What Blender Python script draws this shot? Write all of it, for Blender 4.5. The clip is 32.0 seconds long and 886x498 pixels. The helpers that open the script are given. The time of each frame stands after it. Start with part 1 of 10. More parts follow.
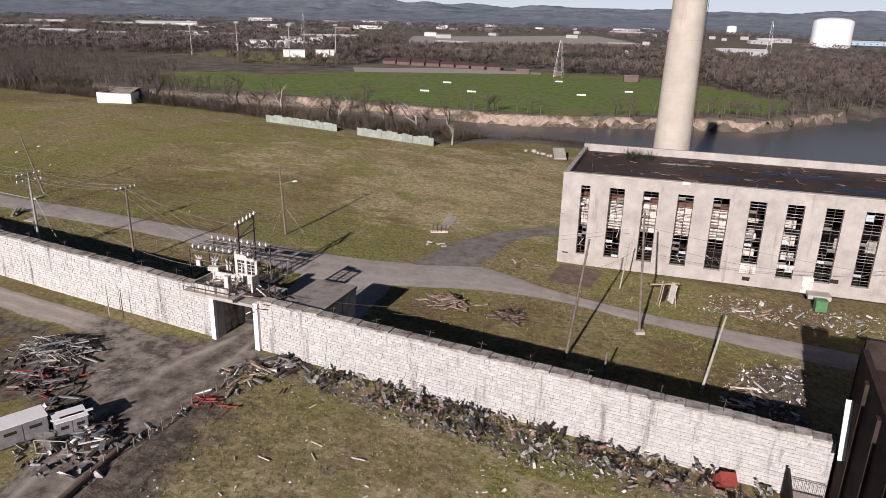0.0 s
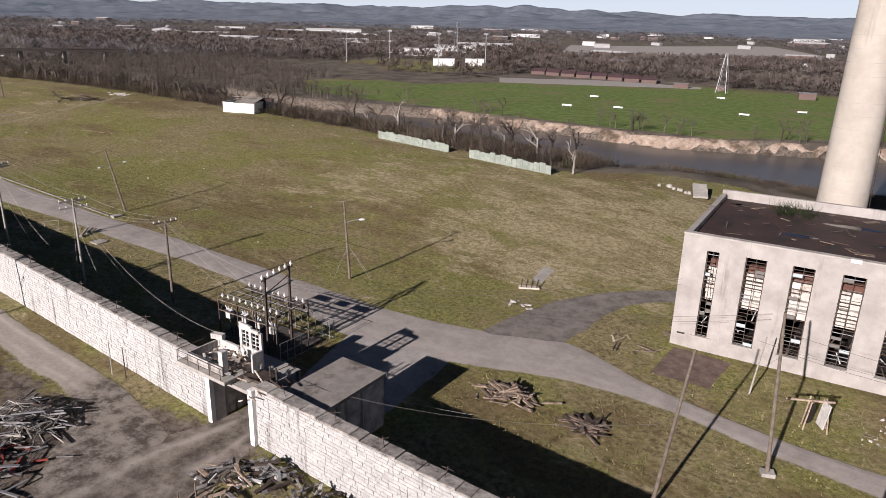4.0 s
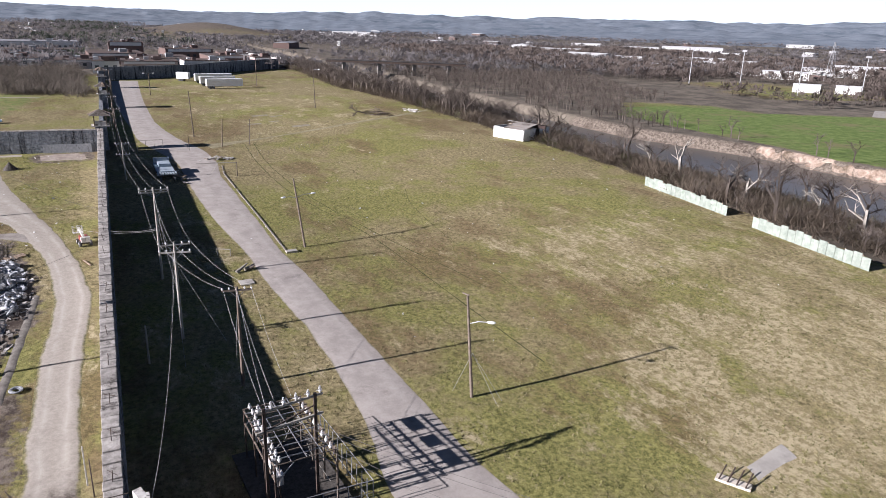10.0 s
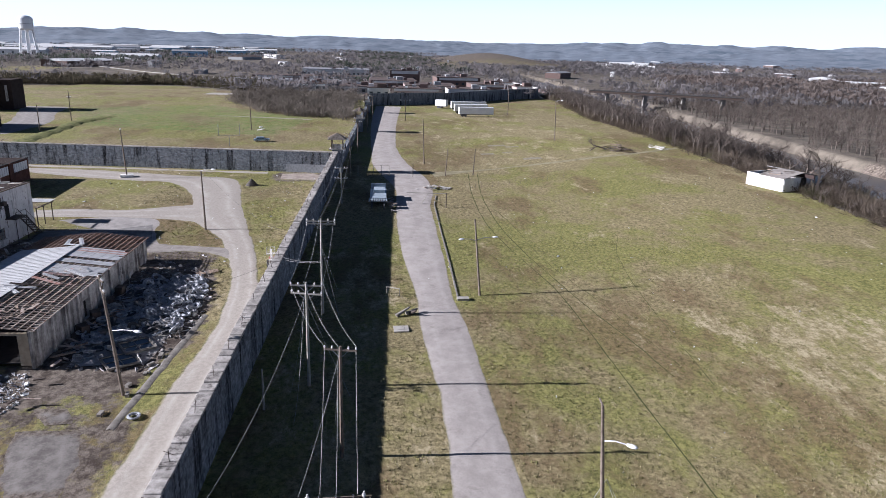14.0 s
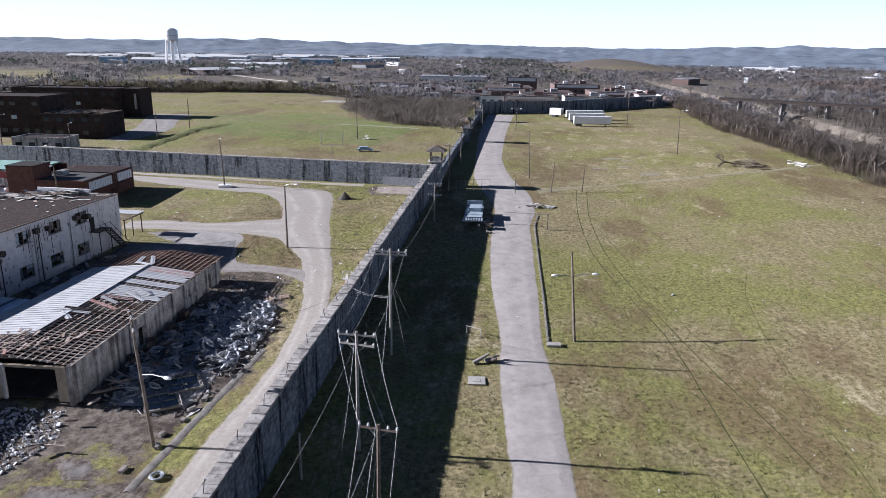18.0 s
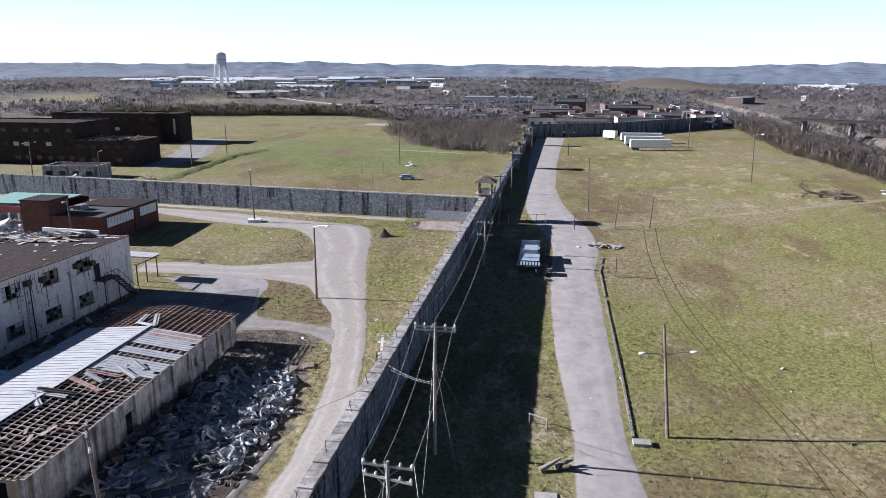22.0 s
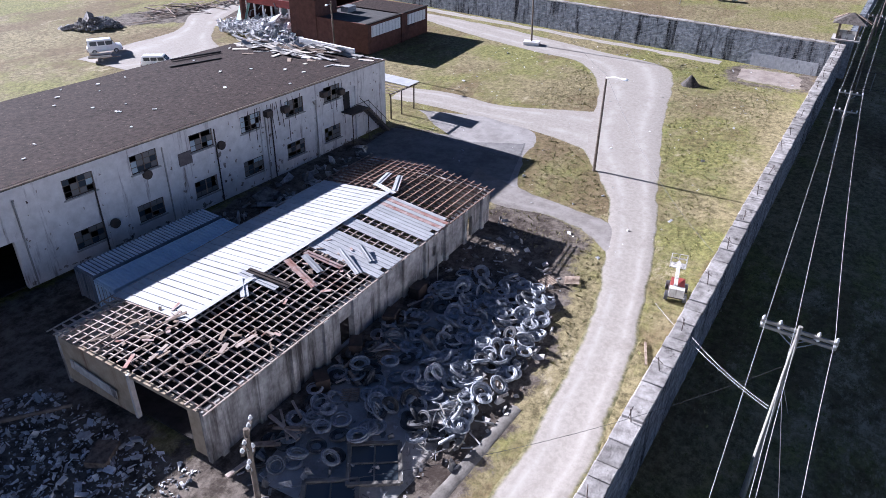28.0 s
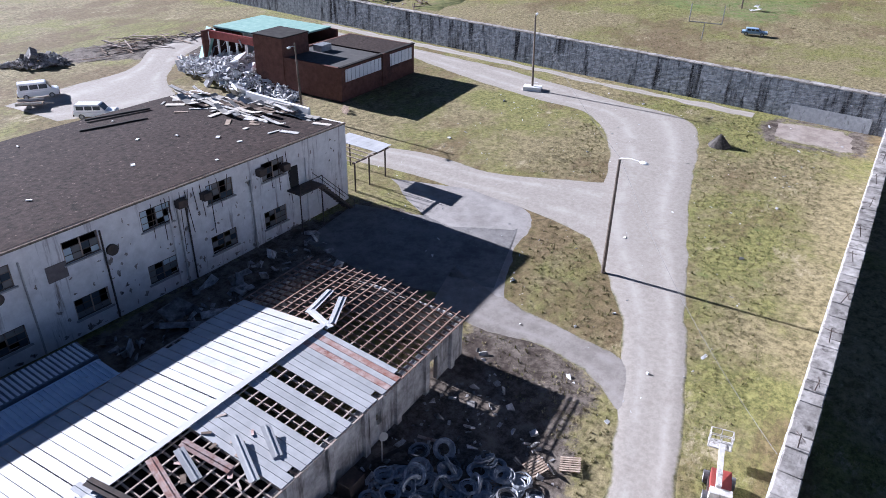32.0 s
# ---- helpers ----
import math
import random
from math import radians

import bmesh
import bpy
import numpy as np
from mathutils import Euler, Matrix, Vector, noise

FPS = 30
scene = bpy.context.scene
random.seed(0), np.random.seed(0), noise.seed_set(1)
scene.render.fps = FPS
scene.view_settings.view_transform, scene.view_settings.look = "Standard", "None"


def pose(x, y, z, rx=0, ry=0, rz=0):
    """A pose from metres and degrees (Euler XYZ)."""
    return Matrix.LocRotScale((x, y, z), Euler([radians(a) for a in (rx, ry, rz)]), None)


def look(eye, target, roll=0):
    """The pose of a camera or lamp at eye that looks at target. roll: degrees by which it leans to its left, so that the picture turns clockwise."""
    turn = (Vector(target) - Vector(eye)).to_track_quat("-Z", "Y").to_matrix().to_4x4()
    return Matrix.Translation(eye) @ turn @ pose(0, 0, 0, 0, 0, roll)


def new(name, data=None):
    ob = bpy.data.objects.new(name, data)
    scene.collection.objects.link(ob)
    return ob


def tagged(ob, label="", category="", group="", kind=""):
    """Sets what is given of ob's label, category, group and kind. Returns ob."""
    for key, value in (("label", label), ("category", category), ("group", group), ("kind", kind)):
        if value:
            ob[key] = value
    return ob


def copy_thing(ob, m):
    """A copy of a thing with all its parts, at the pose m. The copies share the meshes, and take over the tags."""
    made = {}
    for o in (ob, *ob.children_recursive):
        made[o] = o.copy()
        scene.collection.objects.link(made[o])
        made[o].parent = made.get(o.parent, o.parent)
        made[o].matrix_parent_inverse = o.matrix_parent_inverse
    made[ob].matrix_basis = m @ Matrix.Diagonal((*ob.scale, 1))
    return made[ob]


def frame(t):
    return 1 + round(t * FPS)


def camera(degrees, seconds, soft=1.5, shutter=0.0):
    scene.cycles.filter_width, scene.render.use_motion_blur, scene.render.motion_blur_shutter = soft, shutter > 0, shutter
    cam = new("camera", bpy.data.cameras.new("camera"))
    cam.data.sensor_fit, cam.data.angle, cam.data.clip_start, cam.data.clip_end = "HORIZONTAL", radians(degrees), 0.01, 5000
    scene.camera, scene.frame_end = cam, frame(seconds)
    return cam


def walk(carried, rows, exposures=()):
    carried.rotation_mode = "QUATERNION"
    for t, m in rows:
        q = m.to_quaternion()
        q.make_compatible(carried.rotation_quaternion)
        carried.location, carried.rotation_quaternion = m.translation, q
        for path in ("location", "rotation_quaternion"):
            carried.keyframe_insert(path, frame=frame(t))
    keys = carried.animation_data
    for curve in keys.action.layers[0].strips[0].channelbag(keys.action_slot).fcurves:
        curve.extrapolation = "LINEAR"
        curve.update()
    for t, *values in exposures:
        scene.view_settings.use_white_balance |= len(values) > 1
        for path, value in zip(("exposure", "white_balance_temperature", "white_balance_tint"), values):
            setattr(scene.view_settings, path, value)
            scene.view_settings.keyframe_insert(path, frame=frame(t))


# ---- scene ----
cam = camera(64.9, 32.0, soft=0.65)
METRES, EYE, TILT, LEAN, TURN = 138.67, 33.0, 0.0, 0.0, 21.5
SLOPE = radians(2.0)
ROWS = [
    (0.0, 0.0, 0.0, 0.0, 1.11, -19.57, -3.12),
    (0.5, 0.0047, 0.0133, 0.0006, 0.95, -19.5, -3.03),
    (1.0, 0.011, 0.0294, 0.0014, 1.17, -19.43, -2.92),
    (1.5, 0.0166, 0.0442, 0.002, 1.21, -19.37, -2.85),
    (2.0, 0.0228, 0.061, 0.0023, 3.41, -19.37, -2.89),
    (2.5, 0.0289, 0.0772, 0.0031, 5.66, -19.43, -2.92),
    (3.0, 0.035, 0.0955, 0.0038, 7.83, -19.46, -2.92),
    (3.5, 0.0406, 0.1138, 0.0045, 10.88, -19.56, -2.97),
    (5.5, 0.0624, 0.1957, 0.0067, 22.47, -19.84, -2.97),
    (6.0, 0.0672, 0.2171, 0.0072, 25.93, -19.94, -2.99),
    (6.5, 0.0712, 0.2368, 0.0076, 28.85, -20.03, -2.96),
    (7.0, 0.0751, 0.2576, 0.0075, 31.57, -20.06, -2.92),
    (7.5, 0.0785, 0.2765, 0.0077, 34.04, -20.12, -2.83),
    (8.0, 0.0808, 0.2965, 0.0077, 36.22, -20.17, -2.77),
    (8.5, 0.0818, 0.3147, 0.008, 37.94, -20.2, -2.72),
    (9.0, 0.0825, 0.334, 0.0085, 40.64, -20.25, -2.66),
    (9.5, 0.0822, 0.3517, 0.0086, 43.01, -20.28, -2.59),
    (10.0, 0.0815, 0.3708, 0.0086, 42.06, -19.74, -2.43),
    (10.5, 0.0788, 0.3873, 0.008, 40.91, -19.33, -2.27),
    (11.0, 0.0768, 0.4039, 0.0079, 46.5, -19.27, -2.31),
    (11.5, 0.0751, 0.4193, 0.0075, 50.55, -19.01, -2.25),
    (12.0, 0.0728, 0.4343, 0.0069, 54.93, -18.88, -2.17),
    (12.5, 0.0701, 0.4475, 0.0068, 57.93, -18.83, -2.05),
    (13.0, 0.0661, 0.4607, 0.0064, 60.79, -18.47, -1.93),
    (13.5, 0.0617, 0.472, 0.0057, 62.77, -18.23, -1.8),
    (14.0, 0.0559, 0.4832, 0.0056, 64.0, -18.2, -1.65),
    (14.5, 0.0498, 0.4922, 0.0052, 65.63, -18.16, -1.53),
    (16.5, 0.0188, 0.5226, 0.0026, 71.06, -17.99, -1.04),
    (17.0, 0.0086, 0.529, 0.0024, 72.08, -17.94, -0.91),
    (17.5, -0.0014, 0.534, 0.0023, 72.74, -17.91, -0.81),
    (18.0, -0.0135, 0.5392, 0.0023, 73.63, -17.88, -0.7),
    (18.5, -0.0266, 0.5437, 0.0021, 74.7, -17.87, -0.62),
    (19.0, -0.0418, 0.5483, 0.0019, 75.4, -17.84, -0.53),
    (19.5, -0.0559, 0.5524, 0.0013, 76.54, -17.84, -0.47),
    (20.0, -0.0704, 0.5555, 0.0007, 77.17, -17.87, -0.38),
    (20.5, -0.0838, 0.5579, 0.0003, 77.22, -17.52, -0.27),
    (21.0, -0.0981, 0.5601, 0.0001, 77.16, -16.78, -0.15),
    (21.5, -0.1112, 0.5615, -0.0005, 77.25, -16.33, -0.07),
    (22.0, -0.1253, 0.5624, -0.0011, 77.11, -16.3, 0.03),
    (22.5, -0.1383, 0.5625, -0.002, 77.09, -16.3, 0.12),
    (23.0, -0.1518, 0.562, -0.0026, 76.86, -16.29, 0.22),
    (23.5, -0.1643, 0.5608, -0.0028, 76.63, -16.26, 0.29),
    (24.0, -0.1776, 0.56, -0.0031, 76.91, -16.22, 0.37),
    (24.5, -0.1905, 0.559, -0.0034, 76.91, -16.21, 0.43),
    (26.5, -0.2415, 0.554, -0.0058, 85.12, -20.84, 0.39),
    (27.0, -0.2557, 0.5529, -0.0061, 92.05, -26.1, 0.13),
    (27.5, -0.2699, 0.5522, -0.0061, 97.68, -30.52, -0.07),
    (28.0, -0.2856, 0.5524, -0.0063, 99.72, -32.15, -0.06),
    (28.5, -0.3003, 0.5523, -0.0067, 99.74, -32.43, -0.05),
    (29.0, -0.3168, 0.5522, -0.0072, 99.86, -32.55, -0.05),
    (29.5, -0.333, 0.5526, -0.0077, 99.92, -32.64, -0.05),
    (30.0, -0.3514, 0.5534, -0.0083, 100.03, -32.73, -0.08),
    (30.5, -0.3687, 0.5542, -0.0092, 100.01, -32.65, -0.09),
    (31.0, -0.3868, 0.5549, -0.01, 100.87, -32.02, -0.17),
    (31.5, -0.4026, 0.5554, -0.011, 101.17, -31.49, -0.18),
    (32.0, -0.4202, 0.5553, -0.0119, 100.73, -31.04, -0.17),
]
walk(cam, [(t, Matrix.Rotation(SLOPE, 4, "Y") @ pose(0, 0, EYE, TILT, LEAN, TURN) @ pose(METRES * x, METRES * y, METRES * z, 90 + pitch, roll, yaw)) for t, x, y, z, yaw, pitch, roll in ROWS],
     [(0, 0.44, 6300, 19), (3, 0.5, 6300, 19), (6, 0.86, 6050, 19), (9, 1.22, 5900, 18), (13, 1.26, 5600, 17), (19, 1.32, 5450, 16), (24, 1.37, 5450, 17), (27, 1.42, 5400, 18), (28, 1.74, 5300, 20), (29, 1.83, 5300, 20), (30, 1.8, 5300, 20), (32, 1.6, 5250, 18)])

# ---- light ----
SUN_EL, SHADE = radians(21.4), Vector((0.01, 1.0, 0.0)).normalized()
world = bpy.data.worlds.new("sky")
scene.world = world
world.use_nodes = True
wn, wl = world.node_tree.nodes, world.node_tree.links
sky = wn.new("ShaderNodeTexSky")
sky.sky_type, sky.sun_disc = "NISHITA", False
sky.sun_elevation, sky.sun_rotation = SUN_EL, math.atan2(-SHADE.x, -SHADE.y)
sky.altitude, sky.air_density, sky.dust_density, sky.ozone_density = 150, 0.75, 0.4, 3.5
# the land falls away to the west and north, so the sky's horizon lies a little lower
tc, low = wn.new("ShaderNodeTexCoord"), wn.new("ShaderNodeVectorMath")
low.operation, low.inputs[1].default_value = "ADD", (0, 0, 0.015)
wl.new(tc.outputs["Generated"], low.inputs[0])
wl.new(low.outputs[0], sky.inputs["Vector"])
wl.new(sky.outputs[0], wn["Background"].inputs[0])
wn["Background"].inputs[1].default_value = 0.018
# bright winter haze low over the whole horizon, fading upwards into the clear sky
up, fade, tint, haze, both = (wn.new("ShaderNode" + k) for k in ("SeparateXYZ", "MapRange", "ValToRGB", "Background", "AddShader"))
wl.new(low.outputs[0], up.inputs[0])
fade.inputs[1].default_value, fade.inputs[2].default_value = 0.0, 0.19
wl.new(up.outputs[2], fade.inputs[0])
for k, (at, c) in enumerate(((0.0, (0.38, 0.4, 0.42)), (0.3, (0.36, 0.385, 0.41)), (0.62, (0.27, 0.3, 0.335)), (1.0, (0, 0, 0)))):
    e = tint.color_ramp.elements[k] if k < 2 else tint.color_ramp.elements.new(at)
    e.position, e.color = at, (*c, 1)
wl.new(fade.outputs[0], tint.inputs[0])
wl.new(tint.outputs[0], haze.inputs[0])
haze.inputs[1].default_value = 1.0
wl.new(wn["Background"].outputs[0], both.inputs[0])
wl.new(haze.outputs[0], both.inputs[1])
wl.new(both.outputs[0], wn["World Output"].inputs[0])
sun = new("sun", bpy.data.lights.new("sun", "SUN"))
sun.data.energy, sun.data.angle, sun.data.color = 5.0, radians(0.53), (1.0, 0.93, 0.84)
sun.matrix_world = look(-SHADE * 100 + Vector((0, 0, 100 * math.tan(SUN_EL))), (0, 0, 0))

# ---- small helpers ----
RND = random.Random(7)


def mesh_from(bm, name):
    me = bpy.data.meshes.new(name)
    bm.normal_update()
    bm.to_mesh(me)
    bm.free()
    return me


def solid(name, bm, material, label="", category="", group="", kind="", m=None, smooth=False):
    """A top-level thing of one mesh."""
    me = mesh_from(bm, name)
    me.materials.append(material)
    if smooth:
        me.polygons.foreach_set("use_smooth", [True] * len(me.polygons))
    ob = new(name, me)
    if m is not None:
        ob.matrix_basis = m
    return tagged(ob, label, category, group, kind)


def part(name, bm, material, parent, label="", smooth=False, kind=""):
    ob = solid(name, bm, material, label=label, smooth=smooth, kind=kind)
    ob.parent = parent
    return ob


def thing(name, label, category, m=None, group="", kind=""):
    ob = new(name)
    ob.empty_display_size = 0.3
    ob.matrix_basis = m if m is not None else Matrix()
    return tagged(ob, label, category, group, kind)


def B():
    return bmesh.new()


def box(bm, c, s, rz=0.0, m=None):
    t = Matrix.Translation(c) @ Matrix.Rotation(rz, 4, "Z") @ Matrix.Diagonal((*s, 1))
    bmesh.ops.create_cube(bm, size=1, matrix=(m @ t) if m is not None else t)
    return bm


def beam(bm, p, q, w, h=None):
    p, q = Vector(p), Vector(q)
    d = q - p
    t = d.to_track_quat("Z", "X").to_matrix().to_4x4()
    t.translation = (p + q) / 2
    bmesh.ops.create_cube(bm, size=1, matrix=t @ Matrix.Diagonal((h or w, w, d.length, 1)))
    return bm


def rod(bm, p, q, r1, r2=None, n=8):
    p, q = Vector(p), Vector(q)
    d = q - p
    t = d.to_track_quat("Z", "X").to_matrix().to_4x4()
    t.translation = (p + q) / 2
    bmesh.ops.create_cone(bm, cap_ends=True, segments=n, radius1=r1, radius2=r1 if r2 is None else r2, depth=d.length, matrix=t)
    return bm


def raw_mesh(name, verts, faces, material, smooth=False):
    """A mesh from numpy corners and faces that all have the same number of corners."""
    verts, faces = np.asarray(verts, np.float32), np.asarray(faces, np.int32)
    me = bpy.data.meshes.new(name)
    k = faces.shape[1]
    me.vertices.add(len(verts))
    me.vertices.foreach_set("co", verts.ravel())
    me.loops.add(faces.size)
    me.loops.foreach_set("vertex_index", faces.ravel())
    me.polygons.add(len(faces))
    me.polygons.foreach_set("loop_start", np.arange(0, faces.size, k, dtype=np.int32))
    me.polygons.foreach_set("use_smooth", np.full(len(faces), smooth))
    me.update(calc_edges=True)
    me.materials.append(material)
    return me


def strewn(template, rows):
    """Copies of a (verts, faces) template: rows of x, y, z, turn, width, height."""
    v, f = template
    rows = np.asarray(rows, float)
    c, s = np.cos(rows[:, 3]), np.sin(rows[:, 3])
    x = (c[:, None] * v[:, 0] - s[:, None] * v[:, 1]) * rows[:, 4, None] + rows[:, 0, None]
    y = (s[:, None] * v[:, 0] + c[:, None] * v[:, 1]) * rows[:, 4, None] + rows[:, 1, None]
    z = v[:, 2][None] * rows[:, 5, None] + rows[:, 2, None]
    verts = np.stack([x, y, z], -1).reshape(-1, 3)
    faces = (f[None] + (np.arange(len(rows)) * len(v))[:, None, None]).reshape(-1, f.shape[1])
    return verts, faces


def mixed(items):
    vs, fs, n = [], [], 0
    for v, f in items:
        vs.append(v), fs.append(f + n)
        n += len(v)
    return np.concatenate(vs), np.concatenate(fs)


# ---- the lie of the land ----
ZX, ZV = [-4900, -1200, -600, -400, -300, -180, -135, -80, 0, 4900], [-149, -36, -17, -7, -4, -1.3, -0.6, 0, 0, 10]
EDGE = ([-5000, -600, -420, -300, -190, -118, -60, -48, -28, 10, 80, 5000], [172, 166, 160, 150, 150, 151, 146, 157, 167, 172, 182, 300])
NEARW = ([-5000, -600, -420, -300, -188, -148, -100, -50, 0, 50, 150, 5000], [235, 215, 205, 202, 203, 203, 212, 222, 236, 240, 255, 400])
FARW = ([-5000, -600, -420, -300, -221, -175, -123, -77, -37, 13, 52, 70, 120, 300, 5000], [275, 255, 245, 240, 241, 257, 258, 256, 275, 299, 383, 410, 480, 560, 700])


def smooth01(t):
    t = np.clip(t, 0, 1)
    return t * t * (3 - 2 * t)


def rise(x):
    """The whole site climbs gently to the west."""
    return -math.tan(SLOPE) * np.minimum(x, 150.0)


def plain(x, y):
    return 0.0305 * np.minimum(x, 0) + 0.004 * np.maximum(x, 0) - 0.0166 * np.clip(y, 0, 480)


def water_level(x, y):
    return plain(x, y) - 3.7 + rise(x)


def land(x, y):
    x, y = np.asarray(x, float), np.asarray(y, float)
    site = np.interp(x, ZX, ZV)
    e, n, f = (np.interp(x, *k) for k in (EDGE, NEARW, FARW))
    z = site + 2.3 * smooth01((y - 85) / 55) * smooth01((x + 330) / 110) * (1 - smooth01((x + 45) / 30))
    bed = plain(x, y) - 4.9
    z = z + (bed - z) * smooth01((y - e) / (n + 4 - e))
    top = plain(x, y) + 0.2
    far = bed + (top - bed) * smooth01((y - f + 1) / 5)
    z = np.where(y > (n + f) / 2, far, z)
    return z + (np.minimum(site, plain(x, y)) - z) * (1 - smooth01((x + 1150) / 420)) + rise(x)


def gz(x, y):
    return float(land(x, y))


# ---- materials ----
def mat(name, a, b, rough=0.85, size=1.0, bump=0.25, metal=0.0, third=None, third_size=6.0, third_at=0.58, island=0.0, each=0.0, streak=False, fine=0.12, twig=False):
    """Two colours in grain of the given size in metres, a third in larger patches; island and each vary the pieces."""
    m = bpy.data.materials.new(name)
    m.use_nodes = True
    n, l = m.node_tree.nodes, m.node_tree.links
    bs = n["Principled BSDF"]
    geo = n.new("ShaderNodeNewGeometry")
    pos = geo.outputs["Position"]
    if streak:
        mp = n.new("ShaderNodeMapping")
        mp.inputs["Scale"].default_value = (1, 1, 0.09 if streak is True else streak)
        l.new(pos, mp.inputs[0])
        spos = mp.outputs[0]
    else:
        spos = pos
    n1 = n.new("ShaderNodeTexNoise")
    n1.inputs["Scale"].default_value, n1.inputs["Detail"].default_value, n1.inputs["Roughness"].default_value = 1 / size, 6, 0.65
    l.new(pos, n1.inputs["Vector"])
    r1 = n.new("ShaderNodeValToRGB")
    r1.color_ramp.elements[0].position, r1.color_ramp.elements[1].position = 0.32, 0.68
    r1.color_ramp.elements[0].color, r1.color_ramp.elements[1].color = (*a, 1), (*b, 1)
    l.new(n1.outputs[0], r1.inputs[0])
    col = r1.outputs[0]
    if third:
        n2 = n.new("ShaderNodeTexNoise")
        n2.inputs["Scale"].default_value, n2.inputs["Detail"].default_value = 1 / third_size, 7
        n2.inputs["Roughness"].default_value = 0.7
        l.new(spos, n2.inputs["Vector"])
        r2 = n.new("ShaderNodeValToRGB")
        r2.color_ramp.elements[0].position, r2.color_ramp.elements[1].position = third_at, min(third_at + 0.12, 1)
        l.new(n2.outputs[0], r2.inputs[0])
        mx = n.new("ShaderNodeMix")
        mx.data_type = "RGBA"
        l.new(r2.outputs[0], mx.inputs[0])
        l.new(col, mx.inputs[6])
        mx.inputs[7].default_value = (*third, 1)
        col = mx.outputs[2]
    for amount, source in ((island, geo.outputs["Random Per Island"]), (each, None)):
        if amount:
            if source is None:
                source = n.new("ShaderNodeObjectInfo").outputs["Random"]
            mr = n.new("ShaderNodeMapRange")
            mr.inputs[3].default_value, mr.inputs[4].default_value = 1 - amount, 1 + amount
            l.new(source, mr.inputs[0])
            hs = n.new("ShaderNodeHueSaturation")
            l.new(mr.outputs[0], hs.inputs["Value"])
            l.new(col, hs.inputs["Color"])
            col = hs.outputs[0]
    if twig:
        # thin twigs pass some of the light that strikes their far side
        front, back, both = (n.new("ShaderNode" + k) for k in ("BsdfDiffuse", "BsdfTranslucent", "MixShader"))
        both.inputs[0].default_value = 0.42
        l.new(col, front.inputs[0])
        l.new(col, back.inputs[0])
        l.new(front.outputs[0], both.inputs[1])
        l.new(back.outputs[0], both.inputs[2])
        l.new(both.outputs[0], n["Material Output"].inputs[0])
        n.remove(bs)
        return m
    l.new(col, bs.inputs["Base Color"])
    bs.inputs["Roughness"].default_value, bs.inputs["Metallic"].default_value = rough, metal
    if rough > 0.8:
        bs.inputs["Specular IOR Level"].default_value = 0.12
    if bump:
        n3 = n.new("ShaderNodeTexNoise")
        n3.inputs["Scale"].default_value, n3.inputs["Detail"].default_value = 1 / fine, 3
        l.new(pos, n3.inputs["Vector"])
        bp = n.new("ShaderNodeBump")
        bp.inputs["Strength"].default_value, bp.inputs["Distance"].default_value = bump, 0.05
        l.new(n3.outputs[0], bp.inputs["Height"])
        l.new(bp.outputs[0], bs.inputs["Normal"])
    return m


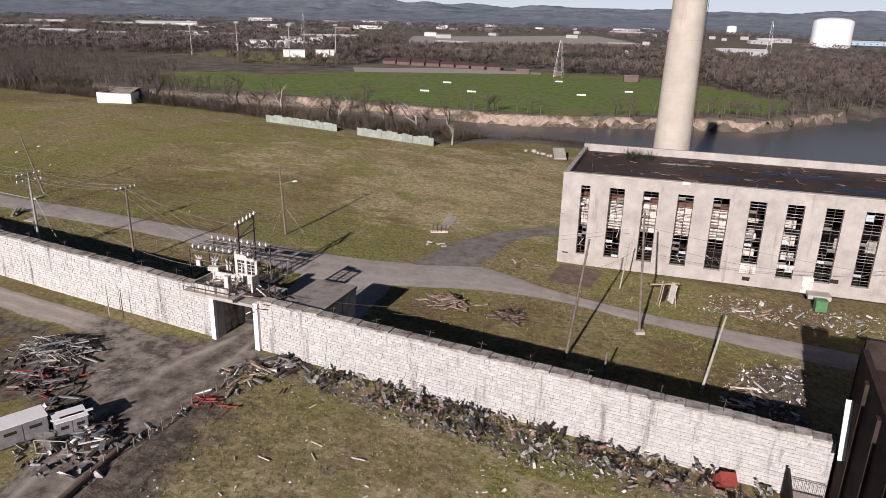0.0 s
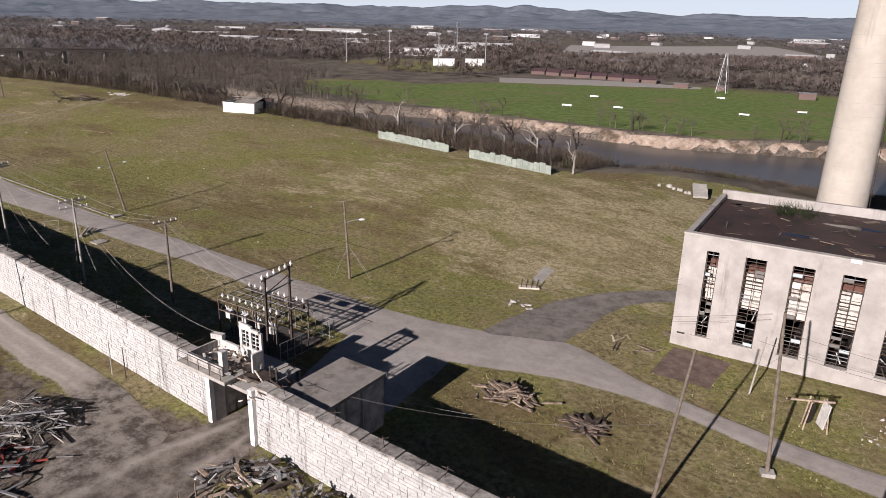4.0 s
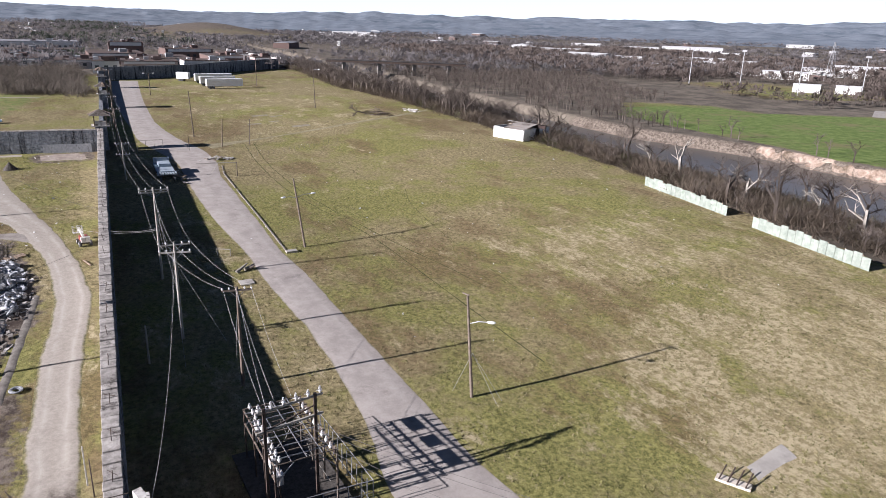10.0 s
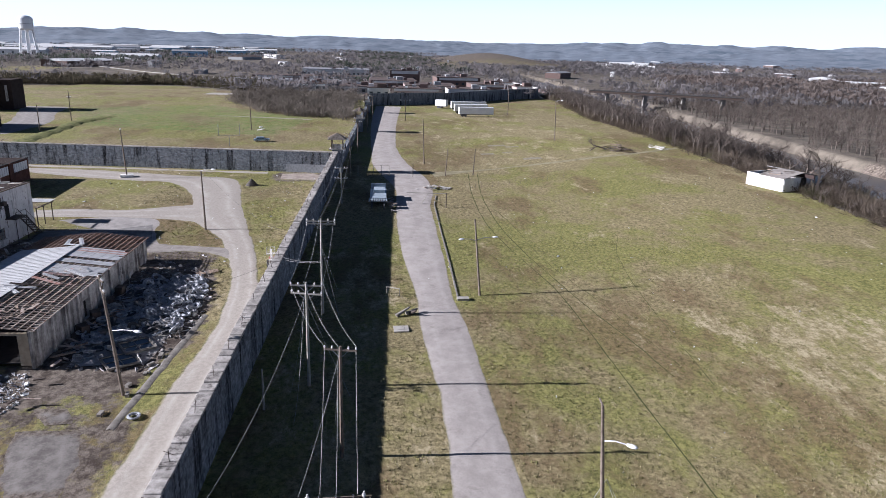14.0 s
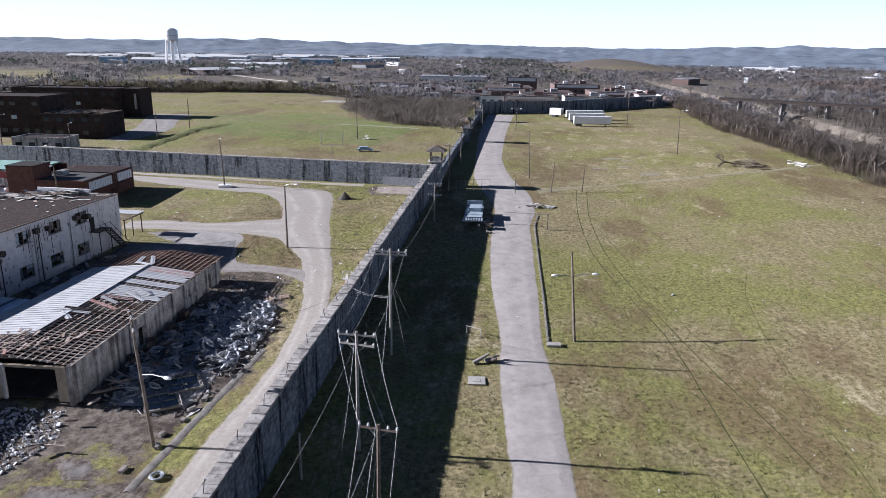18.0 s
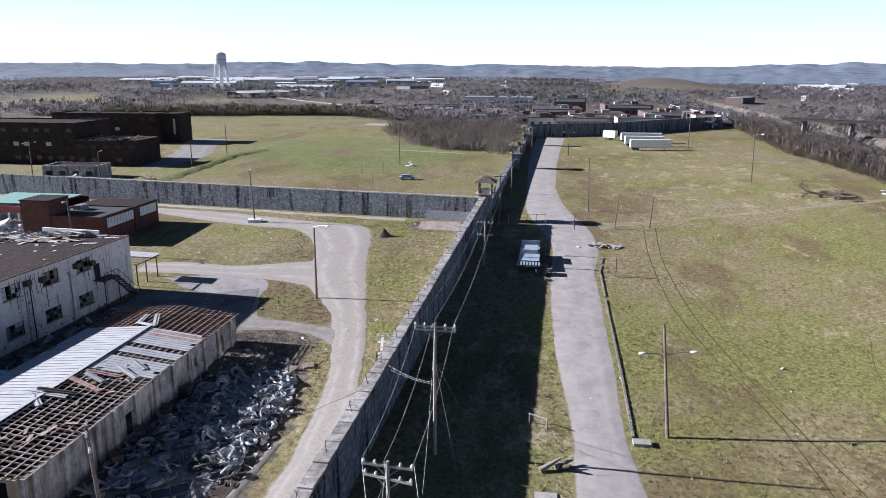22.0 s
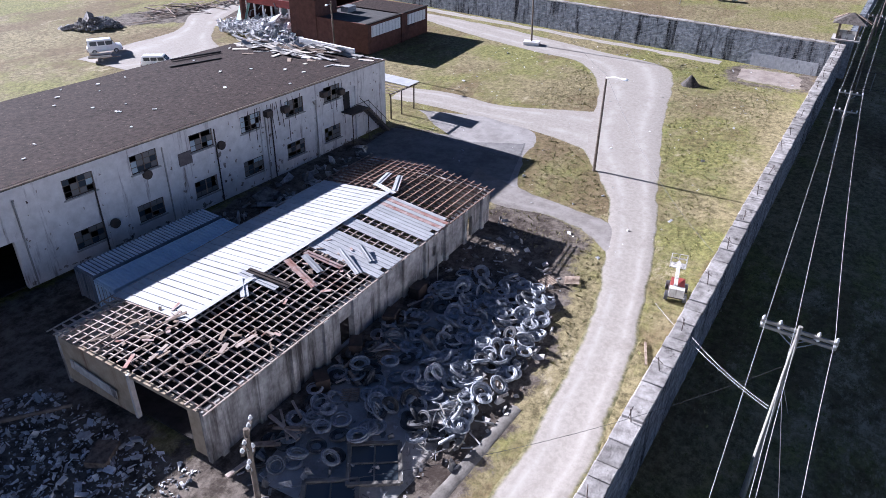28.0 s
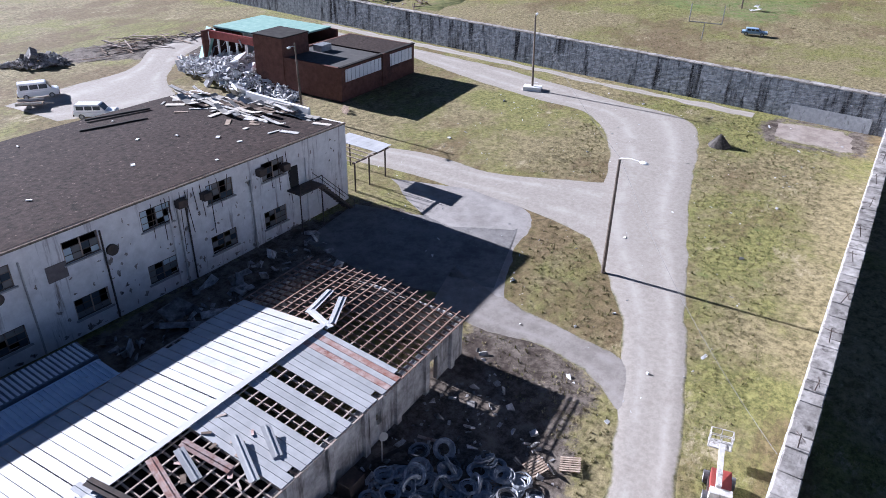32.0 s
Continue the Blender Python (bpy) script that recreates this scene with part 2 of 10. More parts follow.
def ground_mat():
    """Grass worn in patches; the zone colours say bare soil (red), litter of the woods (green) and lush grass (blue)."""
    m = bpy.data.materials.new("turf")
    m.use_nodes = True
    n, l = m.node_tree.nodes, m.node_tree.links
    bs = n["Principled BSDF"]
    pos = n.new("ShaderNodeNewGeometry").outputs["Position"]
    zone = n.new("ShaderNodeVertexColor")
    zone.layer_name = "zone"
    sep = n.new("ShaderNodeSeparateColor")
    l.new(zone.outputs[0], sep.inputs[0])

    def noise_at(size, detail=6, rough=0.65, off=(0, 0, 0), stretch=(1, 1, 1)):
        mp = n.new("ShaderNodeMapping")
        mp.inputs["Location"].default_value, mp.inputs["Scale"].default_value = off, stretch
        l.new(pos, mp.inputs[0])
        t = n.new("ShaderNodeTexNoise")
        t.inputs["Scale"].default_value, t.inputs["Detail"].default_value, t.inputs["Roughness"].default_value = 1 / size, detail, rough
        l.new(mp.outputs[0], t.inputs["Vector"])
        return t.outputs[0]

    def ramp(v, lo, hi):
        r = n.new("ShaderNodeMapRange")
        r.interpolation_type = "SMOOTHSTEP"
        r.inputs[1].default_value, r.inputs[2].default_value = lo, hi
        l.new(v, r.inputs[0])
        return r.outputs[0]

    def mix(f, a, b):
        x = n.new("ShaderNodeMix")
        x.data_type = "RGBA"
        for v, k in ((f, 0), (a, 6), (b, 7)):
            if isinstance(v, tuple):
                x.inputs[k].default_value = (*v, 1)
            else:
                l.new(v, x.inputs[k])
        return x.outputs[2]

    def maths(op, a, b):
        x = n.new("ShaderNodeMath")
        x.operation = op
        for v, k in ((a, 0), (b, 1)):
            if isinstance(v, float):
                x.inputs[k].default_value = v
            else:
                l.new(v, x.inputs[k])
        return x.outputs[0]

    grass = mix(ramp(noise_at(0.6, 6, 0.82), 0.34, 0.66), (0.095, 0.079, 0.038), (0.345, 0.286, 0.155))
    fresh = mix(ramp(noise_at(0.5, 6, 0.84, (3, 3, 3)), 0.34, 0.66), (0.078, 0.081, 0.024), (0.3, 0.28, 0.1))
    grass = mix(ramp(noise_at(26, 8, 0.72, (7, 3, 0)), 0.44, 0.56), grass, fresh)
    grass = mix(maths("MULTIPLY", ramp(noise_at(17, 8, 0.72, (91, 30, 0), (0.5, 1, 1)), 0.5, 0.6), 0.75), grass, mix(ramp(noise_at(0.6, 5, 0.8, (0, 70, 0)), 0.35, 0.65), (0.08, 0.056, 0.029), (0.215, 0.152, 0.084)))
    drier = maths("MULTIPLY", zone.outputs[1], 0.14)
    straw = mix(ramp(noise_at(0.7, 5, 0.8, (8, 1, 0)), 0.36, 0.62), (0.2, 0.165, 0.085), (0.43, 0.365, 0.235))
    grass = mix(maths("MULTIPLY", ramp(maths("ADD", noise_at(5.5, 10, 0.82, (1, 9, 0), (0.55, 1, 1)), drier), 0.57, 0.67), 1.0), grass, straw)
    grass = mix(maths("MULTIPLY", ramp(noise_at(3.6, 8, 0.8, (31, 9, 0), (0.6, 1, 1)), 0.57, 0.68), 0.45), grass, (0.1, 0.078, 0.04))
    # matted dark tussocks and thin bleached wisps
    grass = mix(maths("MULTIPLY", ramp(noise_at(2.6, 9, 0.88, (13, 40, 0), (0.45, 1, 1)), 0.56, 0.66), 0.5), grass, (0.06, 0.053, 0.018))
    grass = mix(maths("MULTIPLY", ramp(noise_at(2.0, 9, 0.9, (60, 2, 0), (0.4, 1, 1)), 0.58, 0.68), 0.45), grass, (0.45, 0.39, 0.235))
    soil = mix(ramp(noise_at(1.0, 8, 0.78), 0.36, 0.64), (0.055, 0.042, 0.033), (0.2, 0.168, 0.138))
    soil = mix(ramp(noise_at(7, 7, 0.7, (5, 50, 0)), 0.53, 0.66), soil, (0.05, 0.037, 0.03))
    litter = mix(ramp(noise_at(14, 8, 0.75), 0.38, 0.62), (0.088, 0.075, 0.06), (0.18, 0.154, 0.122))
    lush = mix(ramp(noise_at(3, 5), 0.35, 0.65), (0.095, 0.14, 0.035), (0.165, 0.215, 0.065))
    lush = mix(ramp(noise_at(30, 7, 0.7, (9, 9, 9)), 0.5, 0.66), lush, (0.18, 0.165, 0.08))
    wobble = maths("MULTIPLY", maths("SUBTRACT", noise_at(2.2, 8, 0.8, (70, 0, 0)), 0.5), 1.5)
    f_soil = ramp(maths("ADD", sep.outputs[0], wobble), 0.4, 0.62)
    f_wood = ramp(maths("ADD", sep.outputs[1], wobble), 0.38, 0.62)
    f_lush = ramp(maths("ADD", sep.outputs[2], wobble), 0.3, 0.7)
    col = mix(f_lush, grass, lush)
    col = mix(f_wood, col, litter)
    col = mix(f_soil, col, soil)
    l.new(col, bs.inputs["Base Color"])
    bs.inputs["Roughness"].default_value = 0.95
    bs.inputs["Specular IOR Level"].default_value = 0.15
    bp = n.new("ShaderNodeBump")
    bp.inputs["Strength"].default_value, bp.inputs["Distance"].default_value = 0.7, 0.12
    l.new(noise_at(0.35, 4, 0.8), bp.inputs["Height"])
    l.new(bp.outputs[0], bs.inputs["Normal"])
    return m


def road_mat(name, a, b, spots, pale, under=((0.075, 0.072, 0.03), (0.25, 0.22, 0.115)), size=1.6, tracks=0.5, ragged=1.7, blotch=0.6):
    """A worn road: its zone says how far inside the edge (red), the place across (green) and the dirt (blue)."""
    m = bpy.data.materials.new(name)
    m.use_nodes = True
    n, l = m.node_tree.nodes, m.node_tree.links
    bs = n["Principled BSDF"]
    pos = n.new("ShaderNodeNewGeometry").outputs["Position"]
    zone = n.new("ShaderNodeVertexColor")
    zone.layer_name = "zone"
    sep = n.new("ShaderNodeSeparateColor")
    l.new(zone.outputs[0], sep.inputs[0])

    def tex(size, detail, off):
        mp, t = n.new("ShaderNodeMapping"), n.new("ShaderNodeTexNoise")
        mp.inputs["Location"].default_value = off
        l.new(pos, mp.inputs[0])
        t.inputs["Scale"].default_value, t.inputs["Detail"].default_value, t.inputs["Roughness"].default_value = 1 / size, detail, 0.75
        l.new(mp.outputs[0], t.inputs["Vector"])
        return t.outputs[0]

    def step(v, lo, hi, top=1.0):
        r = n.new("ShaderNodeMapRange")
        r.interpolation_type = "SMOOTHSTEP"
        r.inputs[1].default_value, r.inputs[2].default_value, r.inputs[4].default_value = lo, hi, top
        l.new(v, r.inputs[0])
        return r.outputs[0]

    def mix(f, p, q):
        x = n.new("ShaderNodeMix")
        x.data_type = "RGBA"
        for v, k in ((f, 0), (p, 6), (q, 7)):
            if isinstance(v, tuple):
                x.inputs[k].default_value = (*v, 1)
            else:
                l.new(v, x.inputs[k])
        return x.outputs[2]

    def calc(op, p, q):
        x = n.new("ShaderNodeMath")
        x.operation = op
        for v, k in ((p, 0), (q, 1)):
            if isinstance(v, float):
                x.inputs[k].default_value = v
            else:
                l.new(v, x.inputs[k])
        return x.outputs[0]

    col = mix(step(tex(size, 8, (0, 0, 0)), 0.34, 0.66), a, b)
    col = mix(step(tex(0.22, 3, (4, 4, 0)), 0.5, 0.75, 0.3), col, spots)
    wheel = n.new("ShaderNodeValToRGB")
    cr = wheel.color_ramp
    for k, (at, v) in enumerate(((0.0, 0.0), (1.0, 0.0), (0.2, 0.1), (0.29, 1.0), (0.38, 0.2), (0.5, 0.0), (0.62, 0.2), (0.71, 1.0), (0.8, 0.1))):
        e = cr.elements[k] if k < 2 else cr.elements.new(at)
        e.position = at
        e.color = (v, v, v, 1)
    l.new(sep.outputs[1], wheel.inputs[0])
    col = mix(calc("MULTIPLY", calc("MULTIPLY", wheel.outputs[0], step(tex(3.5, 6, (9, 0, 0)), 0.35, 0.6)), tracks), col, pale)
    col = mix(step(tex(4, 8, (40, 7, 0)), 0.56, 0.7, blotch), col, spots)
    dirt = mix(step(tex(1.3, 8, (2, 30, 0)), 0.38, 0.6), (0.085, 0.069, 0.057), (0.275, 0.243, 0.212))
    wob = calc("MULTIPLY", calc("SUBTRACT", tex(1.8, 9, (70, 0, 0)), 0.5), ragged)
    col = mix(step(calc("ADD", sep.outputs[2], wob), 0.35, 0.7), col, dirt)
    edge = mix(step(tex(0.5, 5, (5, 5, 5)), 0.34, 0.66), *under)
    col = mix(step(calc("ADD", sep.outputs[0], wob), 0.2, 0.5), edge, col)
    l.new(col, bs.inputs["Base Color"])
    bs.inputs["Roughness"].default_value = 0.92
    bs.inputs["Specular IOR Level"].default_value = 0.2
    bp = n.new("ShaderNodeBump")
    bp.inputs["Strength"].default_value, bp.inputs["Distance"].default_value = 0.45, 0.05
    l.new(tex(0.14, 4, (0, 0, 0)), bp.inputs["Height"])
    l.new(bp.outputs[0], bs.inputs["Normal"])
    return m


TURF = ground_mat()
ASPHALT = road_mat("worn_asphalt", (0.29, 0.26, 0.238), (0.385, 0.348, 0.32), (0.185, 0.16, 0.143), (0.44, 0.405, 0.375), tracks=0.4, size=2.2, ragged=0.5)
GRAVEL = road_mat("gravel_road", (0.29, 0.257, 0.222), (0.37, 0.335, 0.292), (0.2, 0.173, 0.145), (0.46, 0.425, 0.38), tracks=0.7, ragged=0.8, blotch=0.3, size=0.4)
CINDER = road_mat("cinder_track", (0.125, 0.11, 0.098), (0.24, 0.216, 0.195), (0.08, 0.068, 0.058), (0.28, 0.255, 0.23), ragged=2.2)
MUD = road_mat("rutted_mud", (0.075, 0.059, 0.048), (0.255, 0.222, 0.19), (0.04, 0.029, 0.024), (0.42, 0.38, 0.335), under=((0.085, 0.068, 0.055), (0.27, 0.24, 0.21)), tracks=0.8, size=1.8)
CONCRETE = mat("old_concrete", (0.3, 0.28, 0.255), (0.43, 0.405, 0.37), 0.9, 1.6, 0.25, third=(0.17, 0.155, 0.14), third_size=3, third_at=0.6, each=0.08)
FACADE = mat("cast_concrete_facade", (0.285, 0.263, 0.245), (0.405, 0.378, 0.353), 0.85, 2.0, 0.2, third=(0.21, 0.186, 0.165), third_size=1.8, third_at=0.57, streak=True)
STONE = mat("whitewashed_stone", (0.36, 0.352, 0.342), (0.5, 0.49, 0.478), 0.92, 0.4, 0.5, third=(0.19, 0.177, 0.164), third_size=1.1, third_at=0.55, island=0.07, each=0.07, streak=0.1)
# bluish shade of the sunless faces is in this colour, beside real dark streaks
STONE_SHADED = mat("stained_shade_toned_stone", (0.09, 0.1, 0.115), (0.27, 0.285, 0.305), 0.92, 0.55, 0.5, third=(0.02, 0.021, 0.025), third_size=1.3, third_at=0.5, island=0.22, each=0.22, streak=0.12)
MORTAR = mat("mortar", (0.3, 0.287, 0.272), (0.43, 0.415, 0.395), 0.95, 0.5, 0.3)
CAPSTONE = mat("weathered_capstone", (0.17, 0.155, 0.14), (0.44, 0.41, 0.38), 0.95, 0.7, 0.6, third=(0.07, 0.06, 0.055), third_size=1.1, third_at=0.55, each=0.2)
WHITEPAINT = mat("flaking_white_paint", (0.68, 0.66, 0.63), (0.8, 0.79, 0.77), 0.7, 0.8, 0.2, third=(0.36, 0.32, 0.28), third_size=0.7, third_at=0.66)
STUCCO = mat("stained_cream_stucco", (0.58, 0.54, 0.505), (0.76, 0.72, 0.685), 0.88, 0.9, 0.3, third=(0.17, 0.13, 0.11), third_size=1.0, third_at=0.57, streak=True)
BLOCK = mat("peeling_block_wall", (0.2, 0.185, 0.175), (0.52, 0.495, 0.465), 0.92, 0.9, 0.4, third=(0.085, 0.075, 0.07), third_size=1.2, third_at=0.52, streak=True, island=0.15)
BRICK = mat("dark_red_brick", (0.085, 0.042, 0.033), (0.14, 0.07, 0.055), 0.9, 0.7, 0.4, third=(0.05, 0.032, 0.028), third_size=4, third_at=0.55, island=0.15)
# brick darkened in its colour to stand for walls that lie in shade
BRICK_SHADED = mat("shade_darkened_brick", (0.032, 0.023, 0.021), (0.056, 0.04, 0.036), 0.9, 1.5, 0.4, third=(0.018, 0.015, 0.014), third_size=4, third_at=0.55)
ROOFGRAVEL = mat("brown_roof_gravel", (0.01, 0.007, 0.006), (0.06, 0.04, 0.034), 0.97, 0.42, 0.9, third=(0.24, 0.175, 0.145), third_size=0.4, third_at=0.61)
ROOFTAR = mat("rusty_wet_roof", (0.026, 0.015, 0.013), (0.068, 0.036, 0.03), 0.7, 1.5, 0.5, third=(0.016, 0.013, 0.012), third_size=3, third_at=0.5)
TIN = mat("white_roof_sheet", (0.38, 0.378, 0.376), (0.51, 0.507, 0.505), 0.55, 1.2, 0.08, metal=0.0, third=(0.3, 0.25, 0.22), third_size=0.9, third_at=0.66, each=0.06)
RUSTTIN = mat("rusted_roof_sheet", (0.3, 0.12, 0.08), (0.56, 0.46, 0.42), 0.6, 0.7, 0.1, third=(0.22, 0.08, 0.05), third_size=0.8, third_at=0.55)
RAFTER = mat("rusty_rafter", (0.3, 0.23, 0.19), (0.54, 0.46, 0.4), 0.9, 0.8, 0.2, third=(0.17, 0.09, 0.065), third_size=1.5, third_at=0.57)
BROWNRAFTER = mat("brown_rafter", (0.17, 0.11, 0.085), (0.34, 0.235, 0.185), 0.9, 0.8, 0.2, third=(0.44, 0.38, 0.32), third_size=1.2, third_at=0.62)
WOODPOLE = mat("weathered_pole", (0.1, 0.08, 0.065), (0.2, 0.165, 0.135), 0.9, 0.5, 0.3, each=0.15)
PALEPOLE = mat("silvered_pole", (0.25, 0.235, 0.205), (0.37, 0.35, 0.31), 0.9, 0.5, 0.3)
STEEL = mat("grey_galvanised_steel", (0.28, 0.28, 0.285), (0.42, 0.42, 0.43), 0.5, 0.5, 0.05, metal=0.6)
DARKSTEEL = mat("dark_rusted_steel", (0.045, 0.035, 0.03), (0.1, 0.07, 0.055), 0.7, 0.4, 0.1, metal=0.3)
DARKWIRE = mat("dark_cable", (0.06, 0.055, 0.05), (0.1, 0.09, 0.085), 0.6, 1.0, 0)
WIRE = mat("pale_cable", (0.3, 0.29, 0.28), (0.42, 0.41, 0.4), 0.5, 1.0, 0)
PORCELAIN = mat("glazed_insulator", (0.5, 0.49, 0.48), (0.66, 0.65, 0.64), 0.3, 0.2, 0)
# near-black puts the shade of rooms and openings into colour; dark trim shares it
DARK = mat("unlit_black_and_dark_trim", (0.02, 0.018, 0.017), (0.045, 0.04, 0.038), 0.9, 1.0, 0)
RUBBLE = mat("broken_rubble", (0.13, 0.115, 0.105), (0.5, 0.48, 0.46), 0.92, 0.5, 0.3, island=0.55)
PALERUBBLE = mat("pale_plaster_rubble", (0.4, 0.39, 0.38), (0.66, 0.66, 0.67), 0.9, 0.4, 0.3, third=(0.16, 0.13, 0.11), third_size=1.2, third_at=0.6, island=0.4)
TYRE = mat("tyre_rubber", (0.035, 0.035, 0.037), (0.1, 0.1, 0.105), 0.75, 0.3, 0.2, third=(0.3, 0.3, 0.32), third_size=0.5, third_at=0.6, each=0.4)
PALETYRE = mat("dusty_hose", (0.17, 0.18, 0.2), (0.4, 0.415, 0.44), 0.6, 0.25, 0.2, each=0.3)
SLAB = road_mat("broken_yard_slab", (0.1, 0.088, 0.08), (0.21, 0.19, 0.174), (0.06, 0.05, 0.044), (0.26, 0.24, 0.22), under=((0.062, 0.047, 0.037), (0.2, 0.17, 0.14)))
OLDWOOD = mat("dark_rotten_wood", (0.06, 0.045, 0.036), (0.2, 0.155, 0.122), 0.92, 0.4, 0.2, island=0.4)
DIRTYWHITE = mat("grimy_white_paint", (0.4, 0.38, 0.355), (0.62, 0.6, 0.57), 0.85, 0.5, 0.3, third=(0.13, 0.11, 0.095), third_size=0.8, third_at=0.52, streak=True)
TIMBER = mat("old_timber", (0.14, 0.1, 0.075), (0.34, 0.27, 0.21), 0.9, 0.4, 0.2, island=0.4)
PLANK = mat("pale_plank", (0.4, 0.35, 0.29), (0.58, 0.53, 0.46), 0.88, 0.4, 0.2, island=0.25)
SCRAP = mat("scrap_metal", (0.06, 0.052, 0.05), (0.3, 0.29, 0.285), 0.55, 0.5, 0.15, metal=0.35, island=0.5)
BARK = mat("bare_branches", (0.1, 0.082, 0.071), (0.215, 0.182, 0.158), 0.95, 4.0, 0, island=0.15, twig=True)
BRUSH = mat("winter_brush", (0.08, 0.064, 0.05), (0.175, 0.142, 0.11), 0.95, 6.0, 0, third=(0.082, 0.09, 0.04), third_size=9, third_at=0.55, island=0.25, twig=True)
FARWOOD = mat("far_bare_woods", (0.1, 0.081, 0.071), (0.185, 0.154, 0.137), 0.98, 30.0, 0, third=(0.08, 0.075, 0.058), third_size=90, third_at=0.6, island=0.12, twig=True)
CONIFER = mat("dark_evergreen", (0.025, 0.036, 0.016), (0.05, 0.065, 0.03), 0.95, 5.0, 0, island=0.25, twig=True)
PALEBARK = mat("bleached_dead_wood", (0.19, 0.17, 0.145), (0.33, 0.3, 0.265), 0.9, 0.6, 0)
WHITEMETAL = mat("white_painted_metal", (0.72, 0.72, 0.72), (0.82, 0.82, 0.82), 0.4, 1.5, 0.03, third=(0.5, 0.46, 0.42), third_size=1.5, third_at=0.7)
BLUECONT = mat("faded_blue_container", (0.52, 0.63, 0.74), (0.68, 0.77, 0.85), 0.6, 1.0, 0.05, third=(0.28, 0.25, 0.23), third_size=0.7, third_at=0.63)
GREYCONT = mat("grey_container", (0.6, 0.65, 0.7), (0.76, 0.8, 0.84), 0.6, 1.0, 0.05, third=(0.25, 0.2, 0.17), third_size=0.9, third_at=0.62)
GREENPAINT = mat("faded_green_panel", (0.16, 0.3, 0.25), (0.27, 0.42, 0.36), 0.7, 1.0, 0.05, third=(0.4, 0.42, 0.4), third_size=2, third_at=0.6)
FENCEGREEN = mat("pale_green_sheet_fence", (0.17, 0.2, 0.17), (0.3, 0.33, 0.285), 0.7, 0.8, 0.1, third=(0.15, 0.19, 0.14), third_size=1.2, third_at=0.58, each=0.08)
REDPAINT = mat("red_paint", (0.2, 0.035, 0.03), (0.3, 0.06, 0.045), 0.5, 0.5, 0.05)
GREENBIN = mat("green_bin_paint", (0.05, 0.14, 0.06), (0.09, 0.2, 0.09), 0.5, 0.6, 0.05)
BLUECAR = mat("pale_blue_car_paint", (0.26, 0.38, 0.5), (0.3, 0.43, 0.56), 0.3, 2, 0)
SALLYROOF = mat("stained_screed_roof", (0.2, 0.178, 0.16), (0.31, 0.285, 0.26), 0.9, 1.2, 0.2, third=(0.12, 0.105, 0.09), third_size=2.5, third_at=0.52)
CLIFF = mat("river_clay", (0.17, 0.115, 0.085), (0.4, 0.33, 0.27), 0.95, 2.2, 0.5, third=(0.085, 0.065, 0.045), third_size=9, third_at=0.5)
# lighter, greyer copy of the evergreen, haze put into its colour
DARKGREEN = mat("hazy_evergreen", (0.045, 0.055, 0.042), (0.08, 0.09, 0.07), 0.95, 9.0, 0, island=0.2, twig=True)
OLIVEBRUSH = mat("dark_olive_scrub", (0.05, 0.045, 0.032), (0.13, 0.11, 0.078), 0.95, 7.0, 0, third=(0.1, 0.11, 0.05), third_size=12, third_at=0.56, island=0.25, twig=True)
# paler copy of the bare woods with distance haze painted in
HAZEWOOD = mat("haze_greyed_woods", (0.12, 0.11, 0.112), (0.2, 0.184, 0.183), 0.98, 45.0, 0, third=(0.08, 0.085, 0.08), third_size=120, third_at=0.58, island=0.08, twig=True)
GREYBRUSH = mat("grey_winter_thicket", (0.115, 0.098, 0.082), (0.215, 0.188, 0.16), 0.95, 5.0, 0, island=0.2, twig=True)
# the blue-grey of distance haze is painted into the hills' own colour
HILLS = mat("haze_tinted_hills", (0.125, 0.15, 0.185), (0.2, 0.225, 0.26), 1.0, 55, 0, third=(0.095, 0.12, 0.15), third_size=170, third_at=0.52)


def plain_mat(name, colour, rough=0.5, metal=0.0):
    m = bpy.data.materials.new(name)
    m.use_nodes = True
    b = m.node_tree.nodes["Principled BSDF"]
    b.inputs["Base Color"].default_value, b.inputs["Roughness"].default_value, b.inputs["Metallic"].default_value = (*colour, 1), rough, metal
    return m


GLASS = plain_mat("dusty_window_glass", (0.05, 0.06, 0.07), 0.12)
DUSTGLASS = plain_mat("dusty_pane", (0.15, 0.14, 0.13), 0.4)
PALEGLASS = plain_mat("painted_over_glass", (0.4, 0.46, 0.48), 0.35)
POOL = plain_mat("still_rain_water", (0.03, 0.03, 0.032), 0.03)
LENS = plain_mat("lamp_lens", (0.8, 0.8, 0.78), 0.3)


def water_mat():
    m = plain_mat("brown_river_water", (0.085, 0.078, 0.07), 0.3)
    n, l = m.node_tree.nodes, m.node_tree.links
    t, bp = n.new("ShaderNodeTexNoise"), n.new("ShaderNodeBump")
    t.inputs["Scale"].default_value, t.inputs["Detail"].default_value = 0.6, 4
    l.new(n.new("ShaderNodeNewGeometry").outputs["Position"], t.inputs["Vector"])
    bp.inputs["Strength"].default_value, bp.inputs["Distance"].default_value = 0.25, 0.1
    l.new(t.outputs[0], bp.inputs["Height"])
    l.new(bp.outputs[0], n["Principled BSDF"].inputs["Normal"])
    return m


WATER = water_mat()

# ---- ground, river, roads ----
def inside(px, py, poly):
    """How far inside a polygon the points lie, as 0 or 1."""
    r = np.zeros(px.shape, bool)
    j = len(poly) - 1
    for i in range(len(poly)):
        (xi, yi), (xj, yj) = poly[i], poly[j]
        if yi != yj:
            r ^= ((yi > py) != (yj > py)) & (px < (xj - xi) * (py - yi) / (yj - yi) + xi)
        j = i
    return r


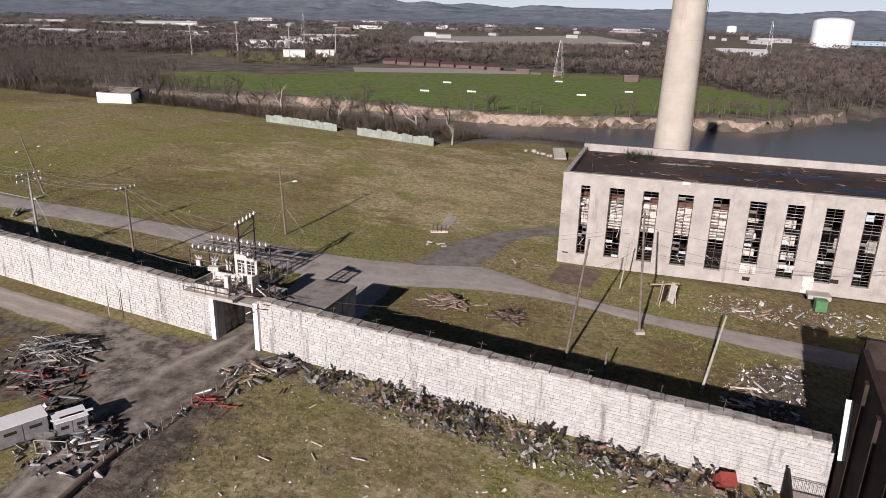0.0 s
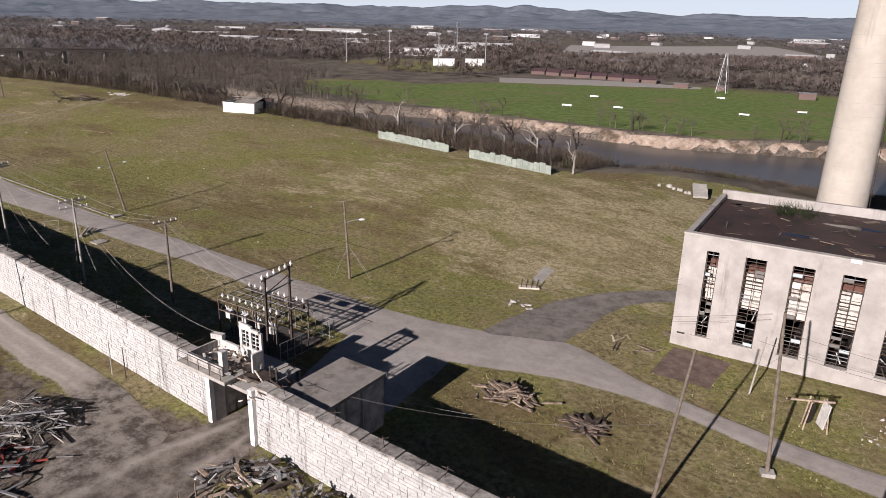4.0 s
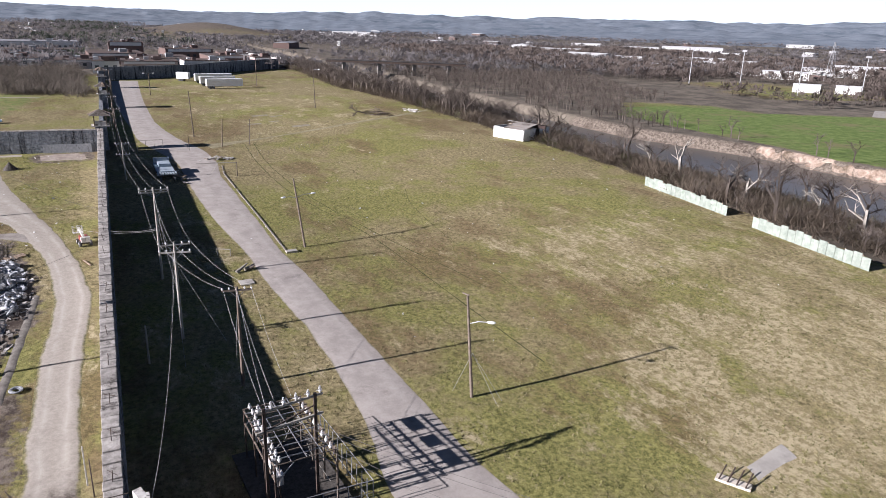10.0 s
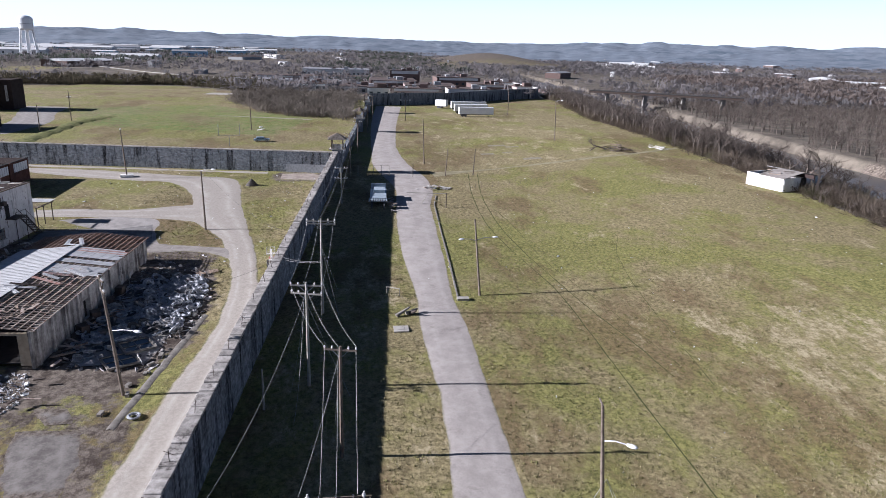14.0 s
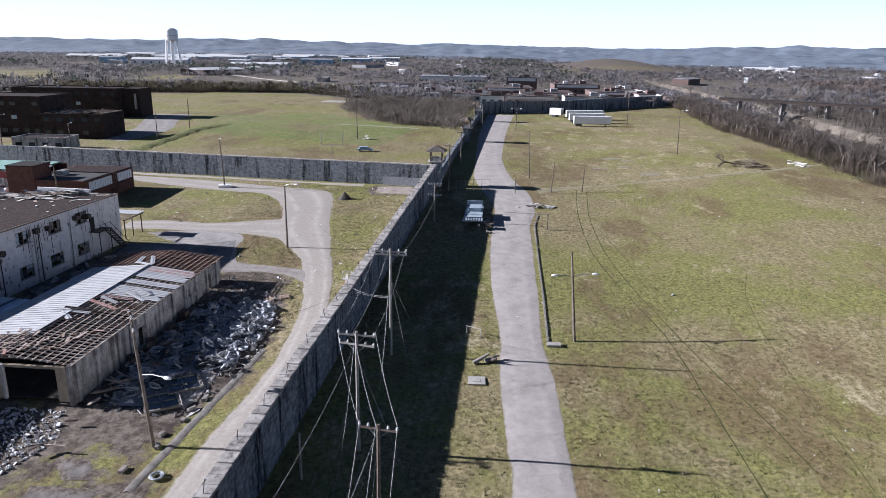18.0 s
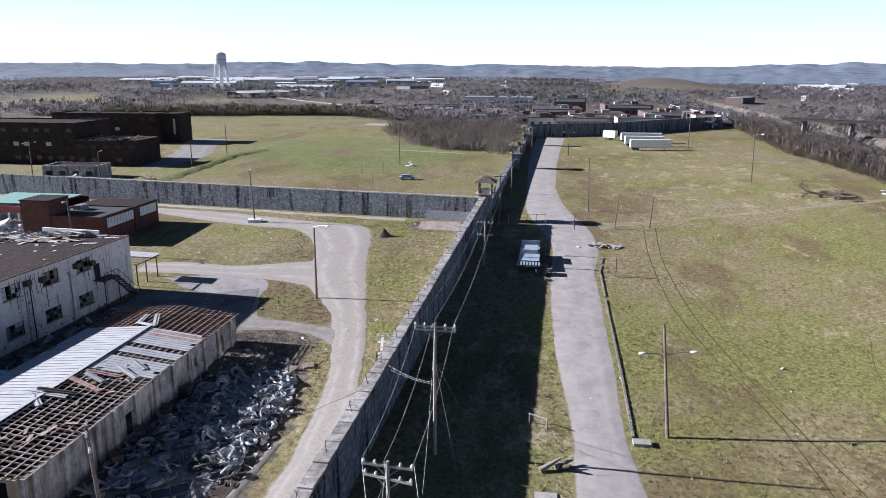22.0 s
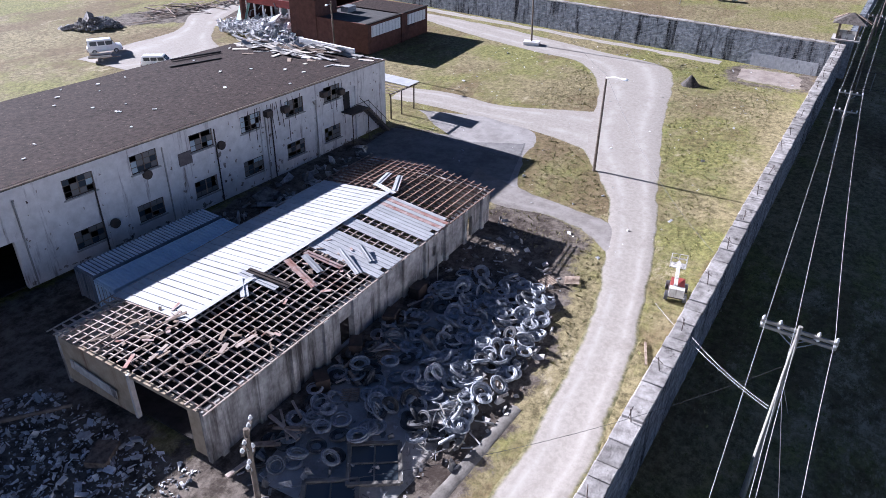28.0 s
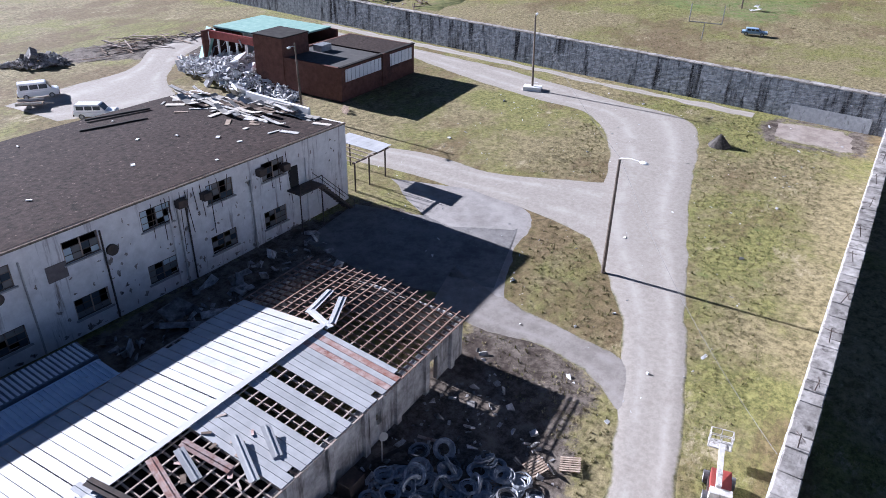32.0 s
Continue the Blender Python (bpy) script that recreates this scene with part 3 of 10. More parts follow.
def steps(core0, core1, fine, low, high, growth=1.16):
    mid = list(np.arange(core0, core1 + fine / 2, fine))
    s, out, a = fine, [], core0
    while a > low:
        s *= growth
        a -= s
        out.append(max(a, low))
    s, up, b = fine, [], core1
    while b < high:
        s *= growth
        b += s
        up.append(min(b, high))
    return np.array(out[::-1] + mid + up)


DIRT = [
    [(-75, 28), (-62, 30), (-50, 33), (-44, 34), (-38.5, 25), (-33, 20), (-33, 30), (-36, 42), (-36, 49.4), (-44, 49.4), (-50, 47), (-56, 44), (-72, 44)],
    [(-117, 31), (-80, 31), (-70, 15), (-58, 10), (-58, 40), (-71, 42), (-95, 43.6), (-110, 42.5)],
    [(-132, 9.5), (-82, 6), (-70, 10), (-81, 17), (-117, 17), (-122, 30), (-130, 24)],
    [(-160, -46), (-146, -18), (-149, -12), (-154, -22), (-164, -40), (-168, -58), (-150, -66), (-140, -62)],
]
DIRT += [
    [(-180, 39), (-171, 40), (-171, 52), (-180, 52)], [(-122, 29), (-116, 30), (-112, 35), (-116, 42), (-119, 40)],
    [(-84, 8), (-66, 10), (-66, 32), (-81, 33)],
    [(4, 57), (11, 55), (12, 73), (8, 72)],
    [(-34, 47), (8, 46.2), (9, 49), (-35, 49)],
]
LUSH = [[(-310, 316), (-258, 268), (-150, 264), (-100, 266), (-60, 270), (-34, 294), (20, 338), (30, 400), (-20, 470), (-80, 520), (-120, 505), (-165, 478), (-225, 425), (-238, 395), (-252, 362), (-296, 345)],
        [(-450, 470), (-310, 448), (-290, 540), (-430, 548)],
        [(-320, -60), (-260, -40), (-240, 30), (-290, 40), (-340, -10)],
        [(-178, 16), (-150, 22), (-134, 38), (-110, 47), (-110, 50), (-178, 50)], [(-132, 22), (-126, 24), (-122, 36), (-132, 42), (-137, 34)]]


FARGRASS = [(-330, 20), (-372, -10), (-430, -20), (-492, -70), (-488, -100), (-465, -140), (-455, -180), (-380, -200), (-300, -160), (-280, -60)]
PLAINGREEN = [[(-520, -330), (-620, -330), (-860, -480), (-840, -560), (-560, -400)], [(-680, -290), (-800, -330), (-830, -270), (-770, -235), (-690, -250)]]


def ground():
    xs, ys = steps(-330, 60, 2.0, -4900, 4900), steps(-115, 262, 2.0, -4900, 4900)
    gx, gy = np.meshgrid(xs, ys, indexing="ij")
    z = land(gx, gy)
    # low mound on the plain to the west
    z = z + 24 * np.exp(-(((gx + 1500) / 170) ** 2 + ((gy - 290) / 110) ** 2))
    nx, ny = len(xs), len(ys)
    k = np.arange(nx * ny).reshape(nx, ny)
    faces = np.stack([k[:-1, :-1], k[1:, :-1], k[1:, 1:], k[:-1, 1:]], -1).reshape(-1, 4)
    me = raw_mesh("ground", np.stack([gx, gy, z], -1).reshape(-1, 3), faces, TURF, True)
    e = np.interp(gx, *EDGE)
    zone = np.zeros((nx, ny, 4), np.float32)
    zone[..., 3] = 1
    zone[..., 0] = 0.1
    zone[..., 3] = 0.1 + 0.5 * inside(gx, gy, [(-104, 104), (-88, 98), (-66, 104), (-56, 100), (-56, 146), (-95, 138)]) + 0.9 * inside(gx, gy, [(-60, 98), (-45, 90), (-20, 96), (-20, 160), (-56, 146)]) + 0.45 * inside(gx, gy, [(-180, 54), (-60, 54), (-60, 66), (-180, 65)])
    zone[..., 3] = np.maximum(zone[..., 3], 0.8 * inside(gx, gy, [(-34, 0), (11, 0), (11, 45), (-34, 45)]))
    zone[..., 3] = np.maximum(zone[..., 3], 0.4 * inside(gx, gy, [(-330, 70), (-190, 78), (-185, 140), (-330, 145)]))
    zone[..., 0] = np.where(inside(gx, gy, [(-34, 0), (11, 0), (11, 45), (-34, 45)]), 0.36, zone[..., 0])
    for p in DIRT:
        zone[..., 0] = np.maximum(zone[..., 0], inside(gx, gy, p))
    # grass has come back in patches over the rubble yard
    back = inside(gx, gy, [(-77, 33), (-58, 26), (-56, 41), (-76, 42.5)])
    zone[..., 0] = np.where(back, 0.5, zone[..., 0])
    lush = np.zeros((nx, ny), bool)
    for p in LUSH:
        lush |= inside(gx, gy, p)
    open_grass = inside(gx, gy, FARGRASS)
    for p in PLAINGREEN:
        open_grass |= inside(gx, gy, p)
    woods = (gy > e + 1) | (gx < -430) | ((gx < -388) & (gy < 60)) | (gx < -300) & (gy < -110) | (gx > 120) | (gy < -330)
    zone[..., 1] = woods & ~lush & ~open_grass
    zone[..., 2] = lush * np.where(gy > 200, np.where(gx < -285, 0.5, 1.0), np.where(gx > -200, 0.26, 0.5))
    far = (gy > np.interp(gx, *FARW) - 3) & (gy < np.interp(gx, *FARW) + 5) & (gx > -260) & (gx < 80)
    zone[..., 0] = np.maximum(zone[..., 0], far * 0.8)
    mound = np.hypot((gx + 1500) / 230, (gy - 290) / 150) < 1
    zone[..., 1][mound], zone[..., 0][mound] = 0, 0.9
    for _ in range(9):
        for a in (0, 1):
            zone[..., 3] = (zone[..., 3] * 2 + np.roll(zone[..., 3], 1, a) + np.roll(zone[..., 3], -1, a)) / 4
    for _ in range(1):
        for a in (0, 1):
            zone[:] = (zone * 2 + np.roll(zone, 1, a) + np.roll(zone, -1, a)) / 4
    me.color_attributes.new("zone", "FLOAT_COLOR", "POINT").data.foreach_set("color", zone.ravel())
    tagged(new("ground", me), "worn winter grass and bare soil reaching to the hills", "ground", kind="structure")


ground()


EDGING = mat("crumbling_edging", (0.12, 0.108, 0.095), (0.25, 0.23, 0.205), 0.92, 0.7, 0.4)
PAVED, SHEETS = [], []


def ribbon(name, rows, material, label, category, lift=0.05, across=4, step=1.5, ragged=0.1, kind="structure", ends=False, dirty=None):
    """A sheet over the land between two edges: rows of (x, y) of the one edge and of the other."""
    rows = np.array(rows, float)
    d = np.r_[0, np.cumsum(np.hypot(*np.diff((rows[:, :2] + rows[:, 2:]) / 2, axis=0).T))]
    t = np.linspace(0, d[-1], max(2, int(d[-1] / step) + 1))
    # Catmull-Rom through the rows
    tang = np.gradient(rows, d, axis=0)
    i = np.clip(np.searchsorted(d, t, "right") - 1, 0, len(d) - 2)
    h = (d[i + 1] - d[i])[:, None]
    u = ((t - d[i])[:, None]) / h
    p = (2 * u**3 - 3 * u**2 + 1) * rows[i] + (u**3 - 2 * u**2 + u) * h * tang[i] + (3 * u**2 - 2 * u**3) * rows[i + 1] + (u**3 - u**2) * h * tang[i + 1]
    rng = np.random.RandomState(len(name) + len(rows))
    j = rng.normal(0, ragged, (len(t), 2))
    j = (j + np.roll(j, 1, 0)) / 2
    a, b = p[:, :2], p[:, 2:]
    w = (b - a) / np.maximum(np.hypot(*(b - a).T), 0.1)[:, None]
    a, b = a + w * j[:, :1], b + w * j[:, 1:]
    PAVED.append([tuple(q) for q in a[::3]] + [tuple(q) for q in b[::-3]])
    s = np.linspace(0, 1, across + 1)
    xy = a[:, None] * (1 - s)[None, :, None] + b[:, None] * s[None, :, None]
    z = land(xy[..., 0], xy[..., 1]) + lift
    z[:, 0] -= lift + 0.03
    z[:, -1] -= lift + 0.03
    n = across + 1
    k = np.arange(len(t) * n).reshape(len(t), n)
    faces = np.stack([k[:-1, :-1], k[1:, :-1], k[1:, 1:], k[:-1, 1:]], -1).reshape(-1, 4)
    me = raw_mesh(name, np.concatenate([xy, z[..., None]], -1).reshape(-1, 3), faces, material, True)
    me.flip_normals() if me.polygons[len(me.polygons) // 2].normal.z < 0 else None
    wide = np.hypot(*(b - a).T)[:, None]
    zone = np.zeros((len(t), n, 4), np.float32)
    zone[..., 0] = np.clip(np.minimum(s, 1 - s)[None] * wide / 1.1, 0, 1)
    if ends:
        zone[..., 0] *= np.clip(np.minimum(t, t[-1] - t) / 2.0, 0, 1)[:, None]
    zone[..., 1], zone[..., 3] = s[None], 1
    if dirty:
        zone[..., 2] = smooth01((xy[..., 0] - dirty[0]) / (dirty[1] - dirty[0]))
    ob = tagged(new(name, me), label, category, kind=kind)
    SHEETS.append((ob, xy, zone, PAVED[-1]))
    return ob


def join_sheets():
    """Where one road runs into another its edge is not overgrown."""
    for ob, xy, zone, own in SHEETS:
        for _, _, _, other in SHEETS:
            if other is not own and ob.data.materials[0] is not MUD:
                m = inside(xy[..., 0], xy[..., 1], other)
                zone[..., 0][m] = 1
        ob.data.color_attributes.new("zone", "FLOAT_COLOR", "POINT").data.foreach_set("color", zone.ravel())


def river():
    xs = np.arange(-900, 420, 10.0)
    n, f = np.interp(xs, *NEARW) - 6, np.interp(xs, *FARW) + 4
    v = [(x, y, float(water_level(x, y))) for x, a, b in zip(xs, n, f) for y in (a, b)]
    me = raw_mesh("river", v, [(2 * i, 2 * i + 2, 2 * i + 3, 2 * i + 1) for i in range(len(xs) - 1)], WATER)
    tagged(new("river", me), "calm brown river below wooded banks", "river", kind="structure")


river()
ribbon("road", [(-349, 60.2, -349, 73.6), (-308, 59.6, -308, 71.4), (-253, 59.8, -253, 69.4), (-212, 61, -212, 69.6), (-192, 61.6, -189, 72.5), (-178, 64, -178, 75), (-165, 66.8, -163, 76), (-150, 67, -150, 74.6), (-134, 66.9, -134, 74.5),
               (-114, 67.8, -114, 74.5), (-100, 69, -100, 74.4), (-92, 69, -92, 75), (-70, 70.2, -70, 75.8), (-56, 69.6, -57, 76.3), (-45, 68.1, -46, 77), (-34, 70.6, -37, 79), (-24, 74.6, -26.6, 83), (-17, 76, -17.7, 80.2), (-4.5, 75, -4.5, 78.6), (11.4, 74, 11, 79), (60, 73, 60, 79)],
       ASPHALT, "worn grey asphalt road with patched edges", "road", 0.06, across=6, ragged=0.07)
ribbon("road_branch", [(-37, 76, -27, 80), (-36, 84, -26, 86), (-33, 93, -25, 96), (-26, 103, -21.5, 101), (-14, 111, -13, 105.5), (0, 116.5, 0, 113)], CINDER, "dark cinder track branching off the road", "road", 0.04, ragged=0.2)
ribbon("gate_apron", [(-43, 51.5, -38.4, 51.5), (-44, 58, -32.5, 58), (-46, 64, -32, 64), (-48, 71, -33, 73)], road_mat("apron_concrete", (0.29, 0.268, 0.25), (0.4, 0.375, 0.35), (0.17, 0.15, 0.137), (0.47, 0.445, 0.415)), "stained concrete apron behind the gate", "pavement", 0.04)
ribbon("cross_track", [(-184, 76, -176, 77), (-186, 84, -182, 84), (-196, 110, -193, 110), (-205, 135, -202, 135), (-215, 150, -212, 150)], road_mat("faint_track", (0.17, 0.15, 0.085), (0.3, 0.262, 0.165), (0.12, 0.105, 0.05), (0.34, 0.3, 0.2)), "faint worn track across the field", "track", 0.03, ragged=0.2)
ribbon("road_inner", [(-36, 24, -40.5, 23), (-37.5, 36, -45, 34), (-42, 45.5, -50, 40), (-53, 48.3, -54, 43.8), (-63, 48.6, -63, 44.3), (-78, 49, -78, 44.8), (-90.7, 50, -90, 45.7), (-103.3, 49, -102, 45), (-117.2, 46.4, -113, 43), (-132.8, 42.3, -127, 38.1), (-149, 38.3, -139, 30.5), (-158, 36.5, -152.5, 27.5), (-165.6, 35, -163, 23), (-173, 32, -168, 18.5), (-176, 20, -169.5, 11), (-181, 0, -173, -3), (-183, -16, -178, -17), (-186, -45, -182, -46)],
       GRAVEL, "pale gravel service road inside the wall", "road", 0.06, across=8, step=1.2, ragged=0.12, dirty=(-64, -50))
ribbon("yard_road", [(-144, 3, -138, 4), (-145, 10, -138.5, 9.5), (-144.5, 18, -138.2, 18), (-147, 24, -137.5, 26), (-150, 30, -134, 36)], GRAVEL, "pale gravel branch road", "road", 0.05, across=6, ragged=0.12)
ribbon("yard_path", [(-127, 24, -119, 26), (-123.6, 30.3, -118.5, 31), (-122.6, 34.5, -119.3, 35.5), (-122.2, 38, -118.4, 38.7), (-121, 42.5, -115, 43.5)], road_mat("brown_yard_path", (0.2, 0.176, 0.156), (0.3, 0.272, 0.246), (0.13, 0.11, 0.095), (0.34, 0.31, 0.285), ragged=1.2), "brown dusty path round a grass island", "path", 0.045, across=5, ragged=0.2)
ribbon("yard_pavement", [(-131, 10, -120.5, 11), (-133, 17, -119, 21), (-137.6, 25, -120.5, 30)], road_mat("dark_yard_asphalt", (0.12, 0.112, 0.107), (0.23, 0.218, 0.208), (0.07, 0.062, 0.057), (0.28, 0.265, 0.25)), "cracked grey yard asphalt", "pavement", 0.045)
ribbon("court_pavement", [(-238, -58, -236, -48), (-250, -60, -252, -47), (-263, -62, -266, -48), (-293, -73, -292, -57), (-318, -84, -318, -62)], road_mat("old_court_paving", (0.2, 0.182, 0.165), (0.31, 0.287, 0.262), (0.13, 0.112, 0.095), (0.36, 0.335, 0.305), ragged=1.5), "old paving before the brick blocks", "pavement", 0.05, across=8, ragged=0.3)
ribbon("pale_pad", [(-400, -32, -398, -16), (-416, -32, -418, -14)], road_mat("pale_gravel_pad", (0.3, 0.275, 0.245), (0.4, 0.37, 0.335), (0.2, 0.18, 0.155), (0.45, 0.42, 0.38)), "pale gravel pad in the grass", "pavement", 0.05, ragged=0.3)
ribbon("field_path", [(-296, -2, -296, 0), (-292, 12, -295, 12), (-289, 26, -292, 28), (-286, 37, -289, 38)], road_mat("worn_field_path", (0.2, 0.18, 0.13), (0.31, 0.285, 0.225), (0.13, 0.115, 0.085), (0.36, 0.335, 0.28)), "worn path along the thicket", "path", 0.05, ragged=0.3)
ribbon("valley_road", [(-800, -236, -798, -226), (-700, -152, -692, -145), (-625, -64, -616, -58), (-590, -20, -580, -14)], road_mat("pale_valley_road", (0.33, 0.31, 0.285), (0.44, 0.415, 0.385), (0.26, 0.24, 0.215), (0.47, 0.445, 0.41)), "pale road on the western plain", "road", 0.6, ragged=0.2)
ribbon("yard_apron", [(-136.3, 8.0, -140, 21.1), (-130, 17.1, -137.9, 27.1), (-123.9, 24, -129.3, 28.6), (-120.9, 28.3, -121.7, 31.2)], road_mat("dusty_yard_asphalt", (0.235, 0.215, 0.2), (0.34, 0.315, 0.293), (0.15, 0.135, 0.122), (0.4, 0.375, 0.35), ragged=1.2), "dusty cracked asphalt beside the sheds", "pavement", 0.035, ragged=0.3)
ribbon("parking_lot", [(-127, -48.5, -127.6, -34.5), (-135, -50, -141, -28), (-146, -49, -147, -38), (-158, -57, -158, -47), (-172, -60, -172, -53)], GRAVEL, "pale worn parking lot", "pavement", 0.05)
ribbon("mud_track", [(-43.2, 59, -38.2, 59), (-43.1, 53, -38.3, 53), (-43.6, 49.6, -37.8, 49.6), (-46, 44, -36.5, 44), (-46, 38, -36.8, 38), (-43, 31, -36.2, 31), (-41, 22, -35.5, 24)], MUD, "rutted dark mud at the gate", "track", 0.09, ragged=0.3)
ribbon("yard_slab", [(-82, 33, -82.5, 42), (-88, 31.8, -88, 42.6), (-94, 31.8, -95, 42), (-101, 32, -104, 40)], road_mat("pale_yard_slab", (0.27, 0.25, 0.232), (0.43, 0.405, 0.378), (0.15, 0.133, 0.12), (0.48, 0.455, 0.425), under=((0.055, 0.042, 0.033), (0.2, 0.168, 0.138))), "broken concrete yard slab", "pavement", 0.05)
ribbon("brick_pad", [(-18.6, 82, -11.5, 83), (-18.4, 89.5, -11.2, 89.8)], mat("red_brown_pad", (0.1, 0.07, 0.06), (0.2, 0.15, 0.125), 0.9, 1.0, 0.4), "red-brown broken pad at the building's foot", "pavement", 0.05)
ribbon("wall_path", [(-180, 40, -180.5, 51.5), (-172, 40.5, -171.5, 52)], road_mat("pinkish_pad", (0.22, 0.18, 0.155), (0.34, 0.29, 0.25), (0.15, 0.12, 0.1), (0.4, 0.35, 0.31)), "bare pad at the foot of the stone wall", "pavement", 0.03, ragged=0.5, step=0.8, ends=True)
ribbon("wall_foot_path", [(-190, -44, -187, -44), (-187, -15, -184, -15), (-183.5, 15, -181, 15), (-181.5, 38, -178.5, 38)], GRAVEL, "pale path along the stone wall", "path", 0.035, ragged=0.3)
ribbon("field_pad", [(-38.6, 95.6, -36.6, 95), (-39.4, 100.6, -37.2, 100.2)], CONCRETE, "small concrete pad in the grass", "pavement", 0.05, ragged=0.1)
ribbon("far_parking", [(-232, 412, -256, 452), (-198, 440, -212, 492), (-150, 474, -156, 506), (-128, 490, -130, 504)], CONCRETE, "pale parking area across the river", "pavement", 0.3)
ribbon("far_gravel", [(-345, 715, -500, 1080), (-250, 790, -400, 1240), (-160, 880, -340, 1400), (-75, 960, -290, 1500)], CONCRETE, "pale levelled ground beyond the woods", "pavement", 0.6, step=8)
ribbon("bank_cliff", [(x, float(np.interp(x, *FARW)) + 0.8, x, float(np.interp(x, *FARW)) + 3.8) for x in range(-175, 56, 8)], CLIFF, "eroded clay river bank", "river bank", 0.12, across=5, step=2, ragged=1.3)


for k, rows in enumerate(([(-183, 85.3), (-156.6, 83.4), (-130, 83.8), (-114.4, 86.2), (-102.4, 88.2), (-88, 88.9), (-71.8, 89.6), (-59, 90.3)], [(-183, 87.6), (-156.9, 85.4), (-130, 85.8), (-111.3, 88.2), (-95.5, 91.0), (-86, 93.0), (-78, 94.4)])):
    ribbon("wheel_rut", [(x, y - 0.16, x, y + 0.16) for x, y in rows], mat("worn_rut", (0.05, 0.055, 0.02), (0.1, 0.1, 0.04), 0.95, 0.6, 0.4), "dark wheel rut through the grass", "track", 0.03, across=2, ragged=0.06)
for rows in ([(-135.2, 92.8), (-127.9, 104.1), (-119.3, 101.7), (-106.1, 99.4), (-92.1, 98.4), (-76, 97.6)], [(-150, 86), (-135.2, 87.8), (-113.8, 89.6), (-97.2, 93.0), (-80, 96)]):
    ribbon("wheel_rut", [(x, y - 0.12, x, y + 0.12) for x, y in rows], mat("old_rut", (0.07, 0.068, 0.026), (0.14, 0.13, 0.055), 0.95, 0.6, 0.4), "old shallow wheel rut through the grass", "track", 0.025, across=2, ragged=0.08)
for rows in ([(-62, 37, -61, 42), (-66, 35, -66, 42), (-70.5, 33.5, -70.5, 40.5)], [(-71.3, 36, -71.6, 39), (-74, 34.2, -74, 37.6)], [(-58, 30, -57, 36), (-63, 28, -62.5, 34)]):
    ribbon("slab", rows, SLAB, "broken pale foundation slab in the yard", "slab", 0.05, ragged=0.35, step=0.8, ends=True)

ribbon("yard_edging", [(-70.5, 41.6, -70.4, 42.5), (-78, 42.2, -77.9, 43.2), (-86, 42.9, -85.9, 43.9), (-95, 43.6, -94.9, 44.5)], EDGING, "low crumbling concrete edging along the yard", "edging", 0.16, across=2, step=0.8, ragged=0.04)

join_sheets()


def hills():
    rng = np.random.RandomState(5)
    rows = ((2600, 24), (3200, 46), (3900, 74), (4600, 104))
    for dist, high in rows:
        a = np.linspace(radians(52), radians(262), 560)
        h = np.zeros_like(a)
        for k in range(1, 17):
            h += np.sin(a * k * 9.1 + rng.rand() * 9) / k**0.6 * (0.3 + 0.7 * rng.rand())
        # higher to the north, low along the west
        h = high * (0.74 + 0.085 * h) * (0.74 + 0.36 * smooth01((radians(172) - a) / 0.7)) + rng.normal(0, 1.2, len(a))
        v, f = [], []
        for j, (dd, hh) in enumerate(((-500, -0.1), (-220, 0.5), (-60, 0.9), (0, 1.0), (200, 0.4))):
            x, y = (dist + dd) * np.cos(a), (dist + dd) * np.sin(a)
            z = land(x, y) + np.maximum(h, 6) * hh * (1 + (rng.normal(0, 0.05, len(a)) if j in (1, 2) else 0))
            v.append(np.stack([x, y, z], -1))
        n = len(a)
        for j in range(4):
            b = j * n + np.arange(n - 1)
            f.append(np.stack([b, b + n, b + n + 1, b + 1], -1))
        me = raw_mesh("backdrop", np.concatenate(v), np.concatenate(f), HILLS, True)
        tagged(new("backdrop", me), "wooded ridge on the horizon, haze painted into its colour", "hills", kind="structure")


hills()

# ---- prison walls ----
def wall_frame(a, b):
    a, b = Vector(a), Vector(b)
    u = (b - a).normalized()
    return a, u, Vector((-u.y, u.x)), (b - a).length


def stone_wall(name, a, b, high, thick, label, dark=False):
    """Core of a stone wall from a to b; its face a-b is the right-hand one, the thickness lies to the left."""
    a, u, n, long = wall_frame(a, b)
    bm = B()
    k = max(1, round(long / 8))
    rings = []
    for i in range(k + 1):
        p = a + u * (long * i / k)
        z = gz(p.x, p.y)
        ring = []
        for off, zz in ((0.03, z - 0.4), (0.03, z + high), (thick - 0.03, z + high), (thick - 0.03, z - 0.4)):
            q = p + n * off
            ring.append(bm.verts.new((q.x, q.y, zz)))
        rings.append(ring)
    for r, s in zip(rings, rings[1:]):
        for j in range(4):
            bm.faces.new((r[j], r[(j + 1) % 4], s[(j + 1) % 4], s[j]))
    bm.faces.new(rings[0])
    bm.faces.new(rings[-1][::-1])
    bmesh.ops.recalc_face_normals(bm, faces=bm.faces)
    return solid(name, bm, STONE_SHADED if dark else MORTAR, label, "wall", kind="structure")


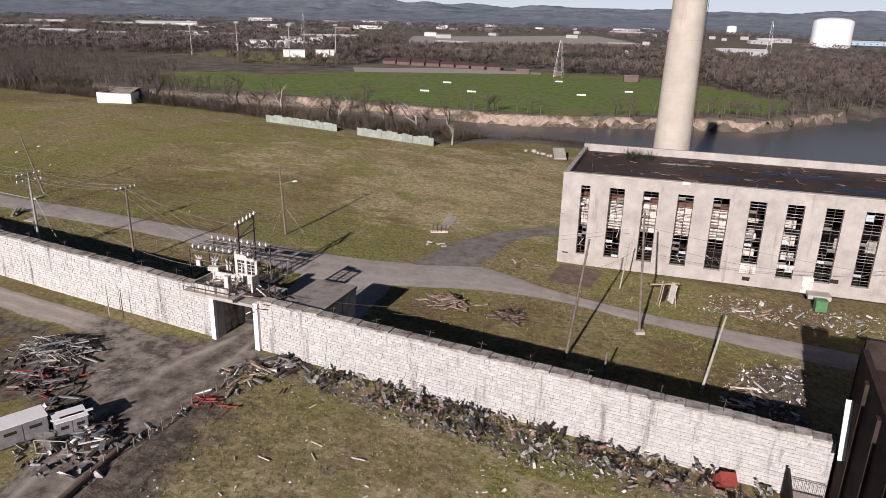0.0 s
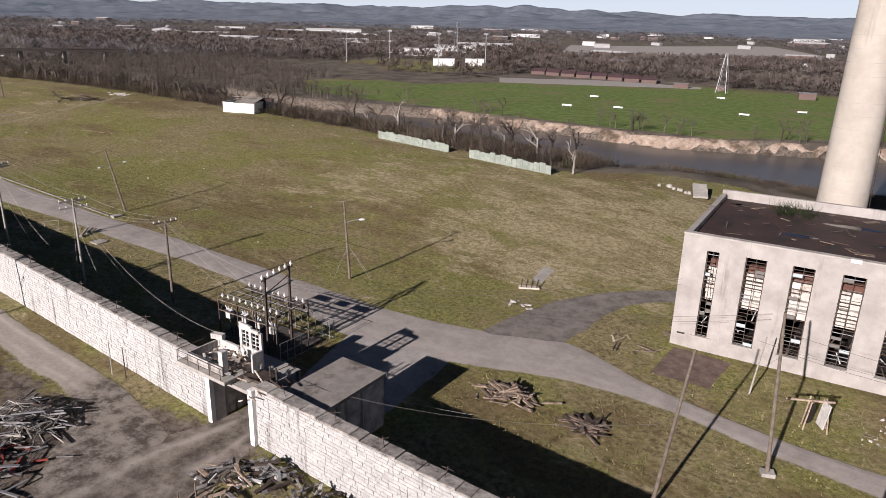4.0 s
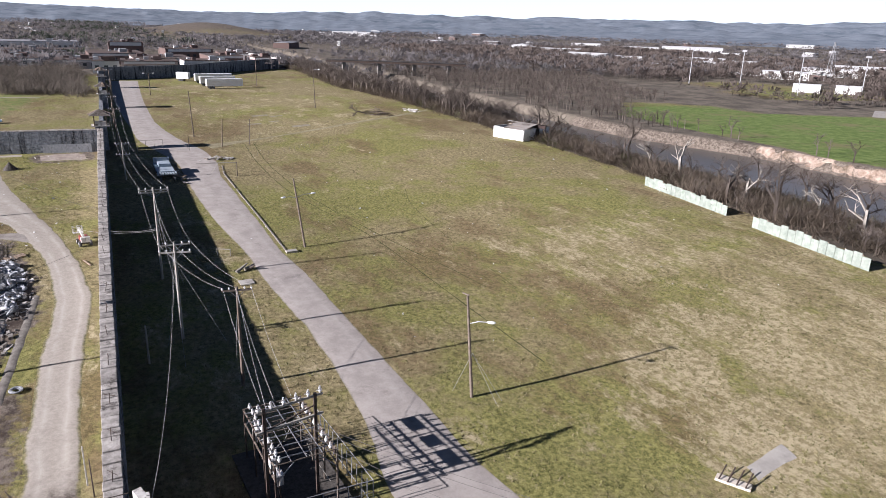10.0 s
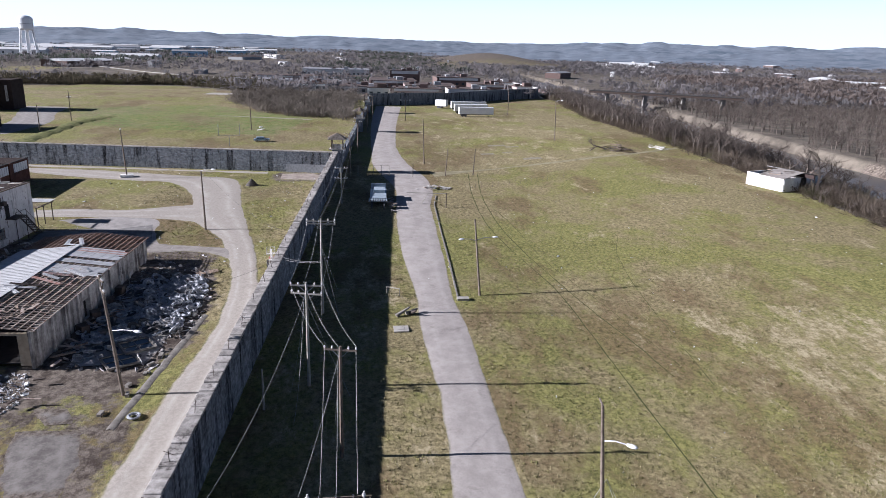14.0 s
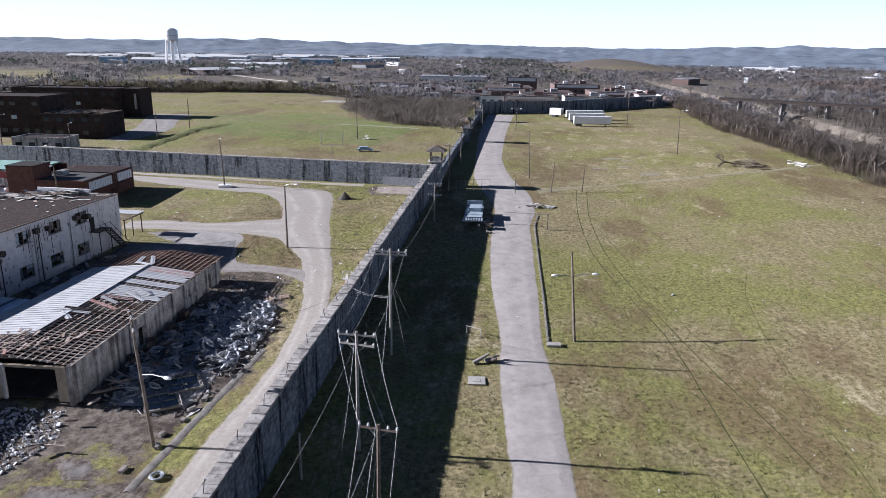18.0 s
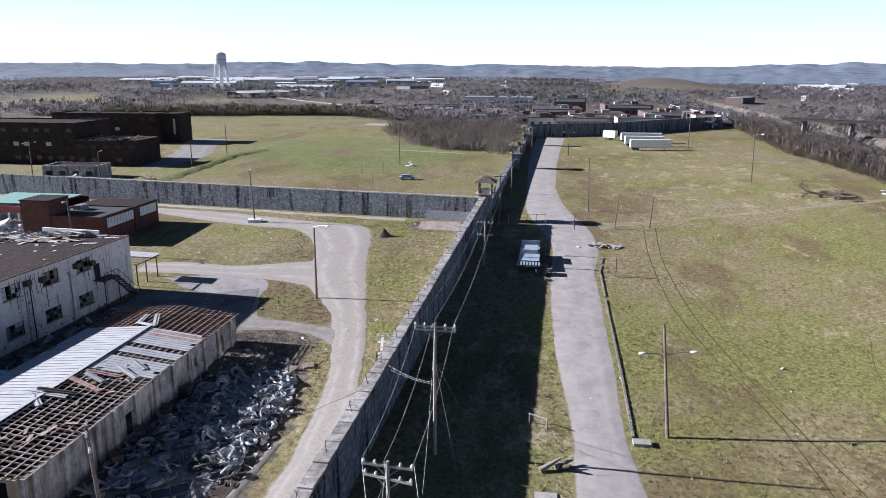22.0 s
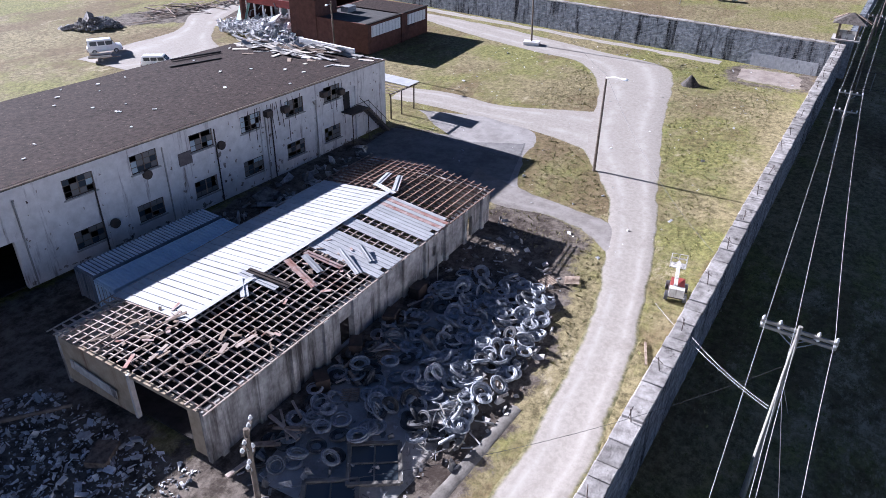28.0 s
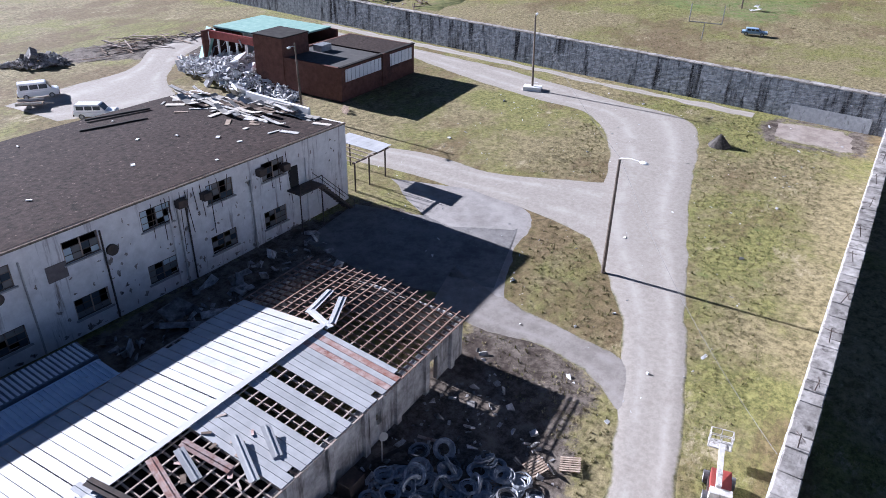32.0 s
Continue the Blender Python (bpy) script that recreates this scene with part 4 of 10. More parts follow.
WALLS = {}
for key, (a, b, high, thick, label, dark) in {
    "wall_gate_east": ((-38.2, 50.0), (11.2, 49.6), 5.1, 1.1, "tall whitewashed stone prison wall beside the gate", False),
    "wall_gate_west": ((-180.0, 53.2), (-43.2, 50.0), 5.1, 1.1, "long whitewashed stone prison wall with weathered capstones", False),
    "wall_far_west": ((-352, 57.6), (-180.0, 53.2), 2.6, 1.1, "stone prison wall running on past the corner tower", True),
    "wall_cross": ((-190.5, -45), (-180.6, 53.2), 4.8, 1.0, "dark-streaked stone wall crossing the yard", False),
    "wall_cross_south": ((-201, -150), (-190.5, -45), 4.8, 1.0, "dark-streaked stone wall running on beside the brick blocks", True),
    "wall_end": ((-352, 57.6), (-369, 97), 5.6, 1.0, "stone wall closing the far end of the field, shade put into its colour", True),
    "wall_end_north": ((-369, 97), (-430, 155), 5.6, 1.0, "stone wall running on to the river bank, shade put into its colour", True),
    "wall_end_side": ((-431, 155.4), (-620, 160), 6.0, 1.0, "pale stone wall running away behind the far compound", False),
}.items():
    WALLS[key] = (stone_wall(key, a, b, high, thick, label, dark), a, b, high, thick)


# ---- gate with its watch platform ----
def gate():
    g = thing("gatehouse", "ruined watch platform over the prison gate, white pillars and broken parapets", "gatehouse", pose(-40.7, 50.5, gz(-40.7, 50)))
    for x in (-2.75, 2.45):
        part("pillar", box(B(), (x, -0.62, 2.45), (0.5, 0.5, 4.9)), WHITEPAINT, g, "white-painted concrete pillar")
        part("passage_wall", box(B(), (x * 1.06, 1.9, 2.35), (0.4, 4.4, 4.7)), BLOCK, g)
    part("gate_soffit", box(B(), (-0.1, 1.6, 4.62), (4.9, 5.0, 0.3)), CONCRETE, g)
    # near-black panels with rails, added across the passage to stand for its shade
    for x in (-1.3, 1.1):
        part("passage_shade_panel", box(B(), (x, 3.7, 2.25), (2.34, 0.14, 4.4)), DARK, g, "near-black panel added to keep the gate passage dark")
        for z in (0.6, 2.2, 3.9):
            part("shade_panel_rail", box(B(), (x, 3.6, z), (2.3, 0.06, 0.16)), DARKSTEEL, g)
    part("deck", box(B(), (-2.5, 0.2, 5.05), (6.0, 3.6, 0.3)), CONCRETE, g, "stained concrete deck")
    part("deck", box(B(), (1.6, 1.0, 5.0), (2.2, 1.6, 0.22)), DARKSTEEL, g, "rusted remnant of the deck")
    part("parapet", box(B(), (-2.5, -1.0, 5.6), (4.4, 0.2, 0.8)), BLOCK, g)
    part("parapet", box(B(), (-4.7, 0.5, 5.6), (0.2, 2.8, 0.8)), BLOCK, g)
    part("parapet", box(B(), (-3.3, 1.9, 5.7), (2.9, 0.2, 1.0)), DIRTYWHITE, g)
    for x, w, z0, z1 in ((-1.6, 0.3, 5.2, 8.5), (-0.45, 0.3, 5.2, 8.4), (0.75, 0.3, 5.2, 8.1), (-1.03, 0.86, 5.2, 6.5), (0.15, 0.9, 5.2, 6.5), (-1.03, 0.86, 7.9, 8.45), (0.15, 0.9, 7.9, 8.2)):
        part("cabin_wall", box(B(), (x, 1.95, (z0 + z1) / 2), (w, 0.18, z1 - z0)), DIRTYWHITE, g, "standing remnant of the white cabin wall")
    part("cabin_wall", box(B(), (0.99, 1.3, 6.0), (0.18, 1.1, 1.6)), DIRTYWHITE, g, "broken white cabin wall")
    for x in (-1.03, 0.15):
        w = part("window", box(B(), (x, 1.95, 7.2), (0.84, 0.1, 0.05)), DIRTYWHITE, g)
        part("mullion", box(B(), (x, 1.95, 7.2), (0.05, 0.09, 1.4)), WHITEPAINT, w)
        for k in (-0.35, 0.35):
            part("glazing_bar", box(B(), (x, 1.95, 7.2 + k), (0.84, 0.08, 0.04)), WHITEPAINT, w)
    part("post", box(B(), (-0.65, -0.7, 6.2), (0.5, 0.5, 2.0)), DIRTYWHITE, g)
    part("lintel", box(B(), (-4.2, 1.6, 6.6), (1.1, 0.5, 0.45), 0.3), DIRTYWHITE, g)
    for i in range(5):
        x = -5.4 + i * 1.35
        part("rail_post", rod(B(), (x, -1.55, 5.1), (x, -1.55, 6.2), 0.03), DARKSTEEL, g)
    part("handrail", rod(B(), (-5.4, -1.55, 6.2), (0.3, -1.55, 6.2), 0.03), DARKSTEEL, g)
    part("handrail", rod(B(), (-5.4, -1.55, 5.65), (0.3, -1.55, 5.65), 0.03), DARKSTEEL, g)
    part("handrail", rod(B(), (3.2, -1.55, 6.1), (3.6, 2.4, 6.1), 0.03), DARKSTEEL, g)
    part("handrail", rod(B(), (-5.4, -1.55, 6.2), (-5.4, 1.0, 6.2), 0.03), DARKSTEEL, g)
    for i in range(34):
        p = Vector((RND.uniform(-4.2, 0.6), RND.uniform(-0.7, 1.5), RND.uniform(5.25, 6.0)))
        d = Vector((RND.uniform(-1, 1), RND.uniform(-0.8, 0.8), RND.uniform(-0.25, 0.5)))
        part("broken_board", beam(B(), p, p + d * RND.uniform(0.6, 1.5), RND.uniform(0.1, 0.3), 0.06), RND.choice([DIRTYWHITE, TIMBER, OLDWOOD, OLDWOOD]), g)
    for x in (-2.2, 2.0, 3.3):
        part("bracket", beam(B(), (x, 2.0, 5.0), (x + 0.5, 3.2, 3.2), 0.14), DARKSTEEL, g)
    for x in (2.9, 3.6):
        part("drain_pipe", rod(B(), (x, 0.9, 0), (x, 0.9, 6.4), 0.07), DARKSTEEL, g)
    # dangling wreck at the deck's east corner
    for i in range(10):
        p = Vector((RND.uniform(2.0, 3.8), RND.uniform(-1.6, 0.8), RND.uniform(4.2, 6.2)))
        part("broken_board", beam(B(), p, p + Vector((RND.uniform(-1.4, 1.4), RND.uniform(-0.8, 0.8), RND.uniform(-0.6, 0.3))), 0.09), RND.choice([TIMBER, PLANK, DARKSTEEL]), g)


gate()


def sally():
    s = thing("gate_shed", "flat-roofed block shed behind the gate", "shed", pose(-34.4, 54.9, gz(-34.4, 54.9), 0, 0, 1.0))
    part("wall", box(B(), (0, 3.4, 2.25), (4.4, 0.25, 4.5)), BLOCK, s)
    part("wall", box(B(), (2.1, 0, 2.25), (0.25, 6.6, 4.5)), BLOCK, s)
    part("wall", box(B(), (-2.1, 1.4, 2.25), (0.25, 3.9, 4.5)), BLOCK, s)
    part("wall", box(B(), (0, -3.4, 2.25), (4.4, 0.2, 4.5)), BLOCK, s)
    part("roof", box(B(), (0, 0, 4.68), (4.7, 7.2, 0.3)), SALLYROOF, s, "pale flat roof slab")
    part("hatch", box(B(), (-2.35, -2.6, 3.9), (0.12, 1.1, 1.3)), DIRTYWHITE, s)


sally()


# ---- guard towers on the wall ----
def guard_tower(x, y, high, w, label, ruined=True):
    t = thing("guard_tower", label, "guard tower", pose(x, y, gz(x, y)), group="guard towers along the prison wall")
    part("shaft", box(B(), (0, 0, (high - 2.6) / 2), (w * 0.8, w * 0.8, high - 2.6)), STONE_SHADED, t, "stone shaft")
    part("deck", box(B(), (0, 0, high - 2.5), (w * 1.25, w * 1.25, 0.22)), CONCRETE, t)
    for sx in (-1, 1):
        for sy in (-1, 1):
            part("post", box(B(), (sx * w * 0.42, sy * w * 0.42, high - 1.3), (0.22, 0.22, 2.3)), OLDWOOD, t)
    part("cabin_wall", box(B(), (0, w * 0.42, high - 2.0), (w * 0.8, 0.12, 0.8)), DIRTYWHITE, t)
    part("cabin_wall", box(B(), (0, -w * 0.42, high - 2.0), (w * 0.8, 0.12, 0.8)), DIRTYWHITE, t)
    part("cabin_wall", box(B(), (w * 0.42, 0.2, high - 2.0), (0.12, w * 0.55, 0.8)), DIRTYWHITE, t)
    part("cabin_wall", box(B(), (-w * 0.42, 0, high - 2.0), (0.12, w * 0.75, 0.8)), DIRTYWHITE, t)
    bm = B()
    bmesh.ops.create_cone(bm, cap_ends=True, segments=4, radius1=w * 1.05, radius2=0.05, depth=1.3, matrix=pose(0, 0, high + 0.5, 0, 0, 45))
    part("roof", bm, mat("slipped_slates", (0.05, 0.042, 0.037), (0.17, 0.15, 0.132), 0.9, 0.5, 0.4), t, "low hipped roof with slates gone")
    for i in range(7):
        a = RND.uniform(0, 6.28)
        part("loose_rafter", beam(B(), (math.cos(a) * w * 0.2, math.sin(a) * w * 0.2, high + 1.0), (math.cos(a) * w * 0.95, math.sin(a) * w * 0.95, high - 0.05), 0.1), TIMBER, t)
    for i in range(8):
        a = -w * 0.62 + i * w * 1.24 / 7
        part("rail_post", rod(B(), (a, w * 0.62, high - 2.4), (a, w * 0.62, high - 1.4), 0.03, n=5), DARKSTEEL, t)
    part("handrail", rod(B(), (-w * 0.62, w * 0.62, high - 1.4), (w * 0.62, w * 0.62, high - 1.4), 0.035, n=5), DARKSTEEL, t)


guard_tower(-182.6, 54.0, 8.0, 3.0, "weather-beaten guard tower where two walls meet")
guard_tower(-256, 56.6, 7.0, 3.0, "guard tower on the prison wall")
guard_tower(-318, 57.8, 7.0, 3.0, "far guard tower on the prison wall")

# ---- power house and chimney ----
def power_house():
    L, D, H = 66.0, 21.0, 12.6
    p = thing("power_house", "derelict concrete power house with tall broken windows and a flooded roof", "power house", pose(-18.5, 90.2, gz(-18.5, 90.2) - 0.1, 0, 0, 4.3))
    starts = [1.9 + 4.27 * i for i in range(15)]
    wins = [(s + (0.55 if i == 0 else 0), s + (1.75 if i == 0 else 1.95)) for i, s in enumerate(starts)]
    z0, z1 = 1.6, 11.1
    edges = [0] + [v for w in wins for v in w] + [L]
    for i in range(0, len(edges), 2):
        a, b = edges[i], edges[i + 1]
        part("pier", box(B(), ((a + b) / 2, 0.3, (z0 + z1) / 2), (b - a, 0.6, z1 - z0)), FACADE, p)
        if 0 < i:
            part("pilaster_joint", box(B(), ((a + b) / 2, -0.012, H / 2), (0.07, 0.03, H - 0.3)), FACADE, p)
    part("base_wall", box(B(), (L / 2, 0.3, z0 / 2), (L, 0.62, z0)), FACADE, p)
    part("head_wall", box(B(), (L / 2, 0.3, (z1 + H) / 2), (L, 0.6, H - z1)), FACADE, p)
    part("coping", box(B(), (L / 2, 0.28, H + 0.06), (L + 0.1, 0.75, 0.14)), CONCRETE, p)
    part("end_wall", box(B(), (0.3, D / 2 + 0.3, H / 2), (0.6, D - 0.62, H)), FACADE, p)
    part("end_wall", box(B(), (L - 0.3, D / 2 + 0.3, H / 2), (0.6, D - 0.62, H)), FACADE, p)
    part("back_wall", box(B(), (L / 2, D, H / 2 + 0.25), (L, 0.5, H + 0.5)), FACADE, p)
    part("roof", box(B(), (L / 2, D / 2 + 0.2, H - 0.75), (L - 1.2, D - 1.0, 0.3)), ROOFTAR, p, "rust-brown sodden roof")
    # near-black floors paint in the darkness behind the windows
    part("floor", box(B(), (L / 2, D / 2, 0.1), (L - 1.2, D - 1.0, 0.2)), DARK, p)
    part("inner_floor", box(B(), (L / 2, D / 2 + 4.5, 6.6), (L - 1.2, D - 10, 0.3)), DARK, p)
    # what shows behind the bars: pale boiler fronts, a red band over them, dark pipework below
    CREAM = mat("boiler_front", (0.4, 0.36, 0.32), (0.6, 0.56, 0.51), 0.8, 0.5, 0.2, third=(0.24, 0.15, 0.12), third_size=0.9, third_at=0.55)
    for i, (a, b) in enumerate(wins[:10]):
        r = random.Random(40 + i)
        if i < 5:
            for k in range(4):
                z = 5.3 + k * 0.98
                part("boiler_casing", box(B(), ((a + b) / 2 + r.uniform(-0.1, 0.1), 1.5 + 0.5 * r.random(), z + 0.45), (2.6, 0.8, 0.84)), CREAM, p, "peeling pale boiler casing")
            part("brick_lining", box(B(), ((a + b) / 2, 2.0, 9.5), (2.6, 0.6, 0.7)), BRICK, p)
        elif i < 7:
            for k in range(3):
                part("wall_panel", box(B(), ((a + b) / 2 + r.uniform(-0.3, 0.3), 1.9, 4.0 + 2.1 * k), (1.5, 0.3, 0.5 + r.random())), CREAM, p)
        for k in range(5):
            x, z = r.uniform(a, b), r.uniform(2.0, 5.0)
            part("pipe", rod(B(), (x, 0.8 + r.random(), z), (x + r.uniform(-0.8, 0.8), 1.0 + r.random(), z + r.uniform(-1.2, 1.6)), 0.07, n=6), STEEL if k % 2 else DARKSTEEL, p)
    for i, (a, b) in enumerate(wins[:11]):
        r = random.Random(90 + i)
        w = part("window", box(box(B(), (a + 0.05, 0.25, (z0 + z1) / 2), (0.09, 0.1, z1 - z0)), (b - 0.05, 0.25, (z0 + z1) / 2), (0.09, 0.1, z1 - z0)), DARKSTEEL, p)
        part("mullion", box(B(), ((a + b) / 2, 0.26, (z0 + z1) / 2), (0.06, 0.07, z1 - z0)), DARKSTEEL, w)
        n = 24
        for k in range(n + 1):
            if r.random() < 0.9:
                z = z0 + (z1 - z0) * k / n
                full = r.random() < 0.85
                x = (a + b) / 2 if full else (a * 0.75 + b * 0.25)
                part("glazing_bar", box(B(), (x, 0.25, z), ((b - a) * (1 if full else 0.5), 0.06, 0.06)), STEEL if r.random() < (0.3 if i < 5 else 0.7) else DARKSTEEL, w)
        for k in range(4):
            zz = z0 + (z1 - z0) * (r.randrange(n) + 0.5) / n
            part("pane", box(B(), (a + (b - a) * r.choice([0.25, 0.75]), 0.27, zz), ((b - a) * 0.46, 0.012, 0.33)), DUSTGLASS if r.random() < 0.7 else PALEGLASS, w)
        if i in (5, 6):
            part("blocking_panel", box(B(), ((a + b) / 2, 0.15, z0 + (0.7 if i == 5 else 1.5)), (1.9, 0.3, 1.3 if i == 5 else 0.5)), DIRTYWHITE, w)
        part("sill", box(B(), ((a + b) / 2, -0.04, z0 - 0.05), (2.1, 0.2, 0.14)), CONCRETE, w)
    part("door", box(B(), (31.3, -0.02, 1.1), (1.3, 0.1, 2.2)), DIRTYWHITE, p, "white door standing ajar")
    part("step_block", box(B(), (32.6, -1.0, 0.25), (2.6, 1.8, 0.5)), CONCRETE, p, "broken concrete stoop")
    part("vent", box(B(), (24.2, -0.03, 0.95), (0.9, 0.08, 0.5)), DARK, p)
    part("vent", box(B(), (34.2, -0.03, 2.0), (0.9, 0.08, 0.5)), DARK, p)
    part("vent", box(B(), (1.0, -0.03, 1.55), (0.8, 0.08, 0.16)), DARK, p)
    part("slipped_fascia", box(B(), (15.5, -0.05, 12.6), (0.9, 0.3, 0.35)), WHITEPAINT, p)
    # pools of rain and rubbish on the roof
    for x, y, w, d in ((22, 9, 9, 1.5), (30, 14, 12, 2.2), (38, 7, 10, 2.2), (47, 10, 12, 4.2), (15, 15, 6, 1.4), (10, 8, 4, 1.2), (27, 5, 6, 0.9)):
        bm = B()
        bmesh.ops.create_circle(bm, cap_ends=True, segments=22, radius=1)
        for v in bm.verts:
            k = 1 + 0.25 * noise.noise((v.co.x * 2 + x, v.co.y * 2, 0))
            v.co = Vector((x + v.co.x * w / 2 * k, y + v.co.y * d / 2 * k, H - 0.592))
        part("rain_pool", bm, POOL, p)
    for i in range(70):
        x, y = RND.uniform(1.5, 46), D - 1.2 - 6 * RND.random() ** 1.5 if i % 2 else RND.uniform(1.5, D - 2)
        part("roof_scrap", box(B(), (x, y, H - 0.57), (RND.uniform(0.3, 1.8), RND.uniform(0.2, 0.9), 0.06), RND.uniform(0, 3)), RND.choice([DARKSTEEL, ROOFTAR, OLDWOOD]), p)
    for i in range(42):
        x, y = RND.uniform(2, 45), RND.uniform(2, D - 1.5)
        q = Vector((x, y, H - 0.5))
        part("roof_timber", beam(B(), q, q + Vector((RND.uniform(-1.6, 1.6), RND.uniform(-1, 1), RND.uniform(0, 0.6))), RND.uniform(0.06, 0.2), 0.07), RND.choice([OLDWOOD, DARKSTEEL, ROOFTAR]), p)
    return p


power_house()


def chimney():
    c = thing("chimney", "tall tapering concrete chimney stack", "chimney", pose(-7.4, 119.0, gz(-7.4, 119.0)))
    bm = B()
    rings, n = 26, 40
    for i in range(rings):
        z = 62 * i / (rings - 1)
        r = 3.05 - 0.9 * z / 62
        for k in range(n):
            a = 2 * math.pi * k / n
            bm.verts.new((r * math.cos(a), r * math.sin(a), z))
    bm.verts.ensure_lookup_table()
    for i in range(rings - 1):
        for k in range(n):
            j = (k + 1) % n
            bm.faces.new([bm.verts[q] for q in (i * n + k, i * n + j, (i + 1) * n + j, (i + 1) * n + k)])
    part("shaft", bm, mat("board_marked_concrete", (0.36, 0.325, 0.28), (0.46, 0.42, 0.365), 0.9, 3, 0.2, third=(0.29, 0.26, 0.22), third_size=2, third_at=0.58, streak=True), c, smooth=True)
    for i in range(1, 40):
        z = 1.55 * i
        r = 3.06 - 0.9 * z / 62
        b2 = B()
        bmesh.ops.create_cone(b2, cap_ends=False, segments=n, radius1=r, radius2=r - 0.002, depth=0.05, matrix=pose(0, 0, z))
        part("pour_ring", b2, CONCRETE, c, smooth=True)
    part("ladder", rod(rod(B(), (3.2, -0.2, 3), (2.3, -0.2, 61), 0.03, n=4), (3.2, 0.2, 3), (2.3, 0.2, 61), 0.03, n=4), DARKSTEEL, c)


chimney()


# ---- dark brick block east of the yard ----
def east_block():
    e = thing("brick_block", "brick block at the wall's end with a broken parapet, shade put into its brick", "building", pose(11.4, 20, gz(12, 45)))
    part("wall", box(B(), (0.2, 15.2, 6.3), (0.4, 30, 12.6)), BRICK_SHADED, e)
    part("wall", box(B(), (10, 30, 6.0), (20, 0.4, 12.0)), BRICK_SHADED, e)
    part("wall", box(B(), (20, 15, 6.0), (0.4, 29.5, 12.0)), BRICK_SHADED, e)
    part("wall", box(B(), (10, 0.2, 6.0), (19.2, 0.4, 12.0)), BRICK_SHADED, e)
    part("roof", box(B(), (10.1, 15, 11.2), (19.2, 29.2, 0.3)), ROOFTAR, e)
    for i in range(14):
        x = 0.8 + i * 1.4
        h = 0.3 + 1.4 * RND.random() * (1 if i < 9 else 0.3)
        part("parapet_stub", box(B(), (x, 30, 12.0 + h / 2), (1.35, 0.38, h)), BRICK_SHADED, e)
    part("leaning_board", beam(B(), (-0.25, 27.2, 5.4), (-0.3, 28.4, 9.4), 0.45, 0.08), WHITEPAINT, e, "pale board hanging down the wall")
    for i in range(6):
        part("pilaster", box(B(), (-0.1, 4 + i * 4.4, 6), (0.25, 0.6, 12)), BRICK_SHADED, e)
    s = thing("corner_porch", "small walled porch with an iron railing", "porch", pose(9.6, 46.6, gz(9.6, 46.6)))
    part("slab", box(B(), (0.2, 0, 0.45), (2.6, 5, 0.9)), mat("pinkish_concrete", (0.3, 0.24, 0.22), (0.4, 0.34, 0.31), 0.9, 1, 0.2), s)
    part("low_wall", box(B(), (-1.15, -0.3, 1.5), (0.18, 4.6, 3.0)), DARK, s)
    for i in range(11):
        part("baluster", rod(B(), (-1.0 + i * 0.24, 2.4, 0.9), (-1.0 + i * 0.24, 2.4, 2.0), 0.02, n=5), DARKSTEEL, s)
    part("handrail", rod(B(), (-1.1, 2.4, 2.0), (1.5, 2.4, 2.0), 0.03, n=5), DARKSTEEL, s)


east_block()


